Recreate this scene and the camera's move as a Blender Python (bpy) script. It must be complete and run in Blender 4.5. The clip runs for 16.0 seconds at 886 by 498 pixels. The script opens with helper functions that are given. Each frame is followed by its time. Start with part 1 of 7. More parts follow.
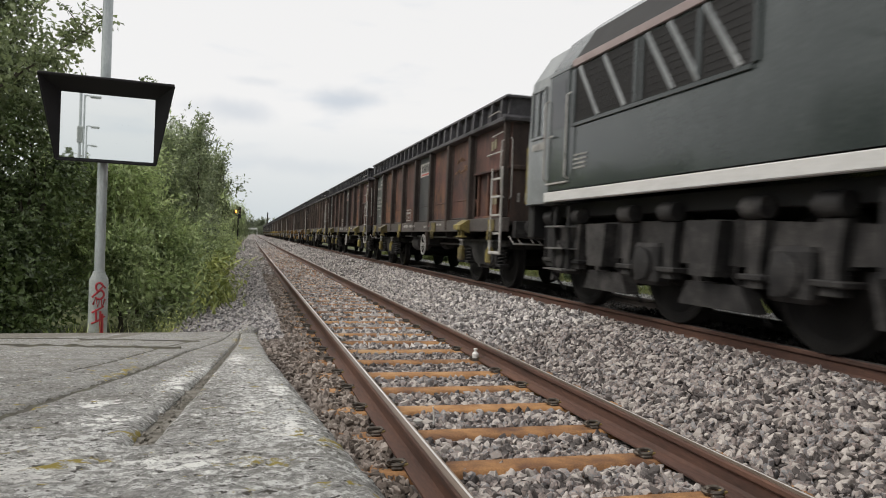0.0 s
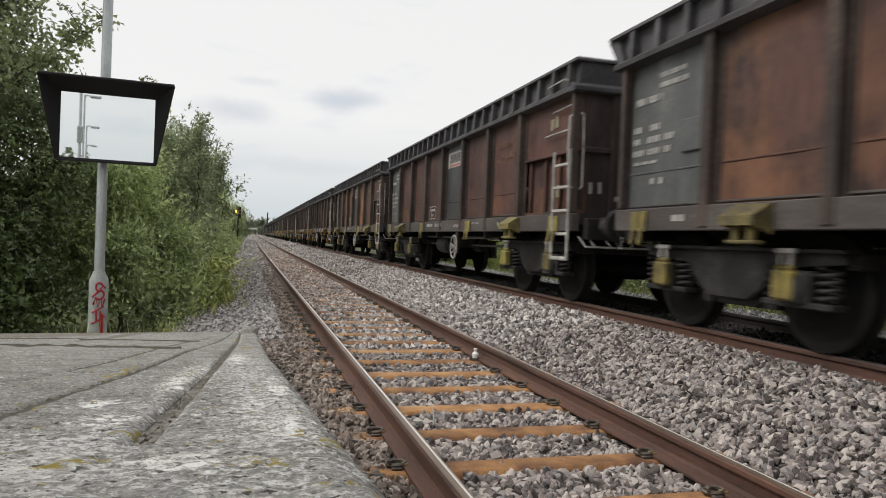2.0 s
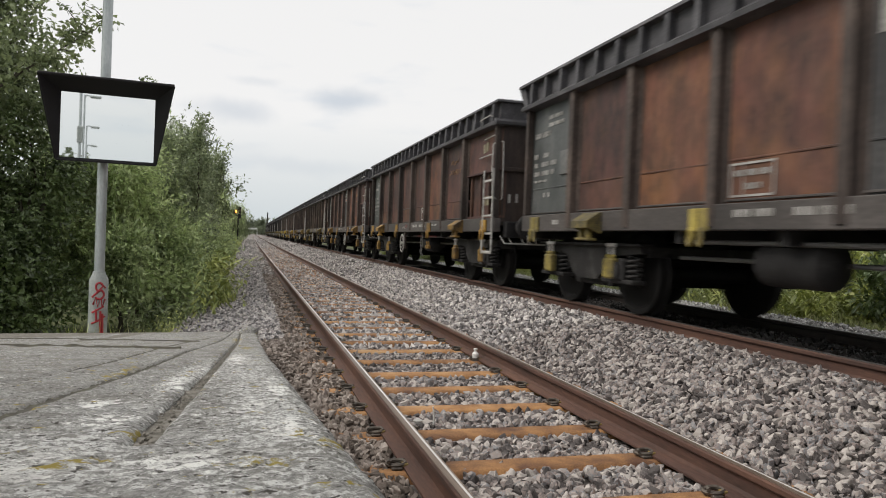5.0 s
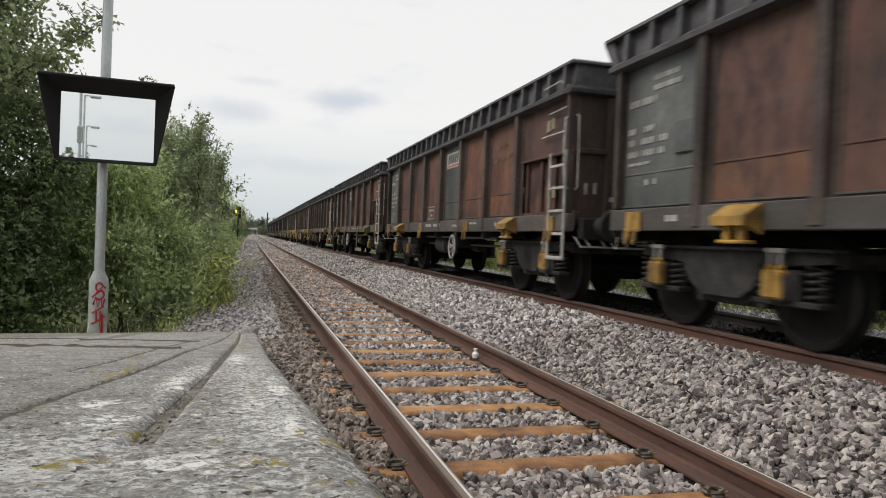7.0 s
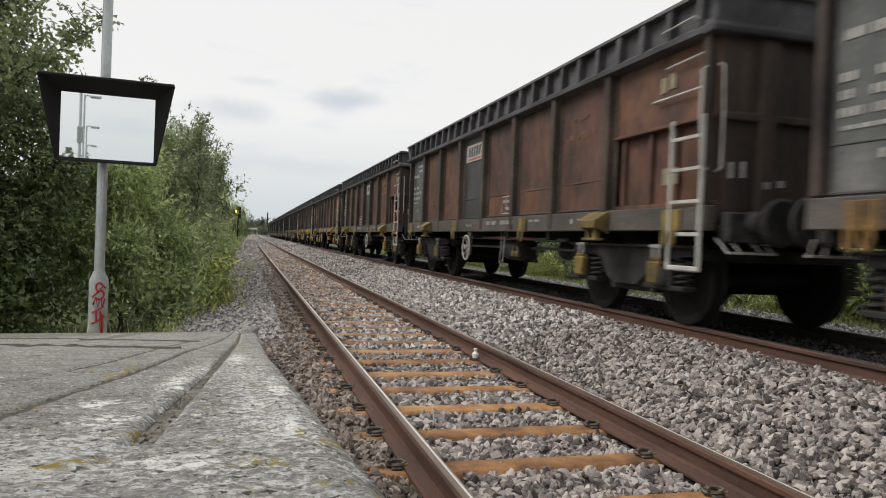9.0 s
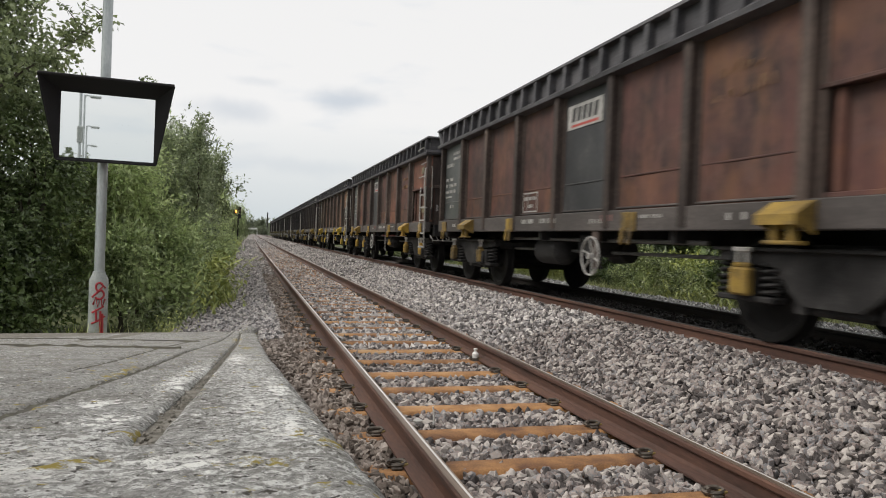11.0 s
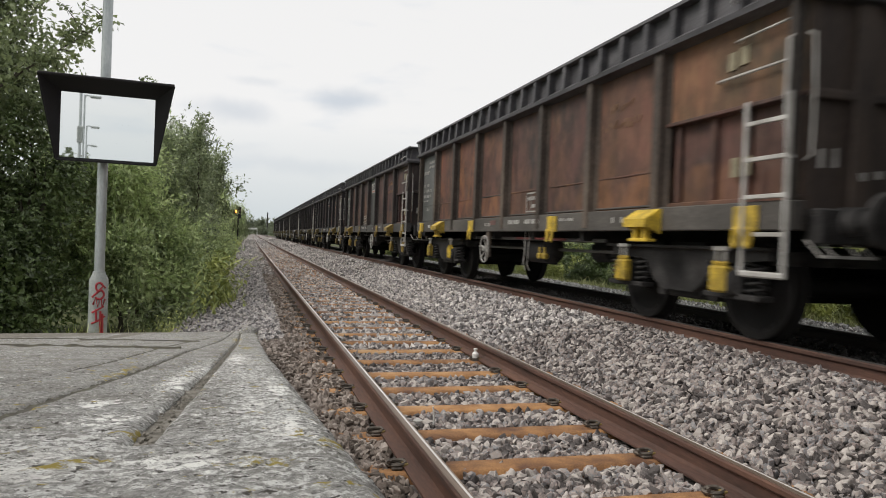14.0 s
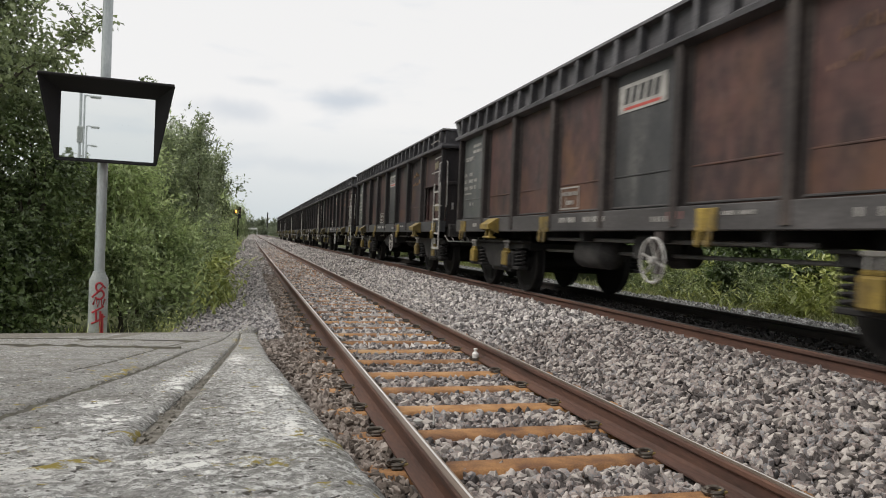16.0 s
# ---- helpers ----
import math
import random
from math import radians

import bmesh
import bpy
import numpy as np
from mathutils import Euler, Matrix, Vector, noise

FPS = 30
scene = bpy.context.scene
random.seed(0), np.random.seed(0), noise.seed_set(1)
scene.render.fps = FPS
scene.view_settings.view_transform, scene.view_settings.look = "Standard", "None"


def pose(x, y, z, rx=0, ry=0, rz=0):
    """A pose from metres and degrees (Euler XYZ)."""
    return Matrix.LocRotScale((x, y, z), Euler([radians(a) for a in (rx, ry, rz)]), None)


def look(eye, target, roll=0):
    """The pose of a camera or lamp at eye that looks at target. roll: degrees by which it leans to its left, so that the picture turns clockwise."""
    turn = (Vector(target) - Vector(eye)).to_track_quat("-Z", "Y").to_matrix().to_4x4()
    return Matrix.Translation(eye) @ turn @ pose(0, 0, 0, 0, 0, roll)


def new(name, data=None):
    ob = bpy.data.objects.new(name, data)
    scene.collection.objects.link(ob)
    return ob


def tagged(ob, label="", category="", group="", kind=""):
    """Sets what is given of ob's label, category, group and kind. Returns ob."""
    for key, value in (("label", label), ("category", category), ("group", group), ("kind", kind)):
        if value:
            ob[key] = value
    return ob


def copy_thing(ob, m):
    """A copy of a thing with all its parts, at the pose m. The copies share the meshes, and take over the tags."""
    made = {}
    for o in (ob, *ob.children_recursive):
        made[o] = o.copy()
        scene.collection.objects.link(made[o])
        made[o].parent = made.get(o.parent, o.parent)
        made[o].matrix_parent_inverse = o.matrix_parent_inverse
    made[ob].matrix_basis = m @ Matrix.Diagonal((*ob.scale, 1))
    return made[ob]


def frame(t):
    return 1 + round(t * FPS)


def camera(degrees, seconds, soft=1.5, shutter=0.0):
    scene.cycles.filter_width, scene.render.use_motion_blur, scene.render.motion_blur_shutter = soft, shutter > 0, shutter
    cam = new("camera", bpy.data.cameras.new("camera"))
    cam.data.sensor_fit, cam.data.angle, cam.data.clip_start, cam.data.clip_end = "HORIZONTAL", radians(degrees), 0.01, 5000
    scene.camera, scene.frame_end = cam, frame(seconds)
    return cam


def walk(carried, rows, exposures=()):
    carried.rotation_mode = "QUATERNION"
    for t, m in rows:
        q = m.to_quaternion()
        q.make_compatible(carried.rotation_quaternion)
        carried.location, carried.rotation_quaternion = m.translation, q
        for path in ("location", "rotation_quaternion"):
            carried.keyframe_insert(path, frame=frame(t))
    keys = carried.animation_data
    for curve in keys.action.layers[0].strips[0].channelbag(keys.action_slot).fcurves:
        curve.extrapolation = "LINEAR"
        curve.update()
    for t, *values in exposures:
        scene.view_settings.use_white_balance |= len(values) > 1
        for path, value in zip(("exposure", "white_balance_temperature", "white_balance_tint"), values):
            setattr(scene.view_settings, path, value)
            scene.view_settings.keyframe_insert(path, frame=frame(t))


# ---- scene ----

# ---------------------------------------------------------------- camera
cam = camera(63.55, 16.0, soft=1.0, shutter=0.36)
EYE = Vector((0.0, 0.0, 1.0726))
VIEW = look(EYE, EYE + Vector((0.26421, 0.96439, -0.01222)), 2.258)
walk(cam, [(0.0, VIEW), (16.0, VIEW)])

# ---------------------------------------------------------------- daylight under a bright overcast sky
SUN_UP, SUN_TURN = radians(46), radians(-80)
world = bpy.data.worlds.new("overcast_sky")
scene.world = world
world.use_nodes = True
wn, wl = world.node_tree.nodes, world.node_tree.links
wn.clear()
w_out = wn.new("ShaderNodeOutputWorld")
w_bg = wn.new("ShaderNodeBackground")
w_sky = wn.new("ShaderNodeTexSky")
w_sky.sky_type, w_sky.sun_disc = "NISHITA", False
w_sky.sun_elevation, w_sky.sun_rotation = SUN_UP, SUN_TURN
w_dim = wn.new("ShaderNodeVectorMath")
w_dim.operation = "SCALE"
w_dim.inputs["Scale"].default_value = 0.10
w_co = wn.new("ShaderNodeTexCoord")
w_map = wn.new("ShaderNodeMapping")
w_map.inputs["Scale"].default_value = (5.0, 5.0, 19.0)
w_map.inputs["Location"].default_value = (0.502, -1.910, 0.922)
w_noise = wn.new("ShaderNodeTexNoise")
w_noise.inputs["Scale"].default_value, w_noise.inputs["Detail"].default_value = 1.3, 5.0
w_noise.inputs["Roughness"].default_value = 0.45
w_ramp = wn.new("ShaderNodeValToRGB")
w_ramp.color_ramp.elements[0].position, w_ramp.color_ramp.elements[0].color = 0.28, (0.84, 0.855, 0.875, 1)
w_ramp.color_ramp.interpolation = "EASE"
w_ramp.color_ramp.elements[1].position, w_ramp.color_ramp.elements[1].color = 0.46, (0.94, 0.928, 0.915, 1)
w_mix = wn.new("ShaderNodeMix")
w_mix.data_type = "RGBA"
w_mix.inputs[0].default_value = 0.93
wl.new(w_co.outputs["Generated"], w_map.inputs["Vector"])
wl.new(w_map.outputs[0], w_noise.inputs["Vector"])
wl.new(w_noise.outputs["Fac"], w_ramp.inputs["Fac"])
wl.new(w_sky.outputs[0], w_dim.inputs[0])
wl.new(w_dim.outputs[0], w_mix.inputs[6])
wl.new(w_ramp.outputs[0], w_mix.inputs[7])
w_sep = wn.new("ShaderNodeSeparateXYZ")
w_low = wn.new("ShaderNodeMapRange")
w_low.inputs["From Min"].default_value, w_low.inputs["From Max"].default_value = 0.0, 0.16
w_haze = wn.new("ShaderNodeMix")
w_haze.data_type = "RGBA"
w_haze.inputs[6].default_value = (0.60, 0.66, 0.69, 1)
wl.new(w_co.outputs["Generated"], w_sep.inputs[0])
wl.new(w_sep.outputs["Z"], w_low.inputs["Value"])
wl.new(w_low.outputs[0], w_haze.inputs[0])
wl.new(w_mix.outputs[2], w_haze.inputs[7])
w_last = w_haze.outputs[2]
w_soft = wn.new("ShaderNodeTexNoise")
w_soft.inputs["Scale"].default_value, w_soft.inputs["Detail"].default_value = 9.0, 4.0
wl.new(w_co.outputs["Generated"], w_soft.inputs["Vector"])
w_jog = wn.new("ShaderNodeVectorMath")
w_jog.operation = "MULTIPLY_ADD"
w_jog.inputs[1].default_value = (0.10, 0.10, 0.05)
wl.new(w_soft.outputs["Color"], w_jog.inputs[0])
wl.new(w_co.outputs["Generated"], w_jog.inputs[2])
# blue-grey gaps between the clouds: where each lies, how wide and high it is, and how strong
for (gx, gy, gz), wide, high, strong in (((-0.015, 0.987, 0.158), 0.062, 0.018, 0.42), ((0.132, 0.974, 0.183), 0.045, 0.018, 0.48), ((0.007, 0.979, 0.202), 0.04, 0.008, 0.22), ((0.057, 0.994, 0.096), 0.13, 0.014, 0.2), ((-0.06, 0.99, 0.113), 0.10, 0.010, 0.15)):
    g_map = wn.new("ShaderNodeMapping")
    g_map.inputs["Scale"].default_value = (1 / wide, 1.0, 1 / high)
    g_map.inputs["Location"].default_value = (-(gx + 0.05) / wide, -(gy + 0.05), -(gz + 0.025) / high)
    wl.new(w_jog.outputs[0], g_map.inputs["Vector"])
    g_len = wn.new("ShaderNodeVectorMath")
    g_len.operation = "LENGTH"
    wl.new(g_map.outputs[0], g_len.inputs[0])
    g_fac = wn.new("ShaderNodeMapRange")
    g_fac.interpolation_type = "SMOOTHSTEP"
    g_fac.inputs["From Min"].default_value, g_fac.inputs["From Max"].default_value = 1.25, 0.1
    g_fac.inputs["To Max"].default_value = strong
    wl.new(g_len.outputs["Value"], g_fac.inputs["Value"])
    g_mix = wn.new("ShaderNodeMix")
    g_mix.data_type = "RGBA"
    g_mix.inputs[7].default_value = (0.46, 0.53, 0.62, 1)
    wl.new(g_fac.outputs[0], g_mix.inputs[0])
    wl.new(w_last, g_mix.inputs[6])
    w_last = g_mix.outputs[2]
wl.new(w_last, w_bg.inputs["Color"])
w_bg.inputs["Strength"].default_value = 1.0
wl.new(w_bg.outputs[0], w_out.inputs["Surface"])

sun = new("sun", bpy.data.lights.new("sun", "SUN"))
sun.data.energy, sun.data.angle, sun.data.color = 2.1, radians(30), (1.0, 0.94, 0.86)
sun.matrix_world = look((0, 0, 30), Vector((0, 0, 30)) - Vector((math.sin(SUN_TURN) * math.cos(SUN_UP), math.cos(SUN_TURN) * math.cos(SUN_UP), math.sin(SUN_UP))))
scene.view_settings.exposure = 0.0


# ---------------------------------------------------------------- materials
def surface(name, colours, scale=4.0, rough=0.8, metal=0.0, bump=0.2, fine=60.0, stretch=(1, 1, 1), stops=None,
            island=0.0, per_object=0.0, detail=6.0, tint=False, coat=0.0, sheen=0.5):
    """A procedural surface: a colour ramp over two scales of noise, with fine relief."""
    m = bpy.data.materials.new(name)
    m.use_nodes = True
    n, l = m.node_tree.nodes, m.node_tree.links
    b = n["Principled BSDF"]
    co = n.new("ShaderNodeTexCoord")
    mp = n.new("ShaderNodeMapping")
    mp.inputs["Scale"].default_value = stretch
    l.new(co.outputs["Object"], mp.inputs["Vector"])
    big = n.new("ShaderNodeTexNoise")
    big.noise_dimensions = "4D"
    big.inputs["Scale"].default_value, big.inputs["Detail"].default_value = scale, detail
    big.inputs["Roughness"].default_value = 0.65
    small = n.new("ShaderNodeTexNoise")
    small.inputs["Scale"].default_value, small.inputs["Detail"].default_value = fine, 4.0
    l.new(mp.outputs[0], big.inputs["Vector"])
    l.new(mp.outputs[0], small.inputs["Vector"])
    info = n.new("ShaderNodeObjectInfo")
    shift = n.new("ShaderNodeMath")
    shift.operation = "MULTIPLY"
    shift.inputs[1].default_value = 37.0
    l.new(info.outputs["Random"], shift.inputs[0])
    l.new(shift.outputs[0], big.inputs["W"])
    mixv = n.new("ShaderNodeMath")
    mixv.operation = "MULTIPLY_ADD"
    l.new(small.outputs["Fac"], mixv.inputs[0])
    mixv.inputs[1].default_value = 0.35
    off = n.new("ShaderNodeMath")
    off.operation = "SUBTRACT"
    l.new(big.outputs["Fac"], off.inputs[0])
    off.inputs[1].default_value = 0.175
    last = off.outputs[0]
    for amount, source in ((island, "island"), (per_object, "object")):
        if amount:
            src = n.new("ShaderNodeNewGeometry").outputs["Random Per Island"] if source == "island" else info.outputs["Random"]
            add = n.new("ShaderNodeMath")
            add.operation = "MULTIPLY_ADD"
            l.new(src, add.inputs[0])
            add.inputs[1].default_value = amount
            sub = n.new("ShaderNodeMath")
            sub.operation = "SUBTRACT"
            l.new(last, sub.inputs[0])
            sub.inputs[1].default_value = amount / 2
            l.new(sub.outputs[0], add.inputs[2])
            last = add.outputs[0]
    l.new(last, mixv.inputs[2])
    ramp = n.new("ShaderNodeValToRGB")
    r = ramp.color_ramp
    stops = stops or [0.28 + 0.44 * i / max(1, len(colours) - 1) for i in range(len(colours))]
    while len(r.elements) < len(colours):
        r.elements.new(0.5)
    for e, s, c in zip(r.elements, stops, colours):
        e.position, e.color = s, (*c, 1)
    l.new(mixv.outputs[0], ramp.inputs["Fac"])
    colour = ramp.outputs[0]
    if tint:
        mul = n.new("ShaderNodeMix")
        mul.data_type, mul.blend_type = "RGBA", "MULTIPLY"
        mul.inputs[0].default_value = 1.0
        l.new(colour, mul.inputs[6])
        l.new(info.outputs["Color"], mul.inputs[7])
        colour = mul.outputs[2]
    l.new(colour, b.inputs["Base Color"])
    rr = n.new("ShaderNodeMapRange")
    rr.inputs["To Min"].default_value, rr.inputs["To Max"].default_value = max(0.03, rough - 0.12), min(1, rough + 0.12)
    l.new(big.outputs["Fac"], rr.inputs["Value"])
    l.new(rr.outputs[0], b.inputs["Roughness"])
    b.inputs["Metallic"].default_value = metal
    b.inputs["Coat Weight"].default_value = coat
    b.inputs["Specular IOR Level"].default_value = sheen
    if bump:
        bp = n.new("ShaderNodeBump")
        bp.inputs["Strength"].default_value, bp.inputs["Distance"].default_value = bump, 0.01
        l.new(mixv.outputs[0], bp.inputs["Height"])
        l.new(bp.outputs[0], b.inputs["Normal"])
    return m


def leafy(name, dark, light, through_light=0.35):
    """Leaves: colour differs from leaf to leaf, and some light comes through."""
    m = bpy.data.materials.new(name)
    m.use_nodes = True
    n, l = m.node_tree.nodes, m.node_tree.links
    b = n["Principled BSDF"]
    geo = n.new("ShaderNodeNewGeometry")
    ramp = n.new("ShaderNodeValToRGB")
    ramp.color_ramp.elements[0].position, ramp.color_ramp.elements[0].color = 0.0, (*dark, 1)
    ramp.color_ramp.elements[1].position, ramp.color_ramp.elements[1].color = 1.0, (*light, 1)
    co = n.new("ShaderNodeTexCoord")
    ns = n.new("ShaderNodeTexNoise")
    ns.inputs["Scale"].default_value, ns.inputs["Detail"].default_value = 1.3, 3.0
    l.new(co.outputs["Object"], ns.inputs["Vector"])
    mx = n.new("ShaderNodeMix")
    mx.inputs[0].default_value = 0.5
    l.new(geo.outputs["Random Per Island"], mx.inputs[2])
    spread = n.new("ShaderNodeMapRange")
    spread.inputs["From Min"].default_value, spread.inputs["From Max"].default_value = 0.33, 0.67
    l.new(ns.outputs["Fac"], spread.inputs["Value"])
    l.new(spread.outputs[0], mx.inputs[3])
    l.new(mx.outputs[0], ramp.inputs["Fac"])
    l.new(ramp.outputs[0], b.inputs["Base Color"])
    b.inputs["Roughness"].default_value = 0.36
    b.inputs["Specular IOR Level"].default_value = 0.65
    tr = n.new("ShaderNodeBsdfTranslucent")
    l.new(ramp.outputs[0], tr.inputs["Color"])
    ms = n.new("ShaderNodeMixShader")
    ms.inputs[0].default_value = through_light
    l.new(b.outputs[0], ms.inputs[1])
    l.new(tr.outputs[0], ms.inputs[2])
    l.new(ms.outputs[0], n["Material Output"].inputs["Surface"])
    return m


def lichened(name):
    """Old weathered concrete: grey speckle, pale lichen crusts, brown grime and yellow-green spots."""
    m = bpy.data.materials.new(name)
    m.use_nodes = True
    n, l = m.node_tree.nodes, m.node_tree.links
    b = n["Principled BSDF"]
    co = n.new("ShaderNodeTexCoord")

    def field(scale, detail, rough, lo, hi, seed):
        mp = n.new("ShaderNodeMapping")
        mp.inputs["Location"].default_value = (seed, seed * 1.7, 0)
        l.new(co.outputs["Object"], mp.inputs["Vector"])
        t = n.new("ShaderNodeTexNoise")
        t.inputs["Scale"].default_value, t.inputs["Detail"].default_value, t.inputs["Roughness"].default_value = scale, detail, rough
        l.new(mp.outputs[0], t.inputs["Vector"])
        r = n.new("ShaderNodeMapRange")
        r.inputs["From Min"].default_value, r.inputs["From Max"].default_value = lo, hi
        l.new(t.outputs["Fac"], r.inputs["Value"])
        return r.outputs[0], t.outputs["Fac"]

    def over(base, colour, fac):
        mx = n.new("ShaderNodeMix")
        mx.data_type = "RGBA"
        l.new(fac, mx.inputs[0])
        if isinstance(base, tuple):
            mx.inputs[6].default_value = (*base, 1)
        else:
            l.new(base, mx.inputs[6])
        mx.inputs[7].default_value = (*colour, 1)
        return mx.outputs[2]

    def math_half(v):
        q = n.new("ShaderNodeMath")
        q.operation = "MULTIPLY"
        l.new(v, q.inputs[0])
        q.inputs[1].default_value = 0.6
        return q.outputs[0]

    def near_spots(spots):
        """Rises to one at the heart of each place where the crust has spread widest."""
        total = None
        for x, y, rx, ry in spots:
            mp = n.new("ShaderNodeMapping")
            mp.inputs["Scale"].default_value = (1 / rx, 1 / ry, 0)
            mp.inputs["Location"].default_value = (-x / rx, -y / ry, 0)
            l.new(co.outputs["Object"], mp.inputs["Vector"])
            ln = n.new("ShaderNodeVectorMath")
            ln.operation = "LENGTH"
            l.new(mp.outputs[0], ln.inputs[0])
            r = n.new("ShaderNodeMapRange")
            r.inputs["From Min"].default_value, r.inputs["From Max"].default_value = 1.0, 0.2
            l.new(ln.outputs["Value"], r.inputs["Value"])
            if total is None:
                total = r.outputs[0]
            else:
                q = n.new("ShaderNodeMath")
                q.operation = "MAXIMUM"
                l.new(total, q.inputs[0])
                l.new(r.outputs[0], q.inputs[1])
                total = q.outputs[0]
        return total

    def lifted(v, by, amount, lo, hi):
        q = n.new("ShaderNodeMath")
        q.operation = "MULTIPLY_ADD"
        l.new(by, q.inputs[0])
        q.inputs[1].default_value = amount
        l.new(v, q.inputs[2])
        r = n.new("ShaderNodeMapRange")
        r.inputs["From Min"].default_value, r.inputs["From Max"].default_value = lo, hi
        l.new(q.outputs[0], r.inputs["Value"])
        return r.outputs[0]

    speck, raw = field(80, 9, 0.86, 0.38, 0.64, 0)
    crust, crust_raw = field(66, 9, 0.84, 0.50, 0.56, 3)
    _, patch_raw = field(34, 9, 0.82, 0.5, 0.6, 7)
    pits, pits_raw = field(75, 5, 0.65, 0.58, 0.64, 29)
    broad, _ = field(7.0, 7, 0.7, 0.50, 0.64, 37)
    grime, _ = field(6.0, 6, 0.7, 0.46, 0.66, 11)
    _, moss_raw = field(22, 6, 0.7, 0.60, 0.65, 17)
    grit, grit_raw = field(190, 4, 0.7, 0.50, 0.66, 23)
    col = over((0.125, 0.123, 0.117), (0.60, 0.595, 0.57), speck)
    col = over(col, (0.21, 0.198, 0.172), math_half(grime))
    col = over(col, (0.10, 0.098, 0.092), math_half(grit))
    col = over(col, (0.74, 0.745, 0.725), lifted(crust_raw, near_spots(((0.03, 1.6, 0.17, 3.2), (-0.18, 0.75, 0.20, 0.6), (-0.14, 2.0, 0.07, 1.6))), 0.085, 0.562, 0.622))
    col = over(col, (0.93, 0.93, 0.90), lifted(patch_raw, near_spots(((-0.215, 0.70, 0.12, 0.14), (-0.18, 1.06, 0.06, 0.10), (-0.05, 0.72, 0.10, 0.10), (0.06, 0.95, 0.05, 0.22), (0.02, 1.2, 0.03, 0.3), (-0.23, 1.30, 0.05, 0.12), (-0.10, 2.2, 0.05, 0.7), (-0.15, 1.75, 0.05, 0.35), (0.075, 1.6, 0.04, 0.5), (-0.02, 3.0, 0.06, 0.7))), 0.13, 0.58, 0.63))
    col = over(col, (0.16, 0.152, 0.135), math_half(broad))
    col = over(col, (0.06, 0.055, 0.046), pits)
    col = over(col, (0.34, 0.27, 0.05), lifted(moss_raw, near_spots(((-0.16, 0.72, 0.05, 0.05), (-0.34, 1.2, 0.05, 0.16), (-0.12, 0.95, 0.03, 0.06), (0.02, 0.70, 0.06, 0.05), (0.1, 0.82, 0.05, 0.06), (-0.33, 2.2, 0.04, 0.5), (0.02, 4.2, 0.07, 0.5), (-0.05, 5.6, 0.06, 0.7))), 0.13, 0.615, 0.66))
    l.new(col, b.inputs["Base Color"])
    b.inputs["Roughness"].default_value = 0.93
    add = n.new("ShaderNodeMath")
    add.operation = "MULTIPLY_ADD"
    l.new(crust_raw, add.inputs[0])
    add.inputs[1].default_value = 1.6
    l.new(raw, add.inputs[2])
    add2 = n.new("ShaderNodeMath")
    add2.operation = "MULTIPLY_ADD"
    l.new(grit_raw, add2.inputs[0])
    add2.inputs[1].default_value = 0.5
    l.new(add.outputs[0], add2.inputs[2])
    bp = n.new("ShaderNodeBump")
    bp.inputs["Strength"].default_value, bp.inputs["Distance"].default_value = 0.75, 0.010
    l.new(add2.outputs[0], bp.inputs["Height"])
    l.new(bp.outputs[0], b.inputs["Normal"])
    return m


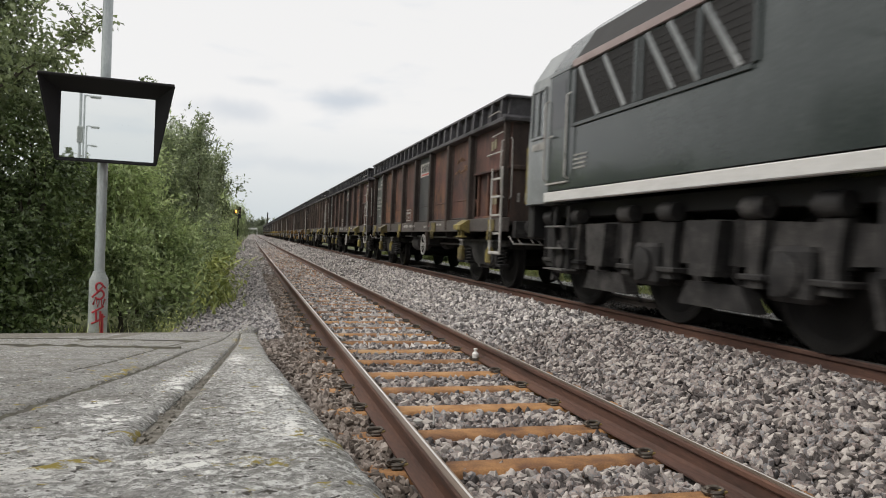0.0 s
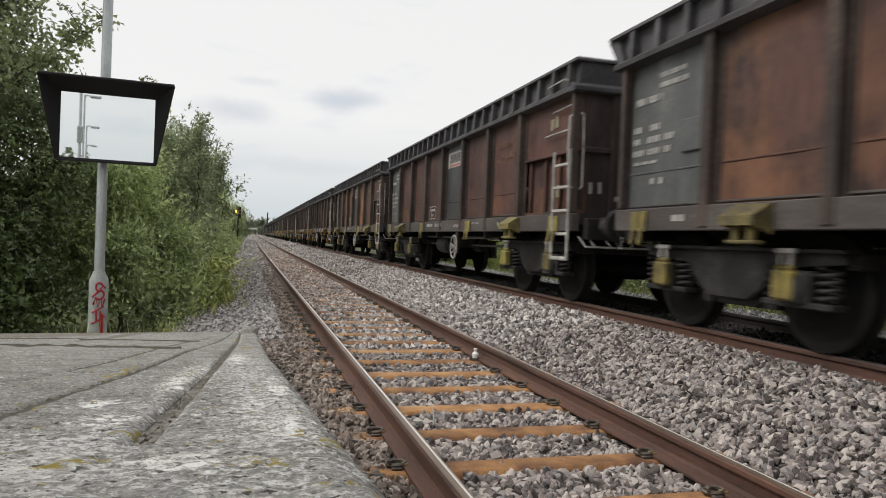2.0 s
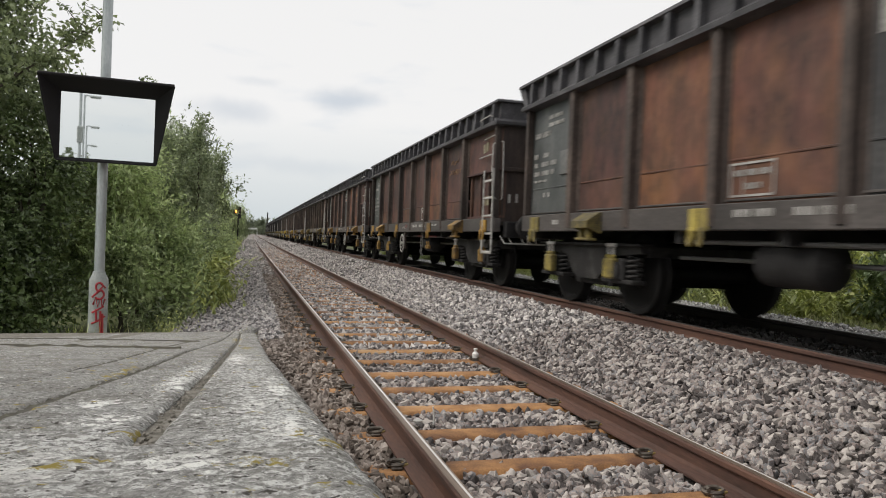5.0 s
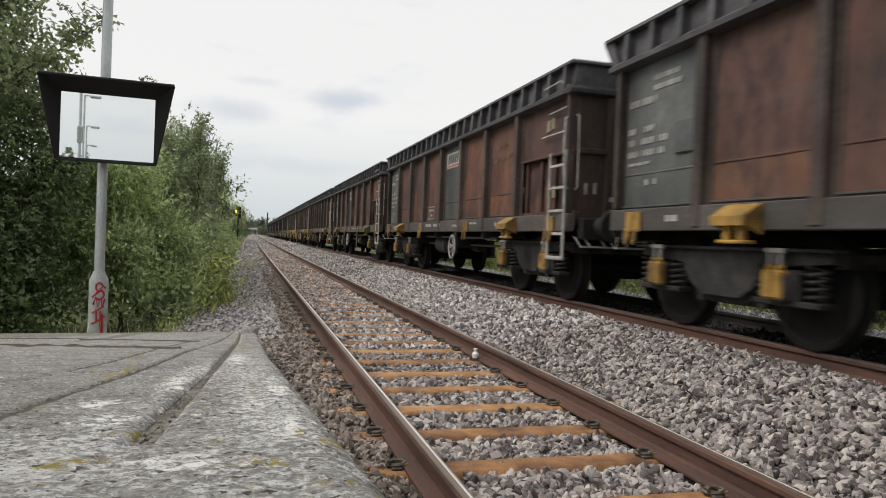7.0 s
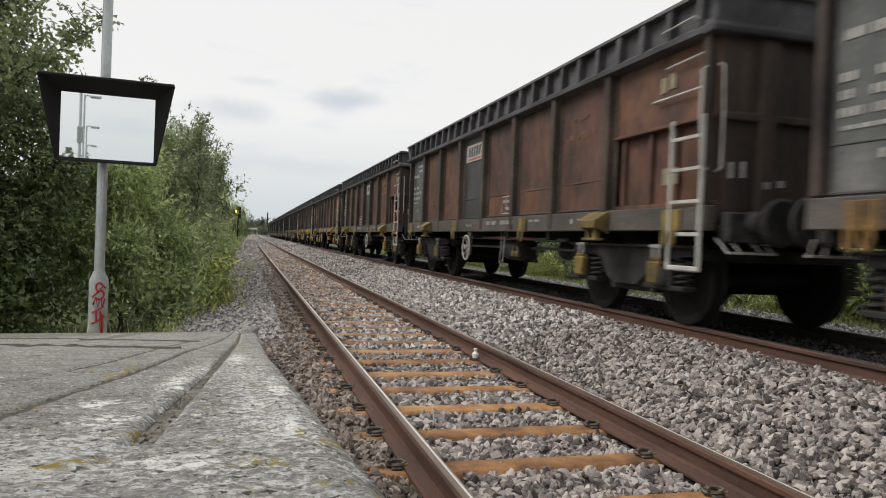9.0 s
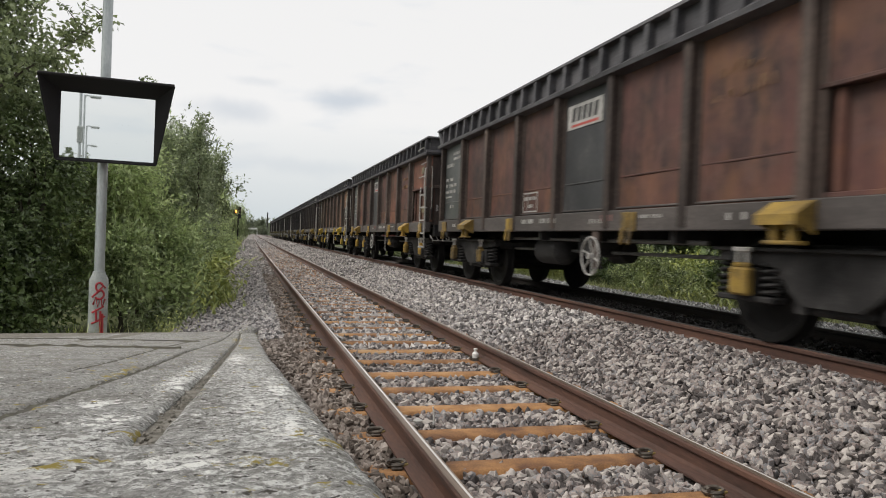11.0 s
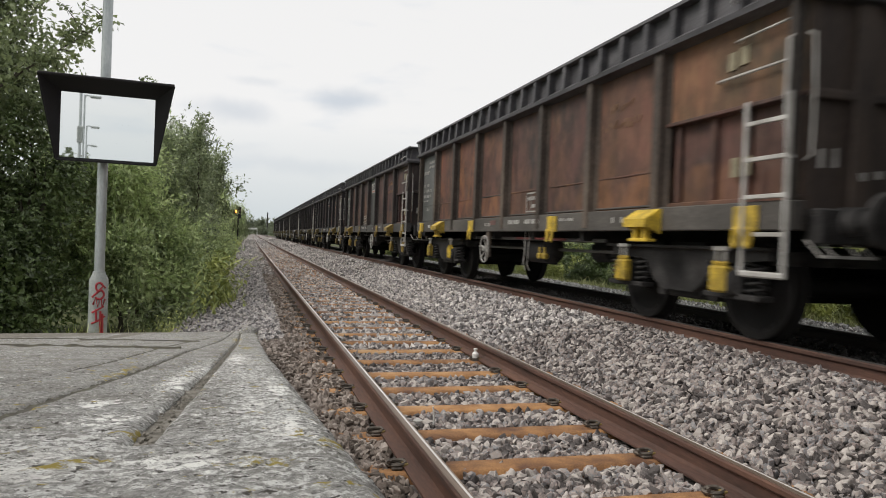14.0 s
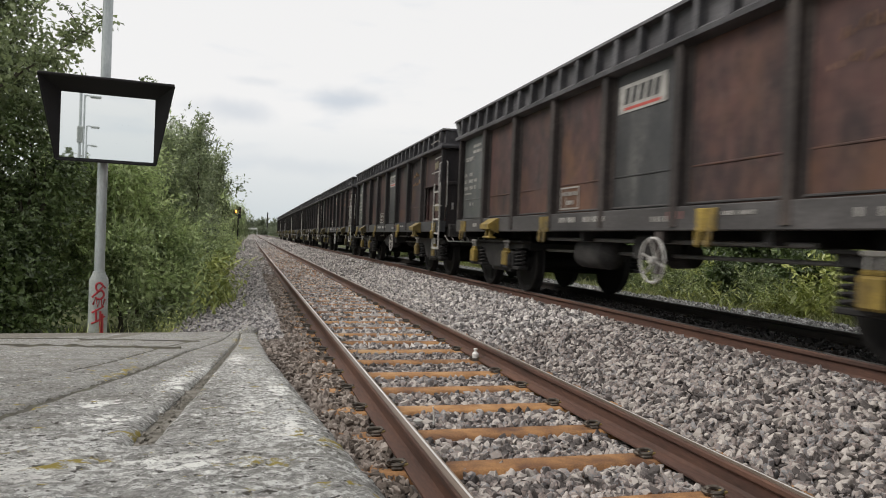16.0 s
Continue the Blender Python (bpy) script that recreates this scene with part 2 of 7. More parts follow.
def wagon_paint(name):
    """Old maroon paint: faded tone bay by bay, orange rust blooms, dark runs down the sheet and pale dust."""
    m = bpy.data.materials.new(name)
    m.use_nodes = True
    n, l = m.node_tree.nodes, m.node_tree.links
    b = n["Principled BSDF"]
    co, info = n.new("ShaderNodeTexCoord"), n.new("ShaderNodeObjectInfo")

    def math2(op, a, c):
        q = n.new("ShaderNodeMath")
        q.operation = op
        for i, v in enumerate((a, c)):
            if isinstance(v, (int, float)):
                q.inputs[i].default_value = v
            else:
                l.new(v, q.inputs[i])
        return q.outputs[0]

    def field(scale, stretch, detail, lo, hi, spread):
        mp = n.new("ShaderNodeMapping")
        mp.inputs["Scale"].default_value = stretch
        l.new(co.outputs["Object"], mp.inputs["Vector"])
        t = n.new("ShaderNodeTexNoise")
        t.noise_dimensions = "4D"
        t.inputs["Scale"].default_value, t.inputs["Detail"].default_value, t.inputs["Roughness"].default_value = scale, detail, 0.68
        l.new(mp.outputs[0], t.inputs["Vector"])
        l.new(math2("MULTIPLY", info.outputs["Random"], spread), t.inputs["W"])
        r = n.new("ShaderNodeMapRange")
        r.inputs["From Min"].default_value, r.inputs["From Max"].default_value = lo, hi
        l.new(t.outputs["Fac"], r.inputs["Value"])
        return r.outputs[0], t.outputs["Fac"]

    def over(base, colour, fac):
        mx = n.new("ShaderNodeMix")
        mx.data_type = "RGBA"
        l.new(fac, mx.inputs[0])
        if isinstance(base, tuple):
            mx.inputs[6].default_value = (*base, 1)
        else:
            l.new(base, mx.inputs[6])
        mx.inputs[7].default_value = (*colour, 1)
        return mx.outputs[2]

    tone, tone_raw = field(1.2, (1, 1, 0.75), 7, 0.38, 0.62, 41)
    runs, runs_raw = field(1.5, (1, 9, 0.28), 7, 0.42, 0.72, 23)
    rust, _ = field(1.15, (1, 1.3, 0.8), 12, 0.50, 0.63, 67)
    fine, fine_raw = field(9, (1, 1.2, 0.5), 8, 0.46, 0.70, 11)
    blot, _ = field(2.1, (1, 1, 0.7), 10, 0.52, 0.66, 53)
    dust, _ = field(2.4, (1, 0.6, 1.2), 7, 0.55, 0.85, 31)
    col = over((0.040, 0.030, 0.029), (0.122, 0.058, 0.050), tone)
    col = over(col, (0.150, 0.115, 0.105), math2("MULTIPLY", dust, 0.65))
    col = over(col, (0.022, 0.017, 0.016), math2("MULTIPLY", runs, 0.5))
    col = over(col, (0.020, 0.016, 0.016), math2("MULTIPLY", blot, 0.65))
    bloom = math2("MULTIPLY", rust, math2("ADD", math2("MULTIPLY", math2("POWER", info.outputs["Random"], 1.6), 0.85), 0.15))
    col = over(col, (0.25, 0.125, 0.060), math2("MULTIPLY", bloom, 0.55))
    sep = n.new("ShaderNodeSeparateXYZ")
    l.new(co.outputs["Object"], sep.inputs[0])
    wave, wave_raw = field(1.1, (1, 0.5, 0.2), 4, 0.35, 0.65, 91)
    low = n.new("ShaderNodeMapRange")
    low.inputs["From Min"].default_value, low.inputs["From Max"].default_value = 1.57, 1.52
    l.new(math2("ADD", sep.outputs["Z"], math2("MULTIPLY", math2("SUBTRACT", wave_raw, 0.5), 0.12)), low.inputs["Value"])
    band, _ = field(3.0, (1, 1.0, 0.6), 8, 0.42, 0.60, 19)
    pick, _ = field(0.35, (1, 0.6, 0), 2, 0.42, 0.62, 29)
    col = over(col, (0.20, 0.095, 0.048), math2("MULTIPLY", math2("MULTIPLY", low.outputs[0], band), math2("MULTIPLY", pick, 0.62)))
    col = over(col, (0.23, 0.135, 0.10), math2("MULTIPLY", fine, 0.33))
    mul = n.new("ShaderNodeMix")
    mul.data_type, mul.blend_type = "RGBA", "MULTIPLY"
    mul.inputs[0].default_value = 1.0
    l.new(col, mul.inputs[6])
    l.new(info.outputs["Color"], mul.inputs[7])
    l.new(mul.outputs[2], b.inputs["Base Color"])
    rr = n.new("ShaderNodeMapRange")
    rr.inputs["To Min"].default_value, rr.inputs["To Max"].default_value = 0.5, 0.78
    l.new(fine_raw, rr.inputs["Value"])
    l.new(rr.outputs[0], b.inputs["Roughness"])
    b.inputs["Specular IOR Level"].default_value = 0.25
    bp = n.new("ShaderNodeBump")
    bp.inputs["Strength"].default_value, bp.inputs["Distance"].default_value = 0.18, 0.02
    l.new(math2("ADD", tone_raw, math2("MULTIPLY", fine_raw, 0.25)), bp.inputs["Height"])
    l.new(bp.outputs[0], b.inputs["Normal"])
    return m


def glow(name, colour, strength):
    m = bpy.data.materials.new(name)
    m.use_nodes = True
    b = m.node_tree.nodes["Principled BSDF"]
    b.inputs["Base Color"].default_value = (*colour, 1)
    b.inputs["Emission Color"].default_value = (*colour, 1)
    b.inputs["Emission Strength"].default_value = strength
    return m


STONE = surface("ballast_stone", [(0.080, 0.070, 0.067), (0.16, 0.143, 0.138), (0.27, 0.215, 0.195), (0.22, 0.235, 0.25), (0.35, 0.29, 0.26), (0.31, 0.285, 0.27), (0.46, 0.42, 0.39)], 9, 0.88, bump=0.25, fine=120, island=0.62)
# far-line stones: oil stain and the train's shadow both put into the colour
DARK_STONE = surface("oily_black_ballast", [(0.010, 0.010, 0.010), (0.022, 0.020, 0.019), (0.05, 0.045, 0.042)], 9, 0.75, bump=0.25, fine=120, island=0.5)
BROWN_STONE = surface("rust_stained_ballast", [(0.10, 0.08, 0.065), (0.20, 0.165, 0.14), (0.31, 0.26, 0.225), (0.42, 0.37, 0.33)], 9, 0.9, bump=0.25, fine=120, island=0.5)
SHOULDER_STONE = surface("pinkish_grey_ballast", [(0.15, 0.14, 0.138), (0.28, 0.262, 0.258), (0.42, 0.37, 0.35), (0.40, 0.40, 0.41), (0.55, 0.50, 0.47), (0.70, 0.66, 0.63)], 9, 0.88, bump=0.25, fine=120, island=0.62)
PALE_STONE = surface("pale_clean_ballast", [(0.24, 0.235, 0.235), (0.42, 0.41, 0.40), (0.56, 0.55, 0.54), (0.68, 0.67, 0.65)], 9, 0.9, bump=0.25, fine=120, island=0.5)
BED = surface("ballast_bed", [(0.10, 0.09, 0.083), (0.20, 0.18, 0.168), (0.30, 0.275, 0.26)], 16, 0.95, bump=0.9, fine=70)
GROUND = surface("earth_and_grass", [(0.03, 0.035, 0.012), (0.07, 0.085, 0.025), (0.12, 0.13, 0.05)], 1.4, 0.95, bump=0.6, fine=40)
RUST_RAIL = surface("rusty_rail_steel", [(0.035, 0.02, 0.016), (0.085, 0.042, 0.03), (0.14, 0.07, 0.045)], 5, 0.75, bump=0.25, fine=90, stretch=(1, 0.15, 1))
# far line: the train's shade is put into the colour of rail and head
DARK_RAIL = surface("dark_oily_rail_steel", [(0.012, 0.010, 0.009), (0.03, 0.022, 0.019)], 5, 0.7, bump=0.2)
DULL_HEAD = surface("dull_grey_rail_head", [(0.03, 0.028, 0.027), (0.075, 0.070, 0.067)], 6, 0.6, metal=0.2, bump=0.06, stretch=(1, 0.2, 1))
# wear band: the sky's glint on the rail head put into a pale colour
SHINY = surface("polished_rail_head", [(0.60, 0.585, 0.56), (0.80, 0.78, 0.76)], 3, 0.40, metal=0.3, bump=0.02, fine=50, stretch=(1, 0.05, 1))
BURNISHED = surface("burnished_brown_rail_head", [(0.13, 0.095, 0.07), (0.24, 0.185, 0.145), (0.33, 0.27, 0.225)], 3, 0.45, metal=0.5, bump=0.04, fine=60, stretch=(1, 0.06, 1))
SLEEPER = surface("rust_orange_steel_sleeper", [(0.11, 0.052, 0.030), (0.25, 0.125, 0.052), (0.40, 0.21, 0.085), (0.48, 0.31, 0.16)], 4, 0.8, bump=0.25, fine=110, per_object=0.2)
CLIP = surface("clip_steel", [(0.06, 0.052, 0.045), (0.17, 0.145, 0.12)], 12, 0.6, metal=0.4, bump=0.2)
PAD = surface("yellowed_insulator", [(0.16, 0.11, 0.03), (0.30, 0.22, 0.08)], 14, 0.7, bump=0.1)
CONCRETE = lichened("lichened_concrete")
GRIME = surface("grimy_mortar_and_soil", [(0.07, 0.064, 0.052), (0.16, 0.148, 0.125), (0.30, 0.28, 0.25)], 30, 0.95, bump=0.6, fine=90)
SOIL = surface("dark_joint_soil", [(0.030, 0.027, 0.021), (0.065, 0.060, 0.045), (0.12, 0.115, 0.07)], 24, 0.95, bump=0.6, fine=90)
GALV = surface("galvanised_steel", [(0.30, 0.33, 0.335), (0.44, 0.475, 0.48), (0.60, 0.63, 0.63)], 5, 0.40, metal=0.45, bump=0.08, stretch=(1, 1, 0.3))
PALE = surface("pale_grey_paint", [(0.24, 0.26, 0.25), (0.36, 0.385, 0.37), (0.46, 0.48, 0.465)], 7, 0.6, bump=0.08)
HOOD = surface("black_painted_hood", [(0.008, 0.0075, 0.008), (0.018, 0.016, 0.018)], 5, 0.9, bump=0.05)
RED_PAINT = surface("red_spray_paint", [(0.35, 0.03, 0.04), (0.50, 0.06, 0.07)], 12, 0.6, bump=0.0)
MIRROR = bpy.data.materials.new("mirror_glass")
MIRROR.use_nodes = True
MIRROR.node_tree.nodes["Principled BSDF"].inputs["Base Color"].default_value = (0.83, 0.86, 0.86, 1)
MIRROR.node_tree.nodes["Principled BSDF"].inputs["Metallic"].default_value = 1.0
MIRROR.node_tree.nodes["Principled BSDF"].inputs["Roughness"].default_value = 0.015
BARK = surface("bark", [(0.035, 0.03, 0.022), (0.10, 0.085, 0.065)], 8, 0.9, bump=0.6, stretch=(1, 1, 0.25))
LEAF = leafy("hedge_leaves", (0.098, 0.155, 0.055), (0.80, 0.92, 0.46), 0.34)
# low hawthorns and some scrub: shade put into a darker leaf colour
LEAF_SHADED = leafy("deep_green_leaves", (0.021, 0.036, 0.014), (0.20, 0.275, 0.10), 0.25)
LEAF_DARK = leafy("dark_leaves", (0.048, 0.072, 0.032), (0.40, 0.47, 0.23), 0.38)
LEAF_GREY = leafy("grey_green_leaves", (0.065, 0.092, 0.045), (0.50, 0.58, 0.33), 0.32)
LEAF_PALE = leafy("pale_weed_leaves", (0.15, 0.20, 0.05), (0.66, 0.70, 0.22), 0.15)
# distance haze put into the colour: paler and greyer than the near leaves
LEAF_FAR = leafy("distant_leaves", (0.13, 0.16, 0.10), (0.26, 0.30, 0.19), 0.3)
LEAF_MID = leafy("scrub_leaves", (0.045, 0.07, 0.024), (0.50, 0.58, 0.24), 0.3)
GRASS = leafy("grass_blades", (0.16, 0.19, 0.06), (0.56, 0.58, 0.28), 0.45)

STEP = surface("worn_step_steel", [(0.10, 0.098, 0.095), (0.22, 0.215, 0.21)], 8, 0.5, metal=0.3, bump=0.1)
CLEAN_WHITE = surface("white_plastic", [(0.72, 0.72, 0.70), (0.82, 0.82, 0.80)], 12, 0.4, bump=0.02)
MAROON = wagon_paint("weathered_maroon_wagon_paint")
RIBS = surface("worn_rib_paint", [(0.022, 0.019, 0.018), (0.058, 0.046, 0.041), (0.125, 0.096, 0.080)], 1.6, 0.65, bump=0.12, fine=45, stretch=(1, 1, 0.5), per_object=0.1, tint=True, sheen=0.2)
TOPGREY = surface("dusty_grey_top_rail", [(0.032, 0.031, 0.034), (0.072, 0.070, 0.076), (0.145, 0.142, 0.150)], 2.2, 0.62, bump=0.12, fine=40, stretch=(1, 0.5, 1), sheen=0.35)
SILLGREY = surface("dusty_brown_sill", [(0.032, 0.028, 0.026), (0.066, 0.058, 0.054), (0.125, 0.110, 0.102)], 2.0, 0.68, bump=0.12, fine=40, stretch=(1, 0.4, 1), tint=True)
PANEL = surface("dark_grey_repaint_panel", [(0.034, 0.038, 0.039), (0.062, 0.067, 0.066), (0.098, 0.102, 0.100), (0.19, 0.187, 0.182)], 2.4, 0.5, bump=0.08, fine=40, stretch=(1, 1, 0.5), per_object=0.1)
PANEL_DARK = surface("blackish_grey_repaint_panel", [(0.014, 0.015, 0.017), (0.028, 0.029, 0.031), (0.048, 0.048, 0.049), (0.11, 0.108, 0.105)], 2.4, 0.55, bump=0.08, fine=40, stretch=(1, 1, 0.5), per_object=0.1)
UNDER = surface("grimy_black_running_gear", [(0.011, 0.0108, 0.011), (0.025, 0.024, 0.024), (0.062, 0.059, 0.058)], 4, 0.75, bump=0.25, fine=60, per_object=0.1, sheen=0.3)
WHEEL = surface("wheel_steel", [(0.007, 0.0065, 0.0065), (0.017, 0.016, 0.0155)], 6, 0.8, metal=0.0, bump=0.15, sheen=0.25)
YELLOW = surface("worn_yellow_paint", [(0.07, 0.06, 0.038), (0.26, 0.205, 0.065), (0.50, 0.40, 0.095)], 5, 0.6, bump=0.1, per_object=0.2, tint=True)
WHITE = surface("chalky_white_paint", [(0.20, 0.19, 0.175), (0.38, 0.37, 0.35), (0.52, 0.51, 0.49)], 7, 0.6, bump=0.05, per_object=0.15)
# end walls: less lit than the sides, with that shade put into the brown
END_PAINT = surface("dark_brown_end_paint", [(0.028, 0.023, 0.022), (0.056, 0.043, 0.039), (0.10, 0.072, 0.060)], 2.0, 0.7, bump=0.15, fine=40, stretch=(2, 1, 0.4), tint=True, sheen=0.25)
TAREPLATE = surface("pale_worn_plate", [(0.16, 0.14, 0.09), (0.30, 0.27, 0.18)], 9, 0.7, bump=0.05)
LOGO_RED = surface("red_stripe_paint", [(0.36, 0.05, 0.04), (0.48, 0.08, 0.06)], 8, 0.55, bump=0.0)
LOGO_BLACK = surface("black_lettering_paint", [(0.012, 0.012, 0.012), (0.03, 0.03, 0.03)], 8, 0.55, bump=0.0)
FADED_RED = surface("faded_red_paint", [(0.13, 0.055, 0.05), (0.24, 0.13, 0.12)], 14, 0.8, bump=0.0)
CHALK = surface("orange_chalk", [(0.20, 0.11, 0.06), (0.34, 0.22, 0.13)], 9, 0.8, bump=0.0)
PIPE_RED = surface("faded_red_pipe", [(0.14, 0.035, 0.035), (0.24, 0.06, 0.06)], 6, 0.6, bump=0.05)

LOCO_GREY = surface("dark_green_grey_loco_paint", [(0.012, 0.018, 0.017), (0.026, 0.034, 0.033), (0.052, 0.062, 0.060)], 0.55, 0.24, bump=0.012, fine=30, coat=0.22, sheen=0.4)
CAB_GREY = surface("light_grey_cab_paint", [(0.10, 0.11, 0.115), (0.20, 0.215, 0.22), (0.34, 0.35, 0.35)], 1.6, 0.4, bump=0.03, fine=40, stretch=(1, 1, 0.4))
BAND = surface("pale_grey_solebar_band", [(0.46, 0.46, 0.45), (0.64, 0.64, 0.63)], 3, 0.5, bump=0.04, stretch=(1, 0.3, 1))
CANT = surface("dusty_pink_cantrail", [(0.22, 0.17, 0.165), (0.34, 0.28, 0.27)], 4, 0.6, bump=0.05)
GEAR = surface("grimy_grey_running_gear", [(0.011, 0.011, 0.012), (0.026, 0.025, 0.025), (0.070, 0.066, 0.064)], 5, 0.7, bump=0.25, fine=60, per_object=0.2, sheen=0.3)
BLACK = surface("matt_black", [(0.006, 0.006, 0.006), (0.014, 0.013, 0.013)], 4, 0.7, bump=0.1)
CLEAR = bpy.data.materials.new("clear_cab_glass")
CLEAR.use_nodes = True
CLEAR.node_tree.nodes["Principled BSDF"].inputs["Base Color"].default_value = (0.80, 0.84, 0.84, 1)
CLEAR.node_tree.nodes["Principled BSDF"].inputs["Transmission Weight"].default_value = 1.0
CLEAR.node_tree.nodes["Principled BSDF"].inputs["Roughness"].default_value = 0.0
GLASS = bpy.data.materials.new("dark_cab_glass")
GLASS.use_nodes = True
GLASS.node_tree.nodes["Principled BSDF"].inputs["Base Color"].default_value = (0.02, 0.022, 0.024, 1)
GLASS.node_tree.nodes["Principled BSDF"].inputs["Roughness"].default_value = 0.05
BRIDGE = surface("pale_bridge_concrete", [(0.66, 0.66, 0.64), (0.80, 0.80, 0.78)], 0.6, 0.8, bump=0.05)


# ---------------------------------------------------------------- mesh tools
class Build:
    """Collects boxes, tubes and plates into one mesh."""

    def __init__(self):
        self.v, self.f = [], []

    def add(self, verts, faces):
        o = len(self.v)
        self.v.extend(tuple(p) for p in verts)
        self.f.extend(tuple(o + i for i in q) for q in faces)
        return self

    def box(self, x0, x1, y0, y1, z0, z1, c=0.0):
        """A block, with its edges cut by c."""
        lo, hi = (min(x0, x1), min(y0, y1), min(z0, z1)), (max(x0, x1), max(y0, y1), max(z0, z1))
        c = min(c, *[(h - l) * 0.45 for l, h in zip(lo, hi)])
        if c <= 0:
            vs = [(x, y, z) for x in (lo[0], hi[0]) for y in (lo[1], hi[1]) for z in (lo[2], hi[2])]
            return self.add(vs, [(0, 1, 3, 2), (4, 6, 7, 5), (0, 4, 5, 1), (2, 3, 7, 6), (0, 2, 6, 4), (1, 5, 7, 3)])
        bm = bmesh.new()
        bmesh.ops.create_cube(bm, size=1.0)
        for q in bm.verts:
            q.co = [l + (h - l) * (k + 0.5) for l, h, k in zip(lo, hi, q.co)]
        bmesh.ops.bevel(bm, geom=bm.edges[:], offset=c, segments=1, affect="EDGES", profile=0.5)
        bm.verts.index_update()
        self.add([q.co for q in bm.verts], [[q.index for q in g.verts] for g in bm.faces])
        bm.free()
        return self

    def prism(self, outline, axis, a, b):
        """An outline of two coordinates, drawn along an axis from a to b."""
        n = len(outline)
        put = {"x": lambda p, k: (k, p[0], p[1]), "y": lambda p, k: (p[0], k, p[1]), "z": lambda p, k: (p[0], p[1], k)}[axis]
        vs = [put(p, a) for p in outline] + [put(p, b) for p in outline]
        fs = [(i, (i + 1) % n, n + (i + 1) % n, n + i) for i in range(n)] + [tuple(range(n))[::-1], tuple(range(n, 2 * n))]
        return self.add(vs, fs)

    def tube(self, path, r, seg=8, closed=False):
        """A round bar along a path; r is one radius or one for each point."""
        path = [Vector(p) for p in path]
        n = len(path)
        rs = r if hasattr(r, "__len__") else [r] * n
        vs, side = [], None
        for i, p in enumerate(path):
            a = path[(i - 1) % n] if (closed or i) else p
            b = path[(i + 1) % n] if (closed or i < n - 1) else p
            d = (b - a).normalized()
            ref = side if side is not None else (Vector((0, 0, 1)) if abs(d.z) < 0.9 else Vector((1, 0, 0)))
            u = (ref - d * ref.dot(d)).normalized()
            side = u
            w = d.cross(u)
            vs += [p + (u * math.cos(2 * math.pi * k / seg) + w * math.sin(2 * math.pi * k / seg)) * rs[i] for k in range(seg)]
        fs = []
        for i in range(n if closed else n - 1):
            j = (i + 1) % n
            fs += [(i * seg + k, i * seg + (k + 1) % seg, j * seg + (k + 1) % seg, j * seg + k) for k in range(seg)]
        if not closed:
            fs += [tuple(range(seg))[::-1], tuple(range((n - 1) * seg, n * seg))]
        return self.add(vs, fs)

    def turned(self, profile, centre, axis="x", seg=24):
        """A turned body: profile of (along, radius) round an axis through centre."""
        cx, cy, cz = centre
        vs = []
        for a, r in profile:
            for k in range(seg):
                p, q = r * math.cos(2 * math.pi * k / seg), r * math.sin(2 * math.pi * k / seg)
                vs.append({"x": (cx + a, cy + p, cz + q), "y": (cx + p, cy + a, cz + q), "z": (cx + p, cy + q, cz + a)}[axis])
        m = len(profile)
        fs = [(i * seg + k, i * seg + (k + 1) % seg, (i + 1) * seg + (k + 1) % seg, (i + 1) * seg + k) for i in range(m - 1) for k in range(seg)]
        fs += [tuple(range(seg))[::-1], tuple(range((m - 1) * seg, m * seg))]
        return self.add(vs, fs)

    def mesh(self, name, material, smooth=True):
        me = bpy.data.meshes.new(name)
        me.from_pydata(self.v, [], self.f)
        bm = bmesh.new()
        bm.from_mesh(me)
        bmesh.ops.recalc_face_normals(bm, faces=bm.faces)
        bm.to_mesh(me)
        bm.free()
        if smooth:
            me.shade_smooth()
            me.set_sharp_from_angle(angle=radians(32))
        me.materials.append(material)
        return me


def part(name, build, material, parent, label=""):
    """One mesh object under a thing or a part. build: a Build, or a mesh to share."""
    me = build if isinstance(build, bpy.types.Mesh) else build.mesh(name, material)
    ob = new(name, me)
    ob.parent = parent
    return tagged(ob, label)


def thing(name, build, material, label, category, group="", kind="", at=None):
    me = None if build is None else build if isinstance(build, bpy.types.Mesh) else build.mesh(name, material)
    ob = new(name, me)
    if at is not None:
        ob.matrix_world = at
    return tagged(ob, label, category, group, kind)


def raw_mesh(name, verts, faces, material, smooth=False):
    """A large mesh from arrays of vertices and equal-sided faces."""
    verts, faces = np.asarray(verts, dtype=np.float32), np.asarray(faces, dtype=np.int32)
    me = bpy.data.meshes.new(name)
    me.vertices.add(len(verts))
    me.vertices.foreach_set("co", verts.ravel())
    k = faces.shape[1]
    me.loops.add(faces.size)
    me.loops.foreach_set("vertex_index", faces.ravel())
    me.polygons.add(len(faces))
    me.polygons.foreach_set("loop_start", np.arange(0, faces.size, k, dtype=np.int32))
    me.polygons.foreach_set("loop_total", np.full(len(faces), k, dtype=np.int32))
    me.update(calc_edges=True)
    me.validate()
    if smooth:
        me.shade_smooth()
    else:
        me.shade_flat()
    me.materials.append(material)
    return me


# ---------------------------------------------------------------- the plan of the line
GAUGE_FACE = 0.955            # inner edge of the near line's first rail
FAR_LIFT = 0.296              # the far line lies higher
FAR_MID = 5.196               # middle of the far line
NEAR_MID = GAUGE_FACE + 0.7175
RAIL_H = 0.16


def bend(y):
    """How far the line swings to one side in the distance."""
    d = y - 60.0
    return 0.0052 * (d + math.sqrt(d * d + 500.0)) / 2


def heading(y):
    return math.degrees(math.atan2(bend(y + 1) - bend(y - 1), 2.0))


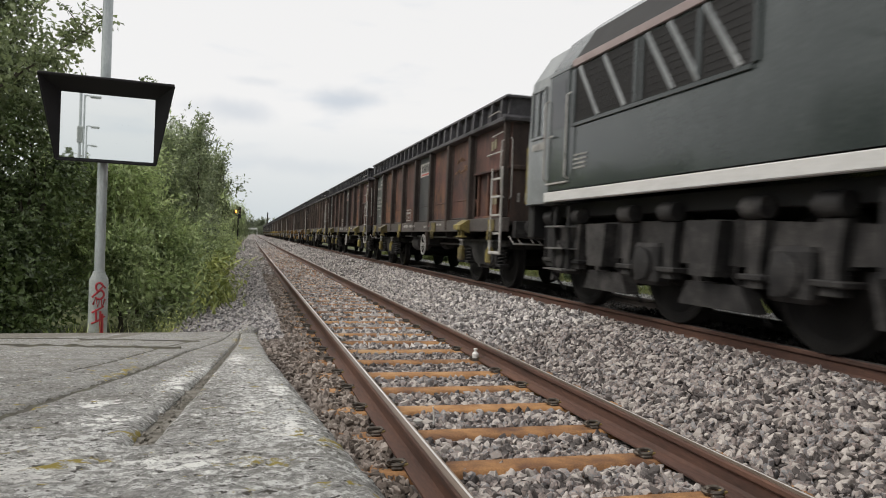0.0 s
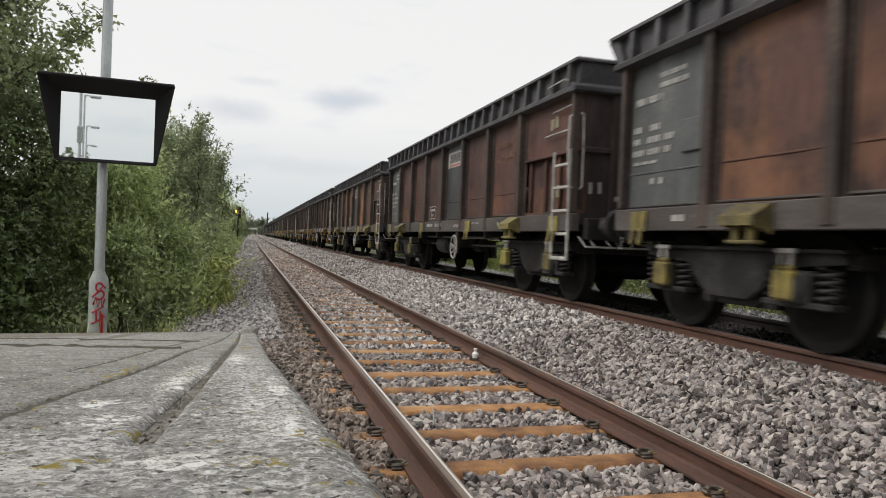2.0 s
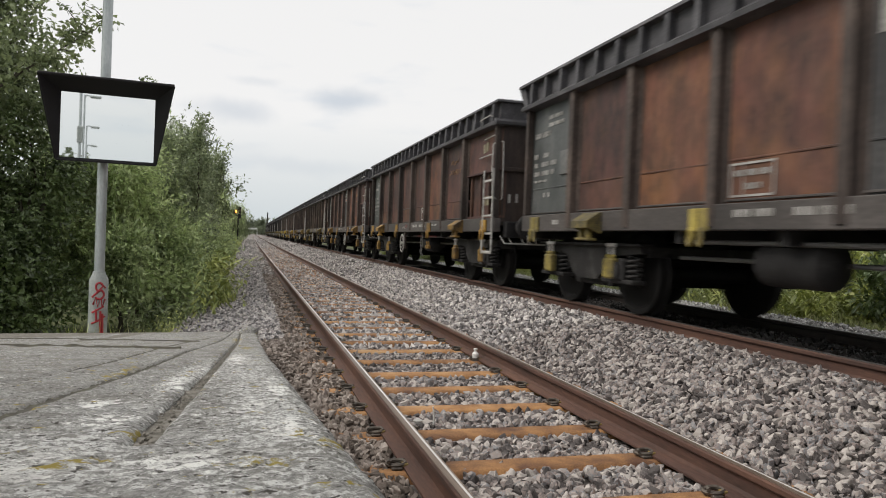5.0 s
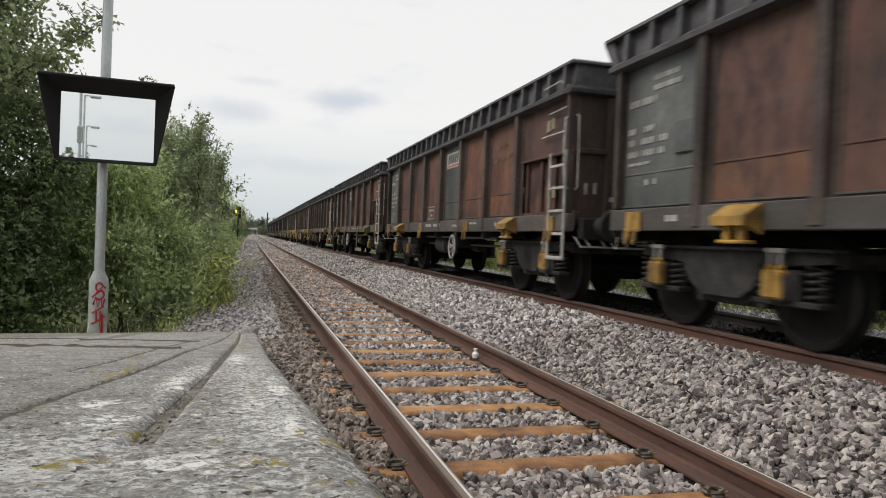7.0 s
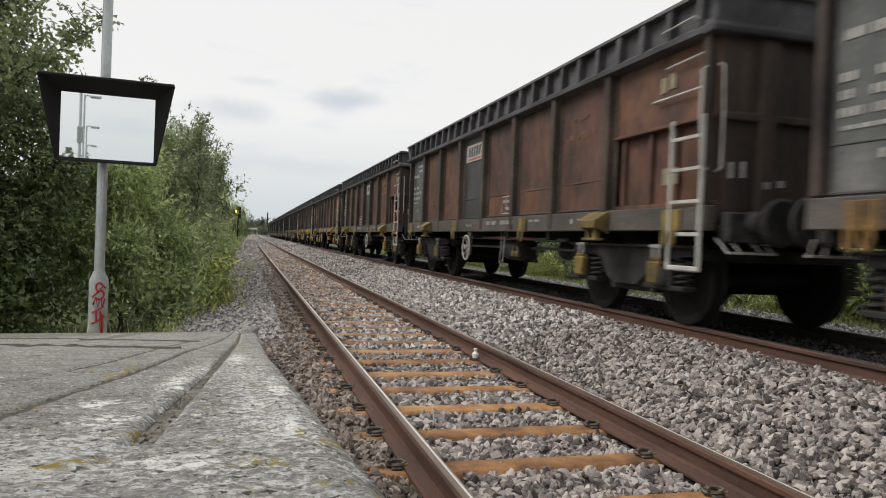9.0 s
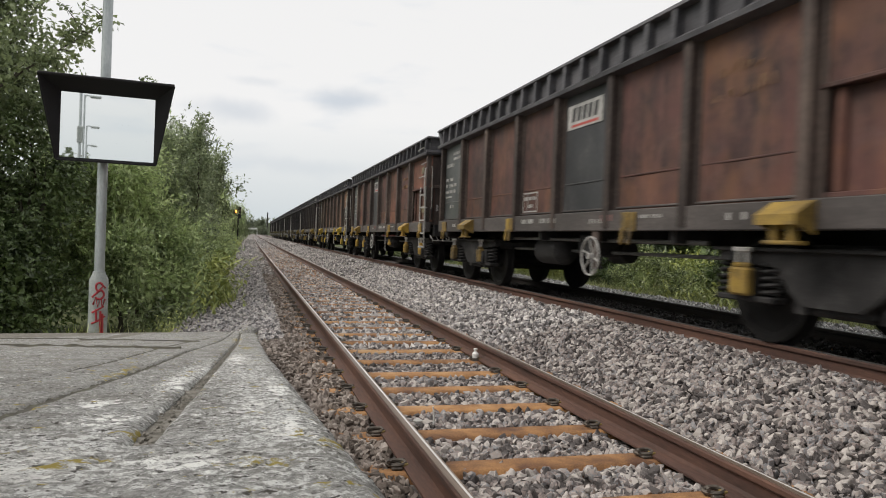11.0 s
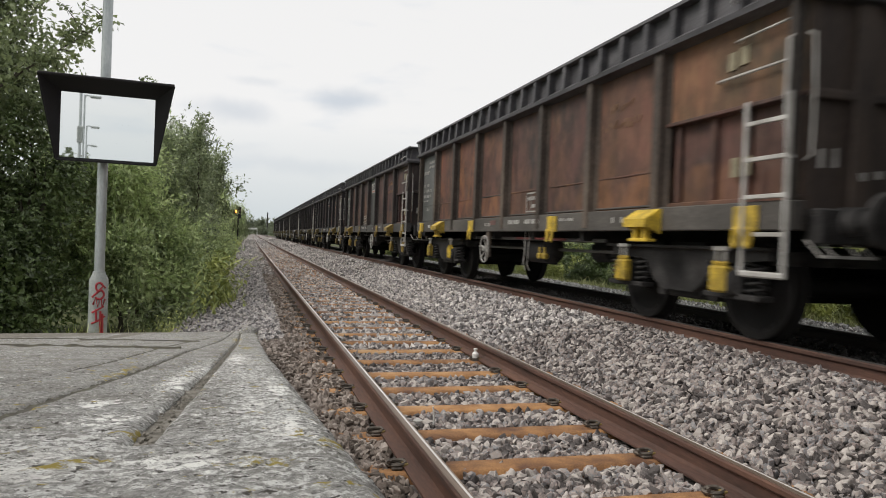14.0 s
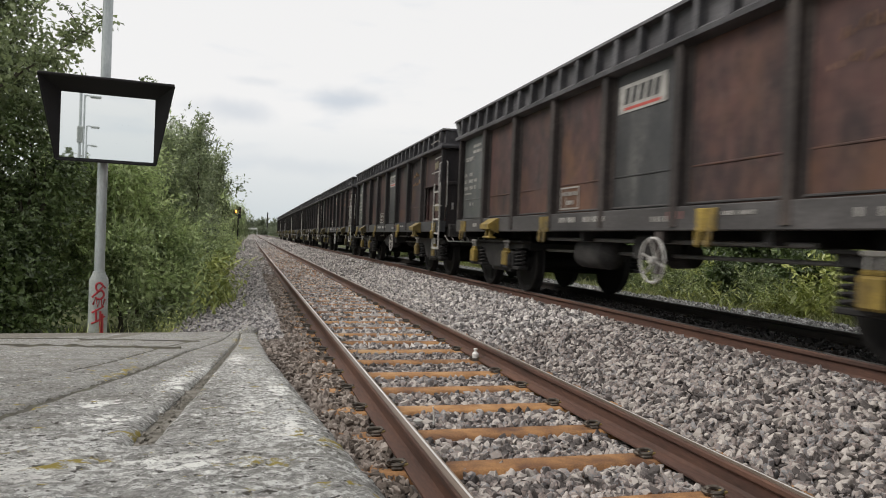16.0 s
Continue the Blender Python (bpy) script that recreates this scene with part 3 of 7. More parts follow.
def bed_height(x, y):
    """Height of the ballast and of the ground, across the line."""
    x = x - bend(y)
    xs = (-60, -8, -1.3, -0.95, 0.42, 0.95, 2.45, 2.85, 3.86, 4.34, 4.50, 6.6, 7.35, 9.1, 14.0, 60.0)
    zs = (-0.5, -0.45, -0.44, -0.40, -0.178, -0.21, -0.21, -0.20, 0.115, 0.150, 0.112, 0.155, 0.150, 0.0, 0.3, 0.6)
    return float(np.interp(x, xs, zs))


# ground: one sheet to the horizon
def ground_sheet():
    xs = [-2500, -900, -300, -100, -60, -30, -14, -8, -4, -2, -1.3, -0.95, 0.0, 0.5, 1.7, 2.6, 3.0, 3.7, 4.2, 5, 6, 6.5, 7.2, 8, 9, 11, 14, 25, 60, 120, 300, 900, 2500]
    ys = [-2500, -600, -150, -50, -20, -8, 0, 5, 10, 15, 20, 30, 45, 60, 80, 110, 150, 200, 280, 400, 600, 1000, 2500]
    vs = [(x + (bend(y) if abs(x) < 200 and y < 700 else 0), y, bed_height(x + bend(y), y) - 0.07) for y in ys for x in xs]
    n = len(xs)
    fs = [(j * n + i, j * n + i + 1, (j + 1) * n + i + 1, (j + 1) * n + i) for j in range(len(ys) - 1) for i in range(n - 1)]
    ob = new("ground", raw_mesh("ground", vs, fs, GROUND, True))
    tagged(ob, "rough earth and grass beside the railway line", "ground", kind="structure")


ground_sheet()


# ballast bed: an uneven sheet under the loose stones
def ballast_bed():
    xs = np.concatenate([np.arange(-1.0, 6.6, 0.16), [6.7, 6.9, 7.2, 7.6]])
    ys = np.concatenate([np.arange(-6, 14, 0.22), np.arange(14, 40, 0.7), np.arange(40, 120, 4), np.arange(120, 700, 25)])
    rng = np.random.default_rng(3)
    vs = [(x + bend(y), y, bed_height(x + bend(y), y) - 0.02 + (rng.random() - 0.5) * 0.02) for y in ys for x in xs]
    n = len(xs)
    fs = [(j * n + i, j * n + i + 1, (j + 1) * n + i + 1, (j + 1) * n + i) for j in range(len(ys) - 1) for i in range(n - 1)]
    ob = new("ballast_bed", raw_mesh("ballast_bed", vs, fs, BED, True))
    tagged(ob, "grey-brown crushed stone bed under the rails", "track bed", kind="structure")


ballast_bed()

SLEEPER_FIRST, SLEEPER_STEP = 3.864 - 0.1, 0.6628


def stone_shapes(count, rng, points):
    """Angular broken lumps: hulls round a few scattered corners."""
    shapes = []
    for _ in range(count):
        bm = bmesh.new()
        long_, flat = 0.95 + 0.7 * rng.random(), 0.48 + 0.34 * rng.random()
        for _ in range(points):
            d = rng.normal(size=3)
            d /= np.linalg.norm(d)
            bm.verts.new(d * (0.93 + 0.16 * rng.random()) * np.array([long_, 0.85, flat]))
        res = bmesh.ops.convex_hull(bm, input=bm.verts[:])
        bmesh.ops.delete(bm, geom=[v for v in res["geom_interior"] if isinstance(v, bmesh.types.BMVert)], context="VERTS")
        bmesh.ops.triangulate(bm, faces=bm.faces[:])
        bm.verts.index_update()
        shapes.append((np.array([v.co[:] for v in bm.verts]), np.array([[v.index for v in f.verts] for f in bm.faces])))
        bm.free()
    return shapes


def scatter_stones(name, seed, x0, x1, y0, y1, per_m2, size, sub, label, mat=None):
    """Loose ballast over a stretch of the bed, clear of rails and sleeper tops."""
    rng = np.random.default_rng(seed)
    shapes = stone_shapes(24, rng, sub)
    n = int((x1 - x0) * (y1 - y0) * per_m2)
    px, py = x0 + (x1 - x0) * rng.random(n), y0 + (y1 - y0) * rng.random(n)
    k = np.round((py - SLEEPER_FIRST) / SLEEPER_STEP)
    on_sleeper = (np.abs(py - SLEEPER_FIRST - k * SLEEPER_STEP) < np.where(py > 9, 0.122, 0.112)) & (px > NEAR_MID - 0.84) & (px < NEAR_MID + 1.1)
    ragged = rng.random(n) < np.where(py > 9, 0.22, 0.045)
    keep = ~(on_sleeper & ~ragged)
    for rail in (NEAR_MID - 0.7525, NEAR_MID + 0.7525, FAR_MID - 0.7525, FAR_MID + 0.7525):
        keep &= np.abs(px - rail) > 0.085
    keep &= ~((px < 0.16) & (py < 7.6))
    px, py = px[keep], py[keep]
    vs, fs, base = [], [], 0
    for x, y in zip(px, py):
        sv, sf = shapes[rng.integers(len(shapes))]
        q = rng.normal(size=4)
        q /= np.linalg.norm(q)
        w, a, b, c = q
        rot = np.array([[1 - 2 * (b * b + c * c), 2 * (a * b - c * w), 2 * (a * c + b * w)],
                        [2 * (a * b + c * w), 1 - 2 * (a * a + c * c), 2 * (b * c - a * w)],
                        [2 * (a * c - b * w), 2 * (b * c + a * w), 1 - 2 * (a * a + b * b)]])
        s = size * (0.55 + 0.75 * rng.random())
        xx = x + bend(y)
        z = bed_height(xx, y) + s * 0.25 + rng.random() * 0.012
        vs.append((sv * s) @ rot.T + np.array([xx, y, z]))
        fs.append(sf + base)
        base += len(sv)
    ob = new(name, raw_mesh(name, np.concatenate(vs), np.concatenate(fs), mat or STONE))
    tagged(ob, label, "ballast", kind="stuff")


scatter_stones("ballast_stones", 11, 0.95, 4.39, 0.9, 8.0, 940, 0.031, 15, "loose grey and pinkish crushed stones of the ballast")
scatter_stones("ballast_stones", 15, -0.95, 0.95, 0.9, 8.6, 900, 0.029, 11, "rust-stained brownish ballast stones beside the platform", BROWN_STONE)
scatter_stones("ballast_stones", 22, 0.45, 0.95, 8.6, 30.0, 520, 0.034, 9, "rust-stained brown ballast stones along the rail", BROWN_STONE)
scatter_stones("ballast_stones", 18, -0.98, 0.45, 8.6, 14.0, 700, 0.034, 11, "pinkish grey ballast stones on the shoulder beyond the ramp", SHOULDER_STONE)
scatter_stones("ballast_stones", 20, 0.18, 4.39, -9.0, 0.9, 330, 0.036, 7, "loose grey ballast stones beside the level platform")
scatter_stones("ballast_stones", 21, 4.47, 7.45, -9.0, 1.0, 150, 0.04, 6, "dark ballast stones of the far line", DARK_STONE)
scatter_stones("ballast_stones", 12, 0.95, 4.39, 8.0, 22.0, 520, 0.039, 9, "loose grey crushed stones of the ballast further along", SHOULDER_STONE)
scatter_stones("ballast_stones", 16, -1.0, 0.45, 14.0, 26.0, 420, 0.036, 8, "loose pale ballast stones on the shoulder of the line", SHOULDER_STONE)
scatter_stones("ballast_stones", 13, -1.0, 4.39, 22.0, 60.0, 130, 0.05, 7, "loose grey ballast stones in the distance", SHOULDER_STONE)
scatter_stones("ballast_stones", 19, -1.0, 4.39, 60.0, 150.0, 26, 0.10, 6, "far grey ballast stones along the line", SHOULDER_STONE)
scatter_stones("ballast_stones", 14, 4.47, 5.93, 1.0, 24.0, 420, 0.036, 7, "oily black ballast stones within the far line, train's shade in their colour", DARK_STONE)
scatter_stones("ballast_stones", 17, 6.01, 7.70, 1.0, 34.0, 260, 0.036, 7, "pale ballast stones on the far shoulder", PALE_STONE)


# ---------------------------------------------------------------- rails
def rail(x_mid, top, label, steel, worn):
    """A flat-bottomed rail along the line, with its polished running surface as a part."""
    h = RAIL_H
    half = [(0.080, -0.004), (0.080, 0.009), (0.020, 0.028), (0.009, 0.045), (0.009, 0.108), (0.030, 0.118), (0.035, 0.126), (0.035, 0.148), (0.029, 0.1575), (0.0, h)]
    prof = half + [(-a, b) for a, b in half[-2::-1]]
    cap = [(0.0262, h - 0.0015), (0.0255, h + 0.0015), (0.0, h + 0.0022), (-0.0255, h + 0.0015), (-0.0262, h - 0.0015)]
    ys = [-14, -4] + list(range(0, 60, 4)) + list(range(60, 130, 6)) + list(range(130, 620, 15))
    made = []
    line = [(0.0165, h + 0.0010), (0.016, h + 0.0026), (0.004, h + 0.0030), (0.0035, h + 0.0012)]
    for pts, mat in ((prof, steel), (cap, BURNISHED if worn else DULL_HEAD), (line, SHINY)):
        b = Build()
        n = len(pts)
        for y in ys:
            b.v += [(x_mid + bend(y) + a, y, top - h + z) for a, z in pts]
        for i in range(len(ys) - 1):
            b.f += [(i * n + k, i * n + (k + 1) % n, (i + 1) * n + (k + 1) % n, (i + 1) * n + k) for k in range(n)]
        b.f += [tuple(range(n)), tuple(range((len(ys) - 1) * n, len(ys) * n))]
        made.append((b, mat))
    ob = thing("rail", made[0][0], made[0][1], label, "rail", group="rails of the two lines")
    part("running_surface", made[1][0], made[1][1], ob, "burnished brown top of the rail" if worn else "dull dark top of the rail, train's shade in its colour")
    if worn:
        part("wear_band", made[2][0], made[2][1], ob, "narrow worn band along the rail's top, sky glint in its pale colour")
    return ob


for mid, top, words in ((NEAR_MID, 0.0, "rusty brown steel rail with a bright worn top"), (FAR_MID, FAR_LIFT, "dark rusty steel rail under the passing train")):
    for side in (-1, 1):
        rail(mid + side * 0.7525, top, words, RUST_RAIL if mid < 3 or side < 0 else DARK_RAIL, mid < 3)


# ---------------------------------------------------------------- sleepers and clips
def sleeper_mesh(half=1.25):
    """A pressed steel sleeper: a shallow trough with sloping flanks."""
    b = Build()
    out = [(-0.13, -0.11), (-0.105, -0.03), (-0.09, -0.007), (-0.077, 0.0), (0.077, 0.0), (0.09, -0.007), (0.105, -0.03), (0.13, -0.11)]
    n = len(out)
    xs = [-half, 0.06 - half, -0.75, 0.0, 0.75, half - 0.06, half]
    dz = [-0.09, 0.0, 0.0, 0.0, 0.0, 0.0, -0.09]
    for x, d in zip(xs, dz):
        b.v += [(x, y, z + d) for y, z in out]
    for i in range(len(xs) - 1):
        b.f += [(i * n + k, i * n + (k + 1) % n, (i + 1) * n + (k + 1) % n, (i + 1) * n + k) for k in range(n)]
    b.f += [tuple(range(n)), tuple(range((len(xs) - 1) * n, len(xs) * n))]
    return b.mesh("sleeper", SLEEPER)


def clip_mesh(side):
    """A bent spring clip that grips the rail's foot."""
    b = Build()
    s = side
    path = []
    for k in range(22):
        a = 2 * math.pi * k / 14
        path.append((s * (0.112 + 0.048 * math.cos(a)), 0.034 * math.sin(a) - 0.02 + 0.0028 * k, 0.030 + 0.010 * math.cos(a * 0.5)))
    b.tube(path, 0.0115, 6)
    b.box(s * 0.085, s * 0.145, -0.045, 0.045, 0.0, 0.016, 0.005)
    return b.mesh("clip", CLIP)


def pad_mesh(side):
    return Build().box(side * 0.052, side * 0.084, -0.03, 0.03, 0.012, 0.032, 0.004).mesh("insulator", PAD)


SLEEPER_MESH, SHORT_SLEEPER = sleeper_mesh(), sleeper_mesh(0.90)
CLIPS = {s: clip_mesh(s) for s in (-1, 1)}
PADS = {s: pad_mesh(s) for s in (-1, 1)}


def sleeper(y, mid, top, clips, mesh=None):
    ob = thing("sleeper", mesh or SLEEPER_MESH, None, "rust-orange pressed steel sleeper lying in grey ballast", "sleeper", group="sleepers of the lines",
               at=pose(mid + bend(y), y, top, 0, 0, -heading(y)))
    if clips:
        for rx in (-0.7525, 0.7525):
            for s in (-1, 1):
                c = part("rail_clip", CLIPS[s], None, ob, "dark bent spring clip")
                c.location = (rx, 0, 0)
                q = part("insulator", PADS[s], None, ob, "yellowed plastic insulator")
                q.location = (rx, 0, 0)
    return ob


for i in range(-20, 95):
    sleeper(SLEEPER_FIRST + i * SLEEPER_STEP, NEAR_MID, -RAIL_H - 0.008, i < 18)
for i in range(-18, 24):
    sleeper(SLEEPER_FIRST + 0.2 + i * SLEEPER_STEP, FAR_MID, FAR_LIFT - RAIL_H - 0.012, i < 12, SHORT_SLEEPER)


# ---------------------------------------------------------------- platform ramp
RAMP_END = 7.5


def ramp_height(x, y):
    if y < -0.25:
        return 0.9476 + 0.1314 * 0.25 + min(0.02, (-0.25 - y) * 0.02)
    lift = 0.07 + 0.05 * max(0.0, min(1.0, (x + 2.3) / 2.2))
    return 0.9476 - 0.1314 * y + lift * max(0.0, y / RAMP_END) ** 3


def drawn_in(x, y):
    """Where a line of the paving lies: the joints draw towards the coping as the ramp falls."""
    ends = (-4.2, float(np.interp(y, (1.75, 2.8, 4.5, 5.5, 6.7, 7.5), (-0.515, -0.475, -0.455, -0.36, -0.17, -0.12))),
            float(np.interp(y, (1.3, 2.3, 3.8, 5.4, 7.5), (-0.33, -0.295, -0.275, -0.165, -0.09))),
            float(np.interp(y, (1.0, 1.5, 2.6, 3.6, 5.1, 7.5), (-0.107, -0.098, -0.085, -0.070, -0.042, -0.030))), 0.126)
    return float(np.interp(x, (-4.2, -0.525, -0.325, -0.107, 0.126), ends))


def worn_slab(name, x0, x1, y0, y1, depth, edge, seed, nx, ny, lip=0.0):
    """A paving piece that follows the slope, uneven on top, with rounded edges; lip: extra rounding on the track side."""
    rng = random.Random(seed)
    tilt = (rng.random() - 0.5) * 0.006
    b = Build()
    gx, gy = [i / nx for i in range(nx + 1)], [j / ny for j in range(ny + 1)]
    for v in gy:
        for u in gx:
            x, y = x0 + (x1 - x0) * u, y0 + (y1 - y0) * v
            z = ramp_height(x, y) + tilt * (u - 0.5)
            d = min((x - x0), (x1 - x), (y - y0), (y1 - y))
            z -= edge * max(0.0, 1 - d / (edge * 1.6)) ** 2
            if lip:
                z -= lip * max(0.0, 1 - (x1 - x) / 0.05) ** 2
            z += 0.003 * noise.noise(Vector((x * 12, y * 12, seed))) + 0.0026 * noise.noise(Vector((x * 38, y * 38, seed))) + 0.003 * noise.noise(Vector((x * 95, y * 95, seed)))
            b.v.append((drawn_in(x, y), y, z))
    n = nx + 1
    b.f += [(j * n + i, j * n + i + 1, (j + 1) * n + i + 1, (j + 1) * n + i) for j in range(ny) for i in range(nx)]
    ring = [i for i in range(n)] + [j * n + nx for j in range(1, ny + 1)] + [ny * n + i for i in range(nx - 1, -1, -1)] + [j * n for j in range(ny - 1, 0, -1)]
    o = len(b.v)
    for i in ring:
        x, y, z = b.v[i]
        b.v.append((x, y, z - depth))
    m = len(ring)
    b.f += [(ring[k], ring[(k + 1) % m], o + (k + 1) % m, o + k) for k in range(m)]
    b.f.append(tuple(o + k for k in range(m)))
    return b


def platform():
    core = Build()
    ys = [-9.0, -3.0, -0.25] + [0.5 * k for k in range(0, 16)]
    for y in ys:
        for x in (-4.2, 0.085):
            core.v.append((x, y, ramp_height(x, y) - 0.014))
        for x in (0.085, -4.2):
            core.v.append((x, y, -0.6))
    for i in range(len(ys) - 1):
        core.f += [(i * 4 + k, i * 4 + (k + 1) % 4, (i + 1) * 4 + (k + 1) % 4, (i + 1) * 4 + k) for k in range(4)]
    core.f += [(0, 1, 2, 3), tuple(range(len(ys) * 4 - 4, len(ys) * 4))]
    ob = thing("platform", core, GRIME, "old sloping concrete station platform end", "platform", kind="structure")
    cuts = [-3.0, -1.3, 0.2, 2.78, 4.9, 7.08]
    for k in range(len(cuts) - 1):
        a, c = cuts[k] + 0.002, cuts[k + 1] - 0.002
        near = 0 <= a < 2.7
        part("coping_stone", worn_slab("coping_stone", -0.096, 0.126, a, c, 0.12, 0.009, 40 + k, 34 if near else 10, 300 if near else 40, 0.02), CONCRETE, ob, "lichen-spotted grey coping stone")
    rows = [(-0.319, -0.122, [-3, -1.2, 0.55, 1.6, 2.7, 3.9, 4.9, 5.86, 7.5]), (-0.519, -0.331, [-3, -1.0, 0.9, 2.2, 3.4, 4.6, 5.86, 7.5]),
            (-1.30, -0.531, [-3, -0.6, 1.3, 3.0, 4.4, 5.86, 7.5]), (-2.20, -1.312, [-3, 0.2, 2.2, 4.1, 5.86, 7.5]), (-3.20, -2.212, [-3, 0.5, 3.4, 5.86, 7.5]), (-4.2, -3.212, [-3, 1.5, 5.86, 7.5])]
    for r, (x0, x1, ys) in enumerate(rows):
        for k in range(len(ys) - 1):
            near = ys[k] < 4 and r < 3
            part("paving_slab", worn_slab("paving_slab", x0, x1, ys[k] + 0.006, ys[k + 1] - 0.006, 0.10, 0.009, 90 + r * 10 + k, 30 if near else 10, 120 if near else 14), CONCRETE, ob)
    def strip(x0, x1, ys, drop, rough_, mat, words, name="mortar_joint"):
        fill = Build()
        for y in ys:
            for x in (x0, (x0 + x1) / 2, x1):
                fill.v.append((drawn_in(x, y), y, ramp_height(x, y) - drop + rough_ * noise.noise(Vector((x * 70, y * 45, 5)))))
        fill.f += [(3 * j + i, 3 * j + i + 1, 3 * j + i + 4, 3 * j + i + 3) for j in range(len(ys) - 1) for i in range(2)]
        part(name, fill, mat, ob, words)

    strip(-0.136, -0.084, [-3.0, -1.0, 0.0] + [0.2 + 0.015 * k for k in range(43)], 0.002, 0.006, CONCRETE, "crumbling mortar that fills the joint")
    strip(-0.136, -0.084, [0.80 + 0.015 * k for k in range(160)] + [3.3 + 0.1 * k for k in range(38)], 0.012, 0.008, GRIME, "hollow joint with loose mortar")
    for x in (-0.325, -0.525):
        strip(x - 0.010, x + 0.010, [0.2 + 0.02 * k for k in range(365)], 0.005, 0.006, SOIL, "dark soil in the joint", "joint_soil")
    # two ragged cross joints, a little proud of the worn slabs
    for y0, slant, x0, x1, tall in ((3.93, -0.66, -4.0, -0.33, 0.013), (5.14, -0.70, -3.4, -0.30, 0.006)):
        cross = Build()
        n = 160
        for k in range(n + 1):
            x = x0 + (x1 - x0) * k / n
            y = min(7.4, y0 + slant * (max(x, -1.6) + 0.2 * (min(x, -1.6) + 1.6)) + 0.02 * noise.noise(Vector((x * 4, y0, 1))))
            top = tall * (0.75 + 0.6 * noise.noise(Vector((x * 11, y0, 2))))
            for q, up in ((-0.03, -0.006), (-0.01, top), (0.02, top), (0.06, -0.006)):
                cross.v.append((x, y + q, ramp_height(x, y + q) + up))
        cross.f += [(4 * k + c, 4 * k + c + 1, 4 * k + c + 5, 4 * k + c + 4) for k in range(n) for c in range(3)]
        part("joint_soil", cross, SOIL, ob, "dark soil and moss standing in the joint")
    knob = Build().turned([(-0.06, 0.0), (-0.05, 0.075), (0.02, 0.085), (0.05, 0.070), (0.068, 0.040), (0.074, 0.0)], (0.045, 6.98, ramp_height(0.04, 6.98) - 0.012), "z", 16)
    part("coping_end", knob, CONCRETE, ob, "pale rounded lump at the coping's end")
    return ob


platform()


def joint_grit():
    """Grit, soil and crumbs of mortar lying in the joint behind the coping."""
    rng = np.random.default_rng(77)
    shapes = stone_shapes(10, rng, 7)
    vs, fs, base = [], [], 0
    for _ in range(1700):
        y = 0.35 + 6.6 * rng.random() ** 1.3
        x = (-0.107, -0.107, -0.324, -0.524)[rng.integers(4)] + rng.normal() * 0.006
        sv, sf = shapes[rng.integers(len(shapes))]
        vs.append(sv * (0.0018 + 0.003 * rng.random()) + np.array([drawn_in(x, y), y, ramp_height(x, y) - 0.011 + 0.004 * rng.random()]))
        fs.append(sf + base)
        base += len(sv)
    ob = new("joint_grit", raw_mesh("joint_grit", np.concatenate(vs), np.concatenate(fs), GRIME))
    tagged(ob, "crumbs of grit and soil in the platform joints", "grit", kind="stuff")


joint_grit()


# ---------------------------------------------------------------- bogie box wagons
# along a wagon: s runs forward from its rear end (local y = -s); heights above the rail; the body's half width
HALF = 1.28
INSET = 0.075                 # how far the side sheets lie behind the posts' faces
BODY_LIFT = 0.028             # and then set a little higher over the wheels
TALL = 1.036                  # heights below are for a body a little lower; all are stretched by this
RIB_AT = (1.67, 3.10, 4.55, 6.00, 7.46, 8.94, 10.43)
BODY_REAR, BODY_END = 0.13, 12.30
WAGON_STEP = 13.40
WHEEL_R = 0.46
BOGIES = (1.69, 10.47)
AXLES = [b + d for b in BOGIES for d in (-0.9, 0.9)]
SHARED = {}


def shared(key, make):
    if key not in SHARED:
        SHARED[key] = make()
    return SHARED[key]


def sbox(s0, s1, z0, z1, x0, x1, c=0.0, b=None):
    return (b or Build()).box(x0, x1, -s1, -s0, z0, z1, c)


def bars(rows, x, b=None):
    """Painted writing that cannot be read: short upright bars. rows: s, z, height, run of bar widths (negative: gap)."""
    b = b or Build()
    for s, z, h, run in rows:
        for w in run:
            if w > 0:
                sbox(s, s + w, z, z + h, x - 0.004, x, 0, b)
            s += abs(w)
    return b


def run_of(seed, n, w=0.028, gap=0.02, word=4):
    rng = random.Random(seed)
    out = []
    for i in range(n):
        out += [w * (0.7 + 0.6 * rng.random()), -gap]
        if i % word == word - 1:
            out += [-gap * 2.2]
    return out


def rib_build(s, x=-HALF):
    """A hat-section post: a wide base with a proud web, cut back at its foot."""
    b = Build()
    o = -1 if x < 0 else 1
    b.prism([(-s - 0.115, x), (-s - 0.105, x + o * 0.02), (-s - 0.07, x + o * 0.025), (-s - 0.062, x + o * 0.105), (-s - 0.05, x + o * 0.115), (-s + 0.05, x + o * 0.115), (-s + 0.062, x + o * 0.105), (-s + 0.07, x + o * 0.025), (-s + 0.105, x + o * 0.02), (-s + 0.115, x)], "z", 0.93, 2.60)
    b.v = [(v[1], v[0], v[2]) for v in b.v]
    return b


def wheelset_build():
    b = Build()
    for o in (-1, 1):
        prof = [(-0.07, 0.10), (-0.065, 0.40), (-0.075, 0.46), (-0.068, 0.49), (-0.045, 0.488), (-0.035, WHEEL_R), (0.06, WHEEL_R - 0.006), (0.065, 0.40), (0.03, 0.37), (0.02, 0.16), (0.07, 0.14), (0.075, 0.09)]
        b.turned([(o * a, r) for a, r in prof], (o * 0.755, 0, 0), "x", 28)
    b.turned([(-0.98, 0.06), (-0.98, 0.085), (0.98, 0.085), (0.98, 0.06)], (0, 0, 0), "x", 12)
    return b


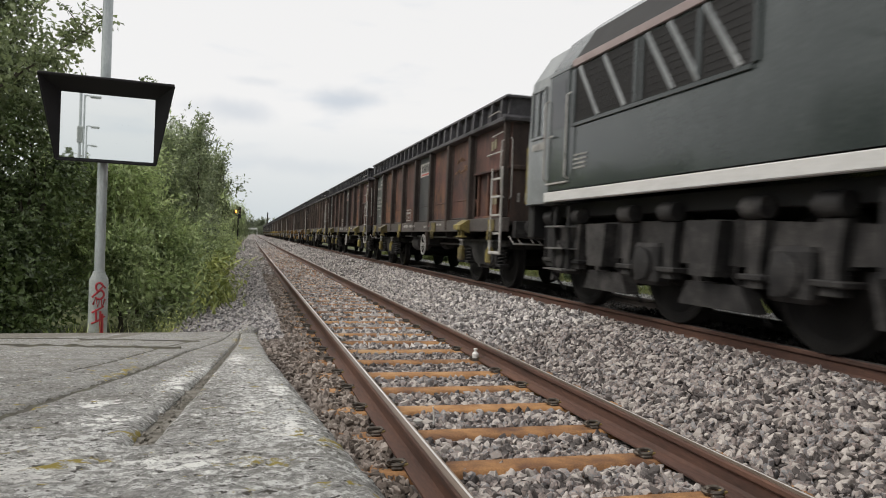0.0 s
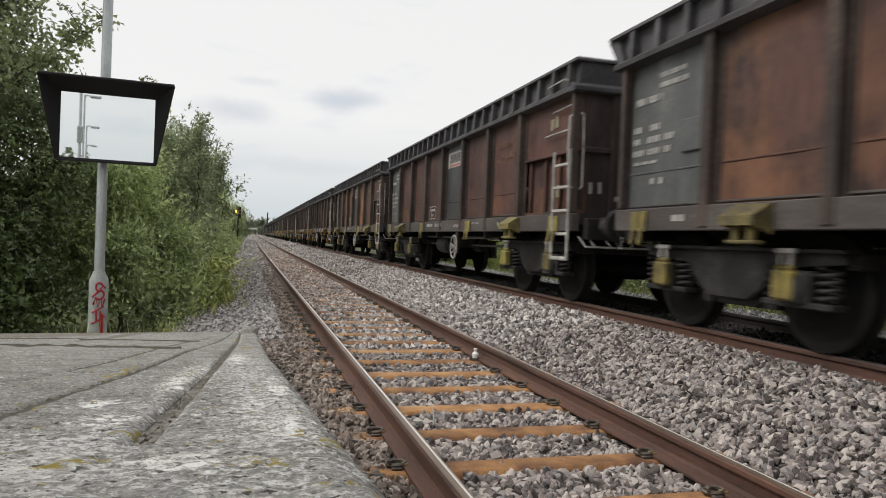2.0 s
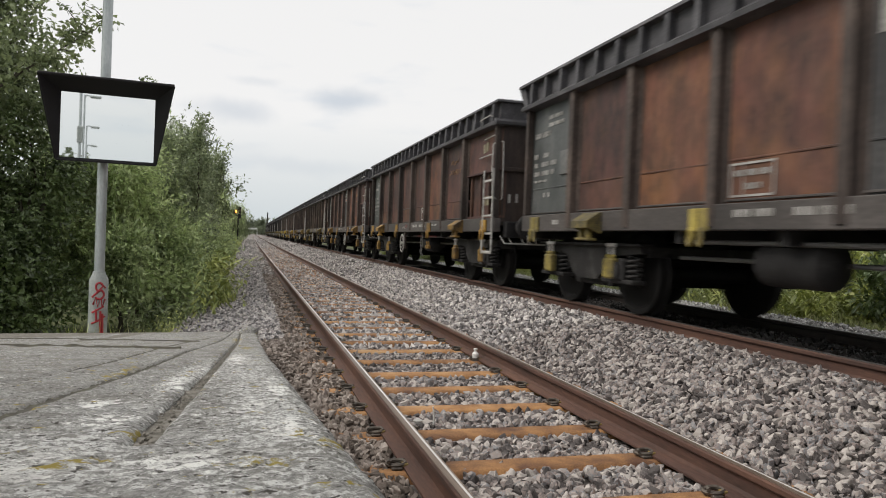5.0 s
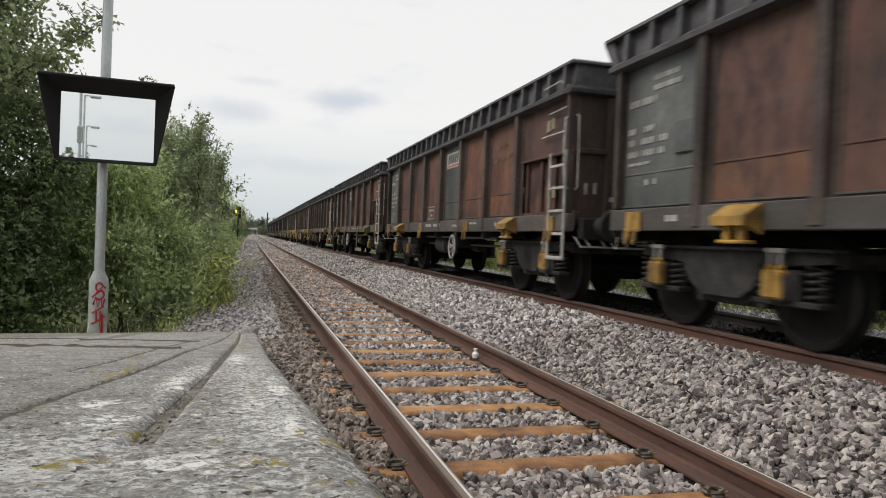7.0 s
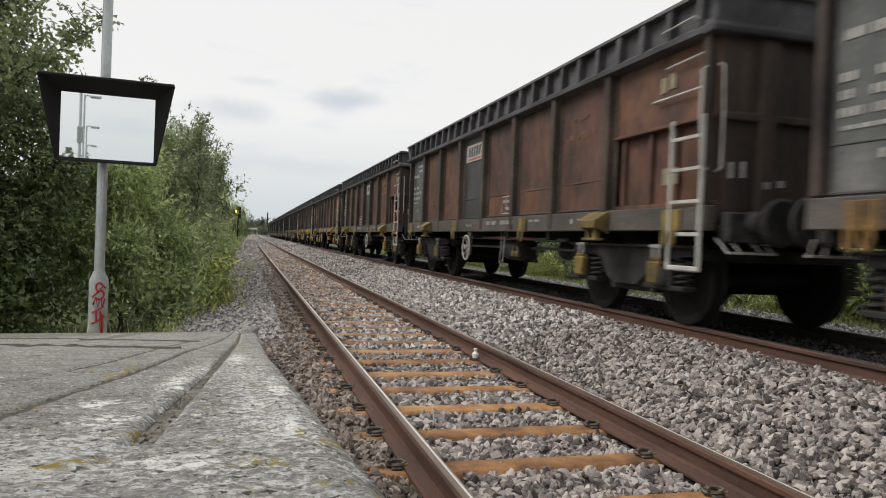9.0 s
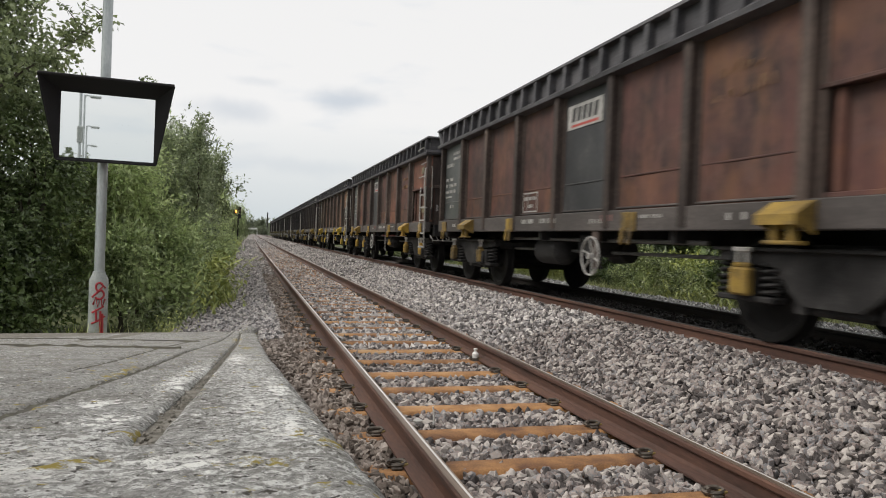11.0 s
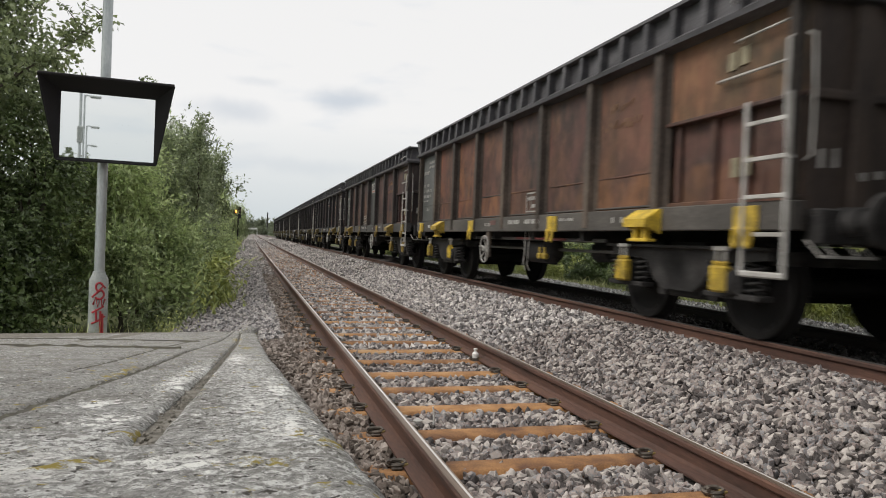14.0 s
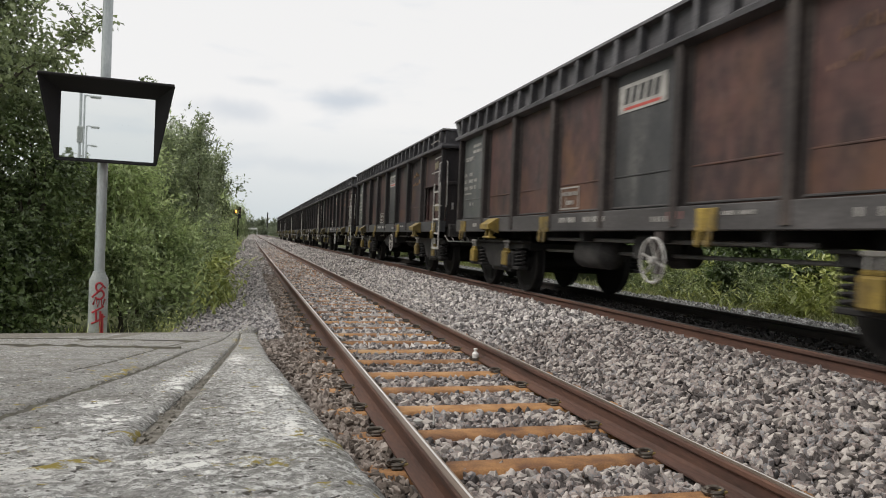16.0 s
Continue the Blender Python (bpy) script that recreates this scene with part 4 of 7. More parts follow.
def bogie(parent, s, name="bogie"):
    """A two-axle freight bogie: pressed frame with axleboxes, coil springs and yellow dampers."""
    sides = []
    for o in (-1, 1):
        frame_b = Build()
        x0, x1 = o * 0.93, o * 1.03
        out = [(-1.32, 0.66), (-1.32, 0.74), (-0.55, 0.76), (0.55, 0.76), (1.32, 0.74), (1.32, 0.66), (0.60, 0.61), (0.42, 0.42), (0.26, 0.33), (-0.26, 0.33), (-0.42, 0.42), (-0.60, 0.61)]
        frame_b.prism([(-s + a, z) for a, z in out], "x", x0, x1)
        frame_b.box(x0 - o * 0.02, x1 + o * 0.06, -s - 1.36, -s + 1.36, 0.735, 0.765, 0.006)
        sides.append(frame_b)
    root = part(name, shared(("bogie_frame", s), lambda: sides[0].mesh("bogie_frame", UNDER)), UNDER, parent, "grimy black bogie frame")
    part("side_frame", shared(("side_frame", s), lambda: sides[1].mesh("side_frame", UNDER)), UNDER, root)
    part("bolster", shared(("bolster", s), lambda: Build().box(-0.95, 0.95, -s - 0.30, -s + 0.30, 0.26, 0.80, 0.03).mesh("bolster", UNDER)), UNDER, root)
    for e in (-1.29, 1.29):
        part("end_beam", shared(("end_beam", s, e), lambda: Build().box(-0.95, 0.95, -s + e - 0.05, -s + e + 0.05, 0.62, 0.74, 0.01).mesh("end_beam", UNDER)), UNDER, root)
    for e in (-0.42, 0.42):
        part("brake_beam", shared(("brake_beam", s, e), lambda: Build().prism([(-s + e - 0.06, 0.26), (-s + e + 0.06, 0.26), (-s + e + 0.09, 0.60), (-s + e - 0.09, 0.60)], "x", -0.92, 0.92).mesh("brake_beam", UNDER)), UNDER, root)
    for o in (-1, 1):
        for a in (-0.9, 0.9):
            box_b = Build()
            box_b.box(o * 0.94, o * 1.12, -s + a - 0.15, -s + a + 0.15, 0.34, 0.60, 0.03)
            box_b.turned([(0.0, 0.12), (o * 0.03, 0.12), (o * 0.045, 0.09)], (o * 1.12, -s + a, 0.46), "x", 14)
            box_b.box(o * 0.93, o * 1.10, -s + a - 0.36, -s + a + 0.36, 0.32, 0.37, 0.01)
            part("axlebox", shared(("axlebox", s, o, a), lambda: box_b.mesh("axlebox", UNDER)), UNDER, root)
            for d in (-0.27, 0.27):
                sp = Build()
                turns, y, x = 4.5, -s + a + d, o * 1.02
                sp.tube([(x + 0.075 * math.cos(2 * math.pi * k / 10), y + 0.075 * math.sin(2 * math.pi * k / 10), 0.38 + 0.25 * k / (turns * 10)) for k in range(int(turns * 10) + 1)], 0.016, 6)
                part("coil_spring", shared(("spring", s, o, a, d), lambda: sp.mesh("coil_spring", UNDER)), UNDER, root)
        for a in (-0.85, 0.85):
            y = -s - a
            dm = Build()
            dm.box(o * 1.10, o * 1.20, y - 0.105, y - 0.005, 0.37, 0.60, 0.02)
            dm.box(o * 1.10, o * 1.20, y + 0.005, y + 0.105, 0.37, 0.60, 0.02)
            dm.box(o * 1.12, o * 1.18, y - 0.085, y - 0.025, 0.59, 0.64, 0.015)
            dm.box(o * 1.12, o * 1.18, y + 0.025, y + 0.085, 0.59, 0.64, 0.015)
            part("damper", shared(("damper", s, o, a), lambda: dm.mesh("damper", YELLOW)), YELLOW, root, "yellow-painted damper")
            lk = Build()
            for e in (-0.055, 0.055):
                lk.box(o * 1.135, o * 1.165, y + e - 0.012, y + e + 0.012, 0.63, 0.74, 0.004)
                lk.box(o * 1.125, o * 1.175, y + e - 0.04, y + e + 0.04, 0.725, 0.765, 0.008)
            part("damper_link", shared(("link", s, o, a), lambda: lk.mesh("damper_link", WHITE)), WHITE, root, "pale grey link above the damper")
    return root


def ring(parent, name, s, z, r, thick, mat, x, label="", spokes=6):
    """A handwheel: rim, hub and spokes."""
    rim = Build().tube([(x, -s + r * math.cos(2 * math.pi * k / 28), z + r * math.sin(2 * math.pi * k / 28)) for k in range(28)], thick, 8, True)
    root = part(name, rim, mat, parent, label)
    part("hub", Build().turned([(-0.03, 0.035), (0.06, 0.035)], (x, -s, z), "x", 12), mat, root)
    for k in range(spokes):
        a = 2 * math.pi * k / spokes + 0.3
        part("spoke", Build().tube([(x + 0.03, -s + 0.03 * math.cos(a), z + 0.03 * math.sin(a)), (x, -s + r * math.cos(a), z + r * math.sin(a))], thick * 0.8, 6), mat, root)
    return root


def wagon(kind, logo):
    """One bogie box wagon. kind A and B differ in where panel, wheel and data box sit."""
    root = new("box_wagon")
    tagged(root, "rust-stained maroon bogie box wagon with grey top rail", "wagon", group="wagons of the freight train")
    X = -HALF
    XS = X + INSET
    panel_bay = 4 if kind == "A" else 3
    wheel_s = 7.18 if kind == "A" else 5.27
    box_s = 4.69 if kind == "A" else 6.80
    edges = [BODY_REAR] + list(RIB_AT) + [BODY_END]
    # side sheets, bay by bay
    for i in range(8):
        a, c = edges[i], edges[i + 1]
        if i < 7:
            mat = PANEL if i == 0 else PANEL_DARK if i == panel_bay else MAROON
            b = sheet(a + 0.003, c - 0.003, 1.10, 2.66, XS, i)
            part("side_panel", b, mat, root, "dark grey repainted panel" if mat is not MAROON else "")
        else:
            part("side_panel", sbox(a + 0.003, c, 1.90, 2.66, XS, XS + 0.03, 0.006), MAROON, root)
            rec = Build()
            sbox(a + 0.003, c, 1.12, 1.90, XS + 0.07, XS + 0.10, 0.0, rec)
            sbox(a + 0.003, c, 1.88, 1.915, XS - 0.035, XS + 0.09, 0.006, rec)
            sbox(a + 0.003, c, 1.12, 1.16, XS, XS + 0.09, 0.006, rec)
            part("recess", rec, MAROON, root, "set-back lower corner behind the ladder")
            for q in (10.60, 11.14, 11.60, 12.20):
                part("stiffener", sbox(q, q + 0.07, 1.16, 1.88, XS + 0.02, XS + 0.07, 0.008), MAROON, root)
    other = sbox(BODY_REAR, BODY_END, 1.12, 2.60, -X - 0.03, -X, 0.0)
    part("far_side_sheet", other, MAROON, root)
    # ends and floor
    for s0, s1 in ((BODY_REAR, BODY_REAR + 0.03), (BODY_END - 0.03, BODY_END)):
        wall = part("end_wall", sbox(s0, s1, 1.0, 2.66, XS + 0.03, HALF - 0.03), END_PAINT, root)
        out = (s0 - 0.05, s0) if s0 < 5 else (s1, s1 + 0.05)
        if s0 > 5:
            for q, z0, z1, w in ((-1.06, 1.36, 1.50, 0.042), (-0.93, 1.37, 1.51, 0.042)):
                part("mark_plate", sbox(s1, s1 + 0.006, z0, z1, q, q + w), WHITE, wall, "small white plate")
            for q, z0 in ((-0.72, 1.28), (-0.57, 1.30)):
                part("mark_plate", sbox(s1 + 0.05, s1 + 0.056, z0, z0 + 0.06, q, q + 0.06), WHITE, wall, "small square white plate")
            part("end_grab_rail", Build().tube([(-1.20, -s1, 2.34), (-1.20, -s1 - 0.07, 2.31), (-1.20, -s1 - 0.09, 1.9), (-1.19, -s1 - 0.07, 1.44), (-1.19, -s1, 1.41)], 0.009, 6), WHITE, wall, "pale bowed handrail")
        for q in (-0.69, 0.0, 0.69):
            part("end_post", sbox(*out, 1.0, 2.58, q - 0.09, q + 0.09, 0.01), END_PAINT, wall)
        part("end_waist", sbox(out[0] + 0.005, out[1] - 0.005, 1.86, 1.93, XS + 0.03, HALF - 0.03, 0.01), END_PAINT, wall)
    fl = sbox(BODY_REAR, BODY_END, 1.0, 1.06, -HALF + 0.05, HALF - 0.05)
    part("floor_plate", fl, UNDER, root)
    part("load", load_heap(), STONE, root, "grey crushed stone load below the top edge")
    # posts
    for s in RIB_AT:
        part("rib", rib_build(s, XS), RIBS, root)
        part("rib", shared(("far_rib", s), lambda: rib_build(s, HALF).mesh("rib", RIBS)), RIBS, root)
    for s in (BODY_REAR + 0.045, BODY_END - 0.045):
        part("corner_post", sbox(s - 0.04, s + 0.04, 1.12, 2.60, X - 0.028, XS, 0.012), RIBS, root)
    # top rail: lower lip, recessed web, upper plate, little brackets
    for o in (-1, 1):
        lip = Build()
        lip.prism([(o * (HALF - 0.10), 2.58), (o * (HALF + 0.075), 2.60), (o * (HALF + 0.085), 2.645), (o * (HALF + 0.0), 2.70), (o * (HALF - 0.05), 2.70)], "y", -BODY_END - 0.05, -BODY_REAR + 0.10)
        part("top_lip", lip, TOPGREY, root, "dusty grey lip under the top rail")
        web = sbox(BODY_REAR - 0.06, BODY_END, 2.69, 2.95, o * (HALF - 0.06), o * (HALF - 0.03))
        part("top_web", web, TOPGREY, root)
        cap = Build()
        cap.prism([(o * (HALF - 0.09), 2.945), (o * (HALF + 0.065), 2.95), (o * (HALF + 0.06), 2.985), (o * (HALF - 0.09), 2.99)], "y", -BODY_END - 0.08, -BODY_REAR + 0.26)
        part("top_plate", cap, TOPGREY, root, "thin dark plate along the top edge")
        g = shared(("bracket", o), lambda: Build().prism([(o * (HALF - 0.05), 2.66), (o * (HALF + 0.068), 2.66), (o * (HALF + 0.055), 2.95), (o * (HALF - 0.05), 2.95)], "y", -0.035, 0.035).mesh("bracket", TOPGREY))
        k = 0.36
        while k < BODY_END:
            ob = part("bracket", g, TOPGREY, root)
            ob.location = (0, -k, 0)
            k += 0.492
    part("end_rail", Build().prism([(y + 0.30, z) for y, z in ((-0.14, 2.985), (-0.10, 2.95), (-0.38, 2.60), (-0.44, 2.60), (-0.44, 2.70), (-0.30, 2.95), (-0.30, 2.99))], "x", -HALF - 0.02, HALF + 0.02), TOPGREY, root)
    E = -BODY_END
    part("end_lip", Build().prism([(E + 0.02, 2.58), (E - 0.10, 2.60), (E - 0.11, 2.645), (E - 0.02, 2.70), (E + 0.03, 2.70)], "x", -HALF - 0.07, HALF + 0.07), TOPGREY, root)
    part("end_web", Build().prism([(E - 0.01, 2.69), (E - 0.05, 2.95), (E + 0.02, 2.95), (E + 0.02, 2.69)], "x", -HALF + 0.03, HALF - 0.03), TOPGREY, root)
    part("end_plate", Build().prism([(E + 0.05, 2.947), (E - 0.12, 2.952), (E - 0.115, 2.987), (E + 0.05, 2.992)], "x", -HALF - 0.05, HALF + 0.05), TOPGREY, root)
    # sill
    for o in (-1, 1):
        b = sbox(BODY_REAR - 0.03, BODY_END + 0.02, 0.895, 1.115, o * (HALF - 0.10), o * (HALF + 0.022), 0.008)
        part("sill", b, SILLGREY, root, "dusty brown-grey sill")
    for i in range(7):
        a, c = edges[i] + (0.13 if i else 0.02), edges[i + 1] - 0.13
        part("weld_seam", Build().tube([(XS + 0.004, -a, 1.48), (XS + 0.010, -(a + c) / 2, 1.48), (XS + 0.004, -c, 1.48)], 0.011, 6), PANEL if i == 0 else PANEL_DARK if i == panel_bay else MAROON, root)
    part("seam", sbox(BODY_REAR + 0.02, RIB_AT[-1], 1.135, 1.155, XS - 0.018, XS - 0.001, 0.004), SILLGREY, root)
    # headstocks, buffers, hooks
    for s, o in ((BODY_REAR - 0.02, -1), (BODY_END + 0.04, 1)):
        part("headstock", sbox(s - 0.08, s + 0.08, 0.80, 1.06, -HALF + 0.16, HALF - 0.16, 0.012), GEAR, root)
        for q in (-0.86, 0.86):
            bf = Build().turned([(0.0, 0.11), (0.22, 0.10), (0.22, 0.075), (0.40, 0.075), (0.40, 0.20), (0.43, 0.205), (0.45, 0.18)], (0, 0, 0), "y", 20)
            bf.v = [(x + q, -(s) - o * y, z + 0.97) for x, y, z in bf.v]
            part("buffer", bf, UNDER, root)
        part("drawhook", Build().tube([(0, -s, 0.95), (0, -s - o * 0.25, 0.95), (0, -s - o * 0.36, 0.98), (0, -s - o * 0.33, 1.04)], 0.035, 8), UNDER, root)
        part("brake_hose", Build().tube([(0.35, -s - o * 0.05, 0.88), (0.36, -s - o * 0.18, 0.84), (0.33, -s - o * 0.25, 0.62), (0.2, -s - o * 0.3, 0.52)], 0.022, 8), BLACK, root)
        st = Build().box(-1.16, -0.66, -s - o * 0.13 - 0.012, -s - o * 0.13 + 0.012, 0.70, 0.722)
        for q in (-1.15, -1.02, -0.80, -0.68):
            st.tube([(q - 0.05, -s - o * 0.02, 0.83), (q, -s - o * 0.12, 0.712)], 0.008, 5)
        part("step_iron", st, WHITE, root, "white-painted shunter's step")
    # centre sill and pipes
    us = sbox(BODY_REAR, BODY_END, 0.80, 1.0, -0.22, 0.22, 0.01)
    part("underframe", us, UNDER, root)
    for k in (3.9, 5.3, 7.0, 8.6):
        part("cross_member", sbox(k, k + 0.1, 0.78, 0.99, -1.2, 1.2), UNDER, root)
    part("brake_pipe", Build().tube([(-1.05, -3.7, 0.80), (-1.05, -9.0, 0.79)], 0.022, 6), STEP, root, "pale worn brake pipe")
    part("brake_rod", Build().tube([(-0.8, -3.4, 0.64), (-0.8, -9.0, 0.66)], 0.02, 6), STEP, root, "pale worn brake rod")
    # tank, valve gear
    ts = 5.2 if kind == "A" else 6.75
    part("air_tank", Build().turned([(-0.42, 0.0), (-0.40, 0.12), (-0.34, 0.19), (0.34, 0.19), (0.40, 0.12), (0.42, 0.0)], (-0.88, -ts, 0.64), "y", 20), UNDER, root)
    part("brake_cylinder", Build().turned([(-0.25, 0.13), (0.12, 0.15), (0.14, 0.07), (0.3, 0.05)], (-0.55, -ts - 1.3, 0.66), "y", 16), UNDER, root)
    if kind == "B":
        part("red_pipe", Build().tube([(-1.16, -6.35, 0.80), (-1.16, -8.1, 0.795)], 0.018, 6), PIPE_RED, root, "faded red pipe")
        for q in (6.74, 6.89):
            part("drop_pipe", Build().tube([(-1.18, -q, 0.89), (-1.18, -q + 0.02, 0.60), (-1.18, -q + 0.05, 0.42), (-1.15, -q + 0.02, 0.34)], 0.008, 6), WHITE, root, "white drain pipe")
        for q in (7.30, 7.47):
            part("valve", Build().box(-1.2, -1.13, -q - 0.05, -q + 0.05, 0.52, 0.60, 0.015).tube([(-1.17, -q, 0.58), (-1.17, -q + 0.02, 0.68)], 0.02, 6), YELLOW, root, "yellow valve handle")
    else:
        part("long_box", sbox(6.4, 6.75, 0.60, 0.86, -1.1, -0.7, 0.02), UNDER, root)
    # handwheel and bracket
    ring(root, "handwheel", wheel_s, 0.61, 0.215, 0.0125, WHITE, X - 0.05, "white six-spoked brake handwheel")
    part("wheel_bracket", sbox(wheel_s - 0.07, wheel_s + 0.07, 0.48, 0.90, X + 0.0, X + 0.05, 0.008), RIBS, root)
    # yellow lifting eyes
    for s in (0.62, 4.42, 8.00, 11.83):
        for d in (-0.075, 0.075):
            eye = Build().box(X - 0.05, X - 0.024, -(s + d) - 0.066, -(s + d) + 0.066, 0.885, 1.085, 0.006)
            eye.tube([(X - 0.05 - 0.03 * math.sin(math.pi * k / 16), -(s + d) + 0.046 * math.cos(2 * math.pi * k / 16), 0.835 + 0.072 * math.sin(2 * math.pi * k / 16)) for k in range(16)], 0.018, 6, True)
            part("lifting_eye", eye, YELLOW, root, "yellow-painted lifting eye")
    # yellow jacking brackets over the bogies
    for s in (2.36, 10.38):
        jb = Build()
        jb.prism([(X - 0.02, 1.10), (X - 0.05, 1.10), (X - 0.21, 1.00), (X - 0.21, 0.925), (X - 0.19, 0.925), (X - 0.18, 0.98), (X - 0.02, 1.06)], "y", -s - 0.21, -s + 0.21)
        for d in (-0.19, 0.0, 0.19):
            jb.prism([(X - 0.02, 1.08), (X - 0.19, 0.99), (X - 0.19, 0.93), (X - 0.02, 0.86)], "y", -s + d - 0.012, -s + d + 0.012)
        for d in (-0.09, 0.09):
            jb.box(X - 0.15, X - 0.09, -s + d - 0.03, -s + d + 0.03, 0.80, 0.96, 0.008)
        jb.box(X - 0.17, X - 0.06, -s - 0.17, -s + 0.17, 0.785, 0.815, 0.008)
        part("jacking_bracket", jb, YELLOW, root, "yellow-painted jacking bracket")
    # painted writing
    T = XS - 0.002
    part("data_panel", bars([(0.30, 2.18, 0.07, run_of(1, 9)), (0.28, 1.90, 0.062, run_of(2, 2, 0.036, 0.034, 2) + [-0.08] + run_of(8, 3, 0.036, 0.03)), (0.28, 1.78, 0.062, run_of(3, 2, 0.036, 0.034, 2) + [-0.06] + run_of(9, 7, 0.034, 0.028)), (0.28, 1.66, 0.062, run_of(4, 10, 0.032, 0.028)), (0.30, 1.57, 0.03, run_of(5, 12, 0.018, 0.012)), (0.75, 2.30, 0.05, run_of(6, 10, 0.03, 0.012)), (0.75, 2.40, 0.05, run_of(7, 10, 0.03, 0.012)), (0.64, 1.36, 0.06, [0.05, -0.11, 0.05])], T), WHITE, root, "small white painted writing")
    part("hatch", sbox(1.18, 1.50, 1.62, 1.93, XS - 0.025, XS, 0.01), PANEL, root, "small dark hatch")
    frame_b = Build()
    for a, c, z0, z1 in ((0, 0.54, 1.432, 1.45), (0, 0.54, 1.17, 1.188), (0, 0.018, 1.17, 1.45), (0.522, 0.54, 1.17, 1.45), (0.16, 0.172, 1.18, 1.44)):
        sbox(box_s + a, box_s + c, z0, z1, T - 0.004, T, 0, frame_b)
    bars([(box_s + 0.06, 1.34, 0.05, run_of(11, 3, 0.022, 0.012)), (box_s + 0.2, 1.34, 0.05, run_of(12, 8, 0.022, 0.012)), (box_s + 0.2, 1.23, 0.05, run_of(13, 5, 0.022, 0.012))], T, frame_b)
    part("data_box", frame_b, WHITE, root, "white outlined data box")
    part("sill_writing", bars([(4.88 if kind == "A" else 6.31, 1.0, 0.06, run_of(21, 8, 0.034, 0.02)), (5.57 if kind == "A" else 7.0, 1.0, 0.06, run_of(22, 9, 0.034, 0.018)), (8.2, 1.02, 0.035, run_of(25, 8, 0.026, 0.02)), (1.2, 0.98, 0.06, [0.08, -0.03, 0.08]), (9.6, 0.98, 0.06, run_of(23, 2, 0.03, 0.16)), (wheel_s - 0.1, 0.98, 0.05, run_of(24, 4, 0.03, 0.05))], X - 0.024), WHITE, root, "small white painted numbers as bars")
    part("red_mark", bars([(wheel_s + 0.18, 1.0, 0.07, [0.05, -0.03, 0.03, -0.02, 0.05, -0.04, 0.04])], X - 0.024), FADED_RED, root, "faded red painted mark")
    if logo:
        s0 = edges[panel_bay] + 0.17
        part("sign_plate", sbox(s0, s0 + 0.95, 2.16, 2.46, T - 0.004, T, 0), WHITE, root, "white sign with slanted black marks and red stripe")
        for k in range(5):
            q = s0 + 0.16 + k * 0.15
            lg = Build().add([(T - 0.007, -q + d, z) for d, z in ((0.05, 2.25), (-0.045, 2.25), (-0.085, 2.42), (0.01, 2.42))] + [(T - 0.004, -q + d, z) for d, z in ((0.05, 2.25), (-0.045, 2.25), (-0.085, 2.42), (0.01, 2.42))], [(0, 1, 2, 3), (4, 5, 6, 7), (0, 1, 5, 4), (1, 2, 6, 5), (2, 3, 7, 6), (3, 0, 4, 7)])
            part("sign_mark", lg, LOGO_BLACK, root, "black slanted bar")
        part("sign_stripe", sbox(s0 + 0.12, s0 + 0.84, 2.185, 2.215, T - 0.007, T - 0.004), LOGO_RED, root, "red stripe")
    chalk = Build()
    rng = random.Random(31 if kind == "A" else 32)
    for row in range(2):
        q = 9.22 + 0.1 * row
        while q < 10.0 - 0.2 * row:
            h = rng.uniform(0.04, 0.10)
            z = 2.02 + 0.19 * row + rng.uniform(-0.02, 0.02)
            chalk.tube([(T - 0.001, -q, z), (T - 0.001, -q - rng.uniform(-0.04, 0.06), z + h)], 0.007, 4)
            q += rng.uniform(0.05, 0.11)
    tagged(part("chalk_marks", chalk, CHALK, root, "faded orange chalk scrawl"), kind="stuff")
    # ladder and handrails at the front corner
    ld = Build()
    for q in (11.80, 12.28):
        ld.box(X - 0.055, X - 0.025, -q - 0.019, -q + 0.019, 0.55, 1.90, 0.008)
    ld.box(X - 0.058, X - 0.022, -12.30, -11.78, 0.53, 0.58, 0.012)
    lad = part("ladder", ld, WHITE, root, "pale grey steel ladder")
    for z in (0.86, 1.15, 1.44, 1.72):
        part("rung", sbox(11.82, 12.26, z - 0.017, z + 0.017, X - 0.052, X - 0.02, 0.005), WHITE, lad)
    part("grab_rail", Build().tube([(XS, -11.32, 2.15), (XS - 0.06, -11.34, 2.15), (XS - 0.06, -12.20, 2.16), (XS, -12.22, 2.16)], 0.012, 6), WHITE, root, "white grab rail")
    part("grab_rail", Build().tube([(X, -12.26, 2.32), (X - 0.06, -12.27, 2.29), (X - 0.07, -12.27, 1.90), (X - 0.05, -12.29, 1.45), (X, -12.29, 1.42)], 0.014, 6), WHITE, root, "white bowed handrail at the corner")
    part("grab_rail", Build().tube([(XS, -11.55, 2.44), (XS - 0.06, -11.57, 2.44), (XS - 0.06, -12.15, 2.46), (XS, -12.17, 2.46)], 0.010, 6), WHITE, root, "white grab rail")
    part("top_grab_rail", Build().tube([(X - 0.06, -11.62, 2.72), (X - 0.10, -11.64, 2.74), (X - 0.10, -12.15, 2.76), (X - 0.06, -12.17, 2.74)], 0.010, 6), WHITE, root, "white grab rail below the top plate")
    for q, z, h in ((11.46, 1.34, 0.16), (11.61, 1.34, 0.16), (11.40, 2.23, 0.15), (11.55, 2.25, 0.15)):
        depth = XS if z > 2 else XS + 0.02
        part("tare_plate", sbox(q, q + 0.10, z, z + h, depth - 0.014, depth - 0.002), TAREPLATE, root, "pale worn plate")
    for s in BOGIES:
        bogie(root, s)
    ws = shared("wheelset", lambda: wheelset_build().mesh("wheelset", WHEEL))
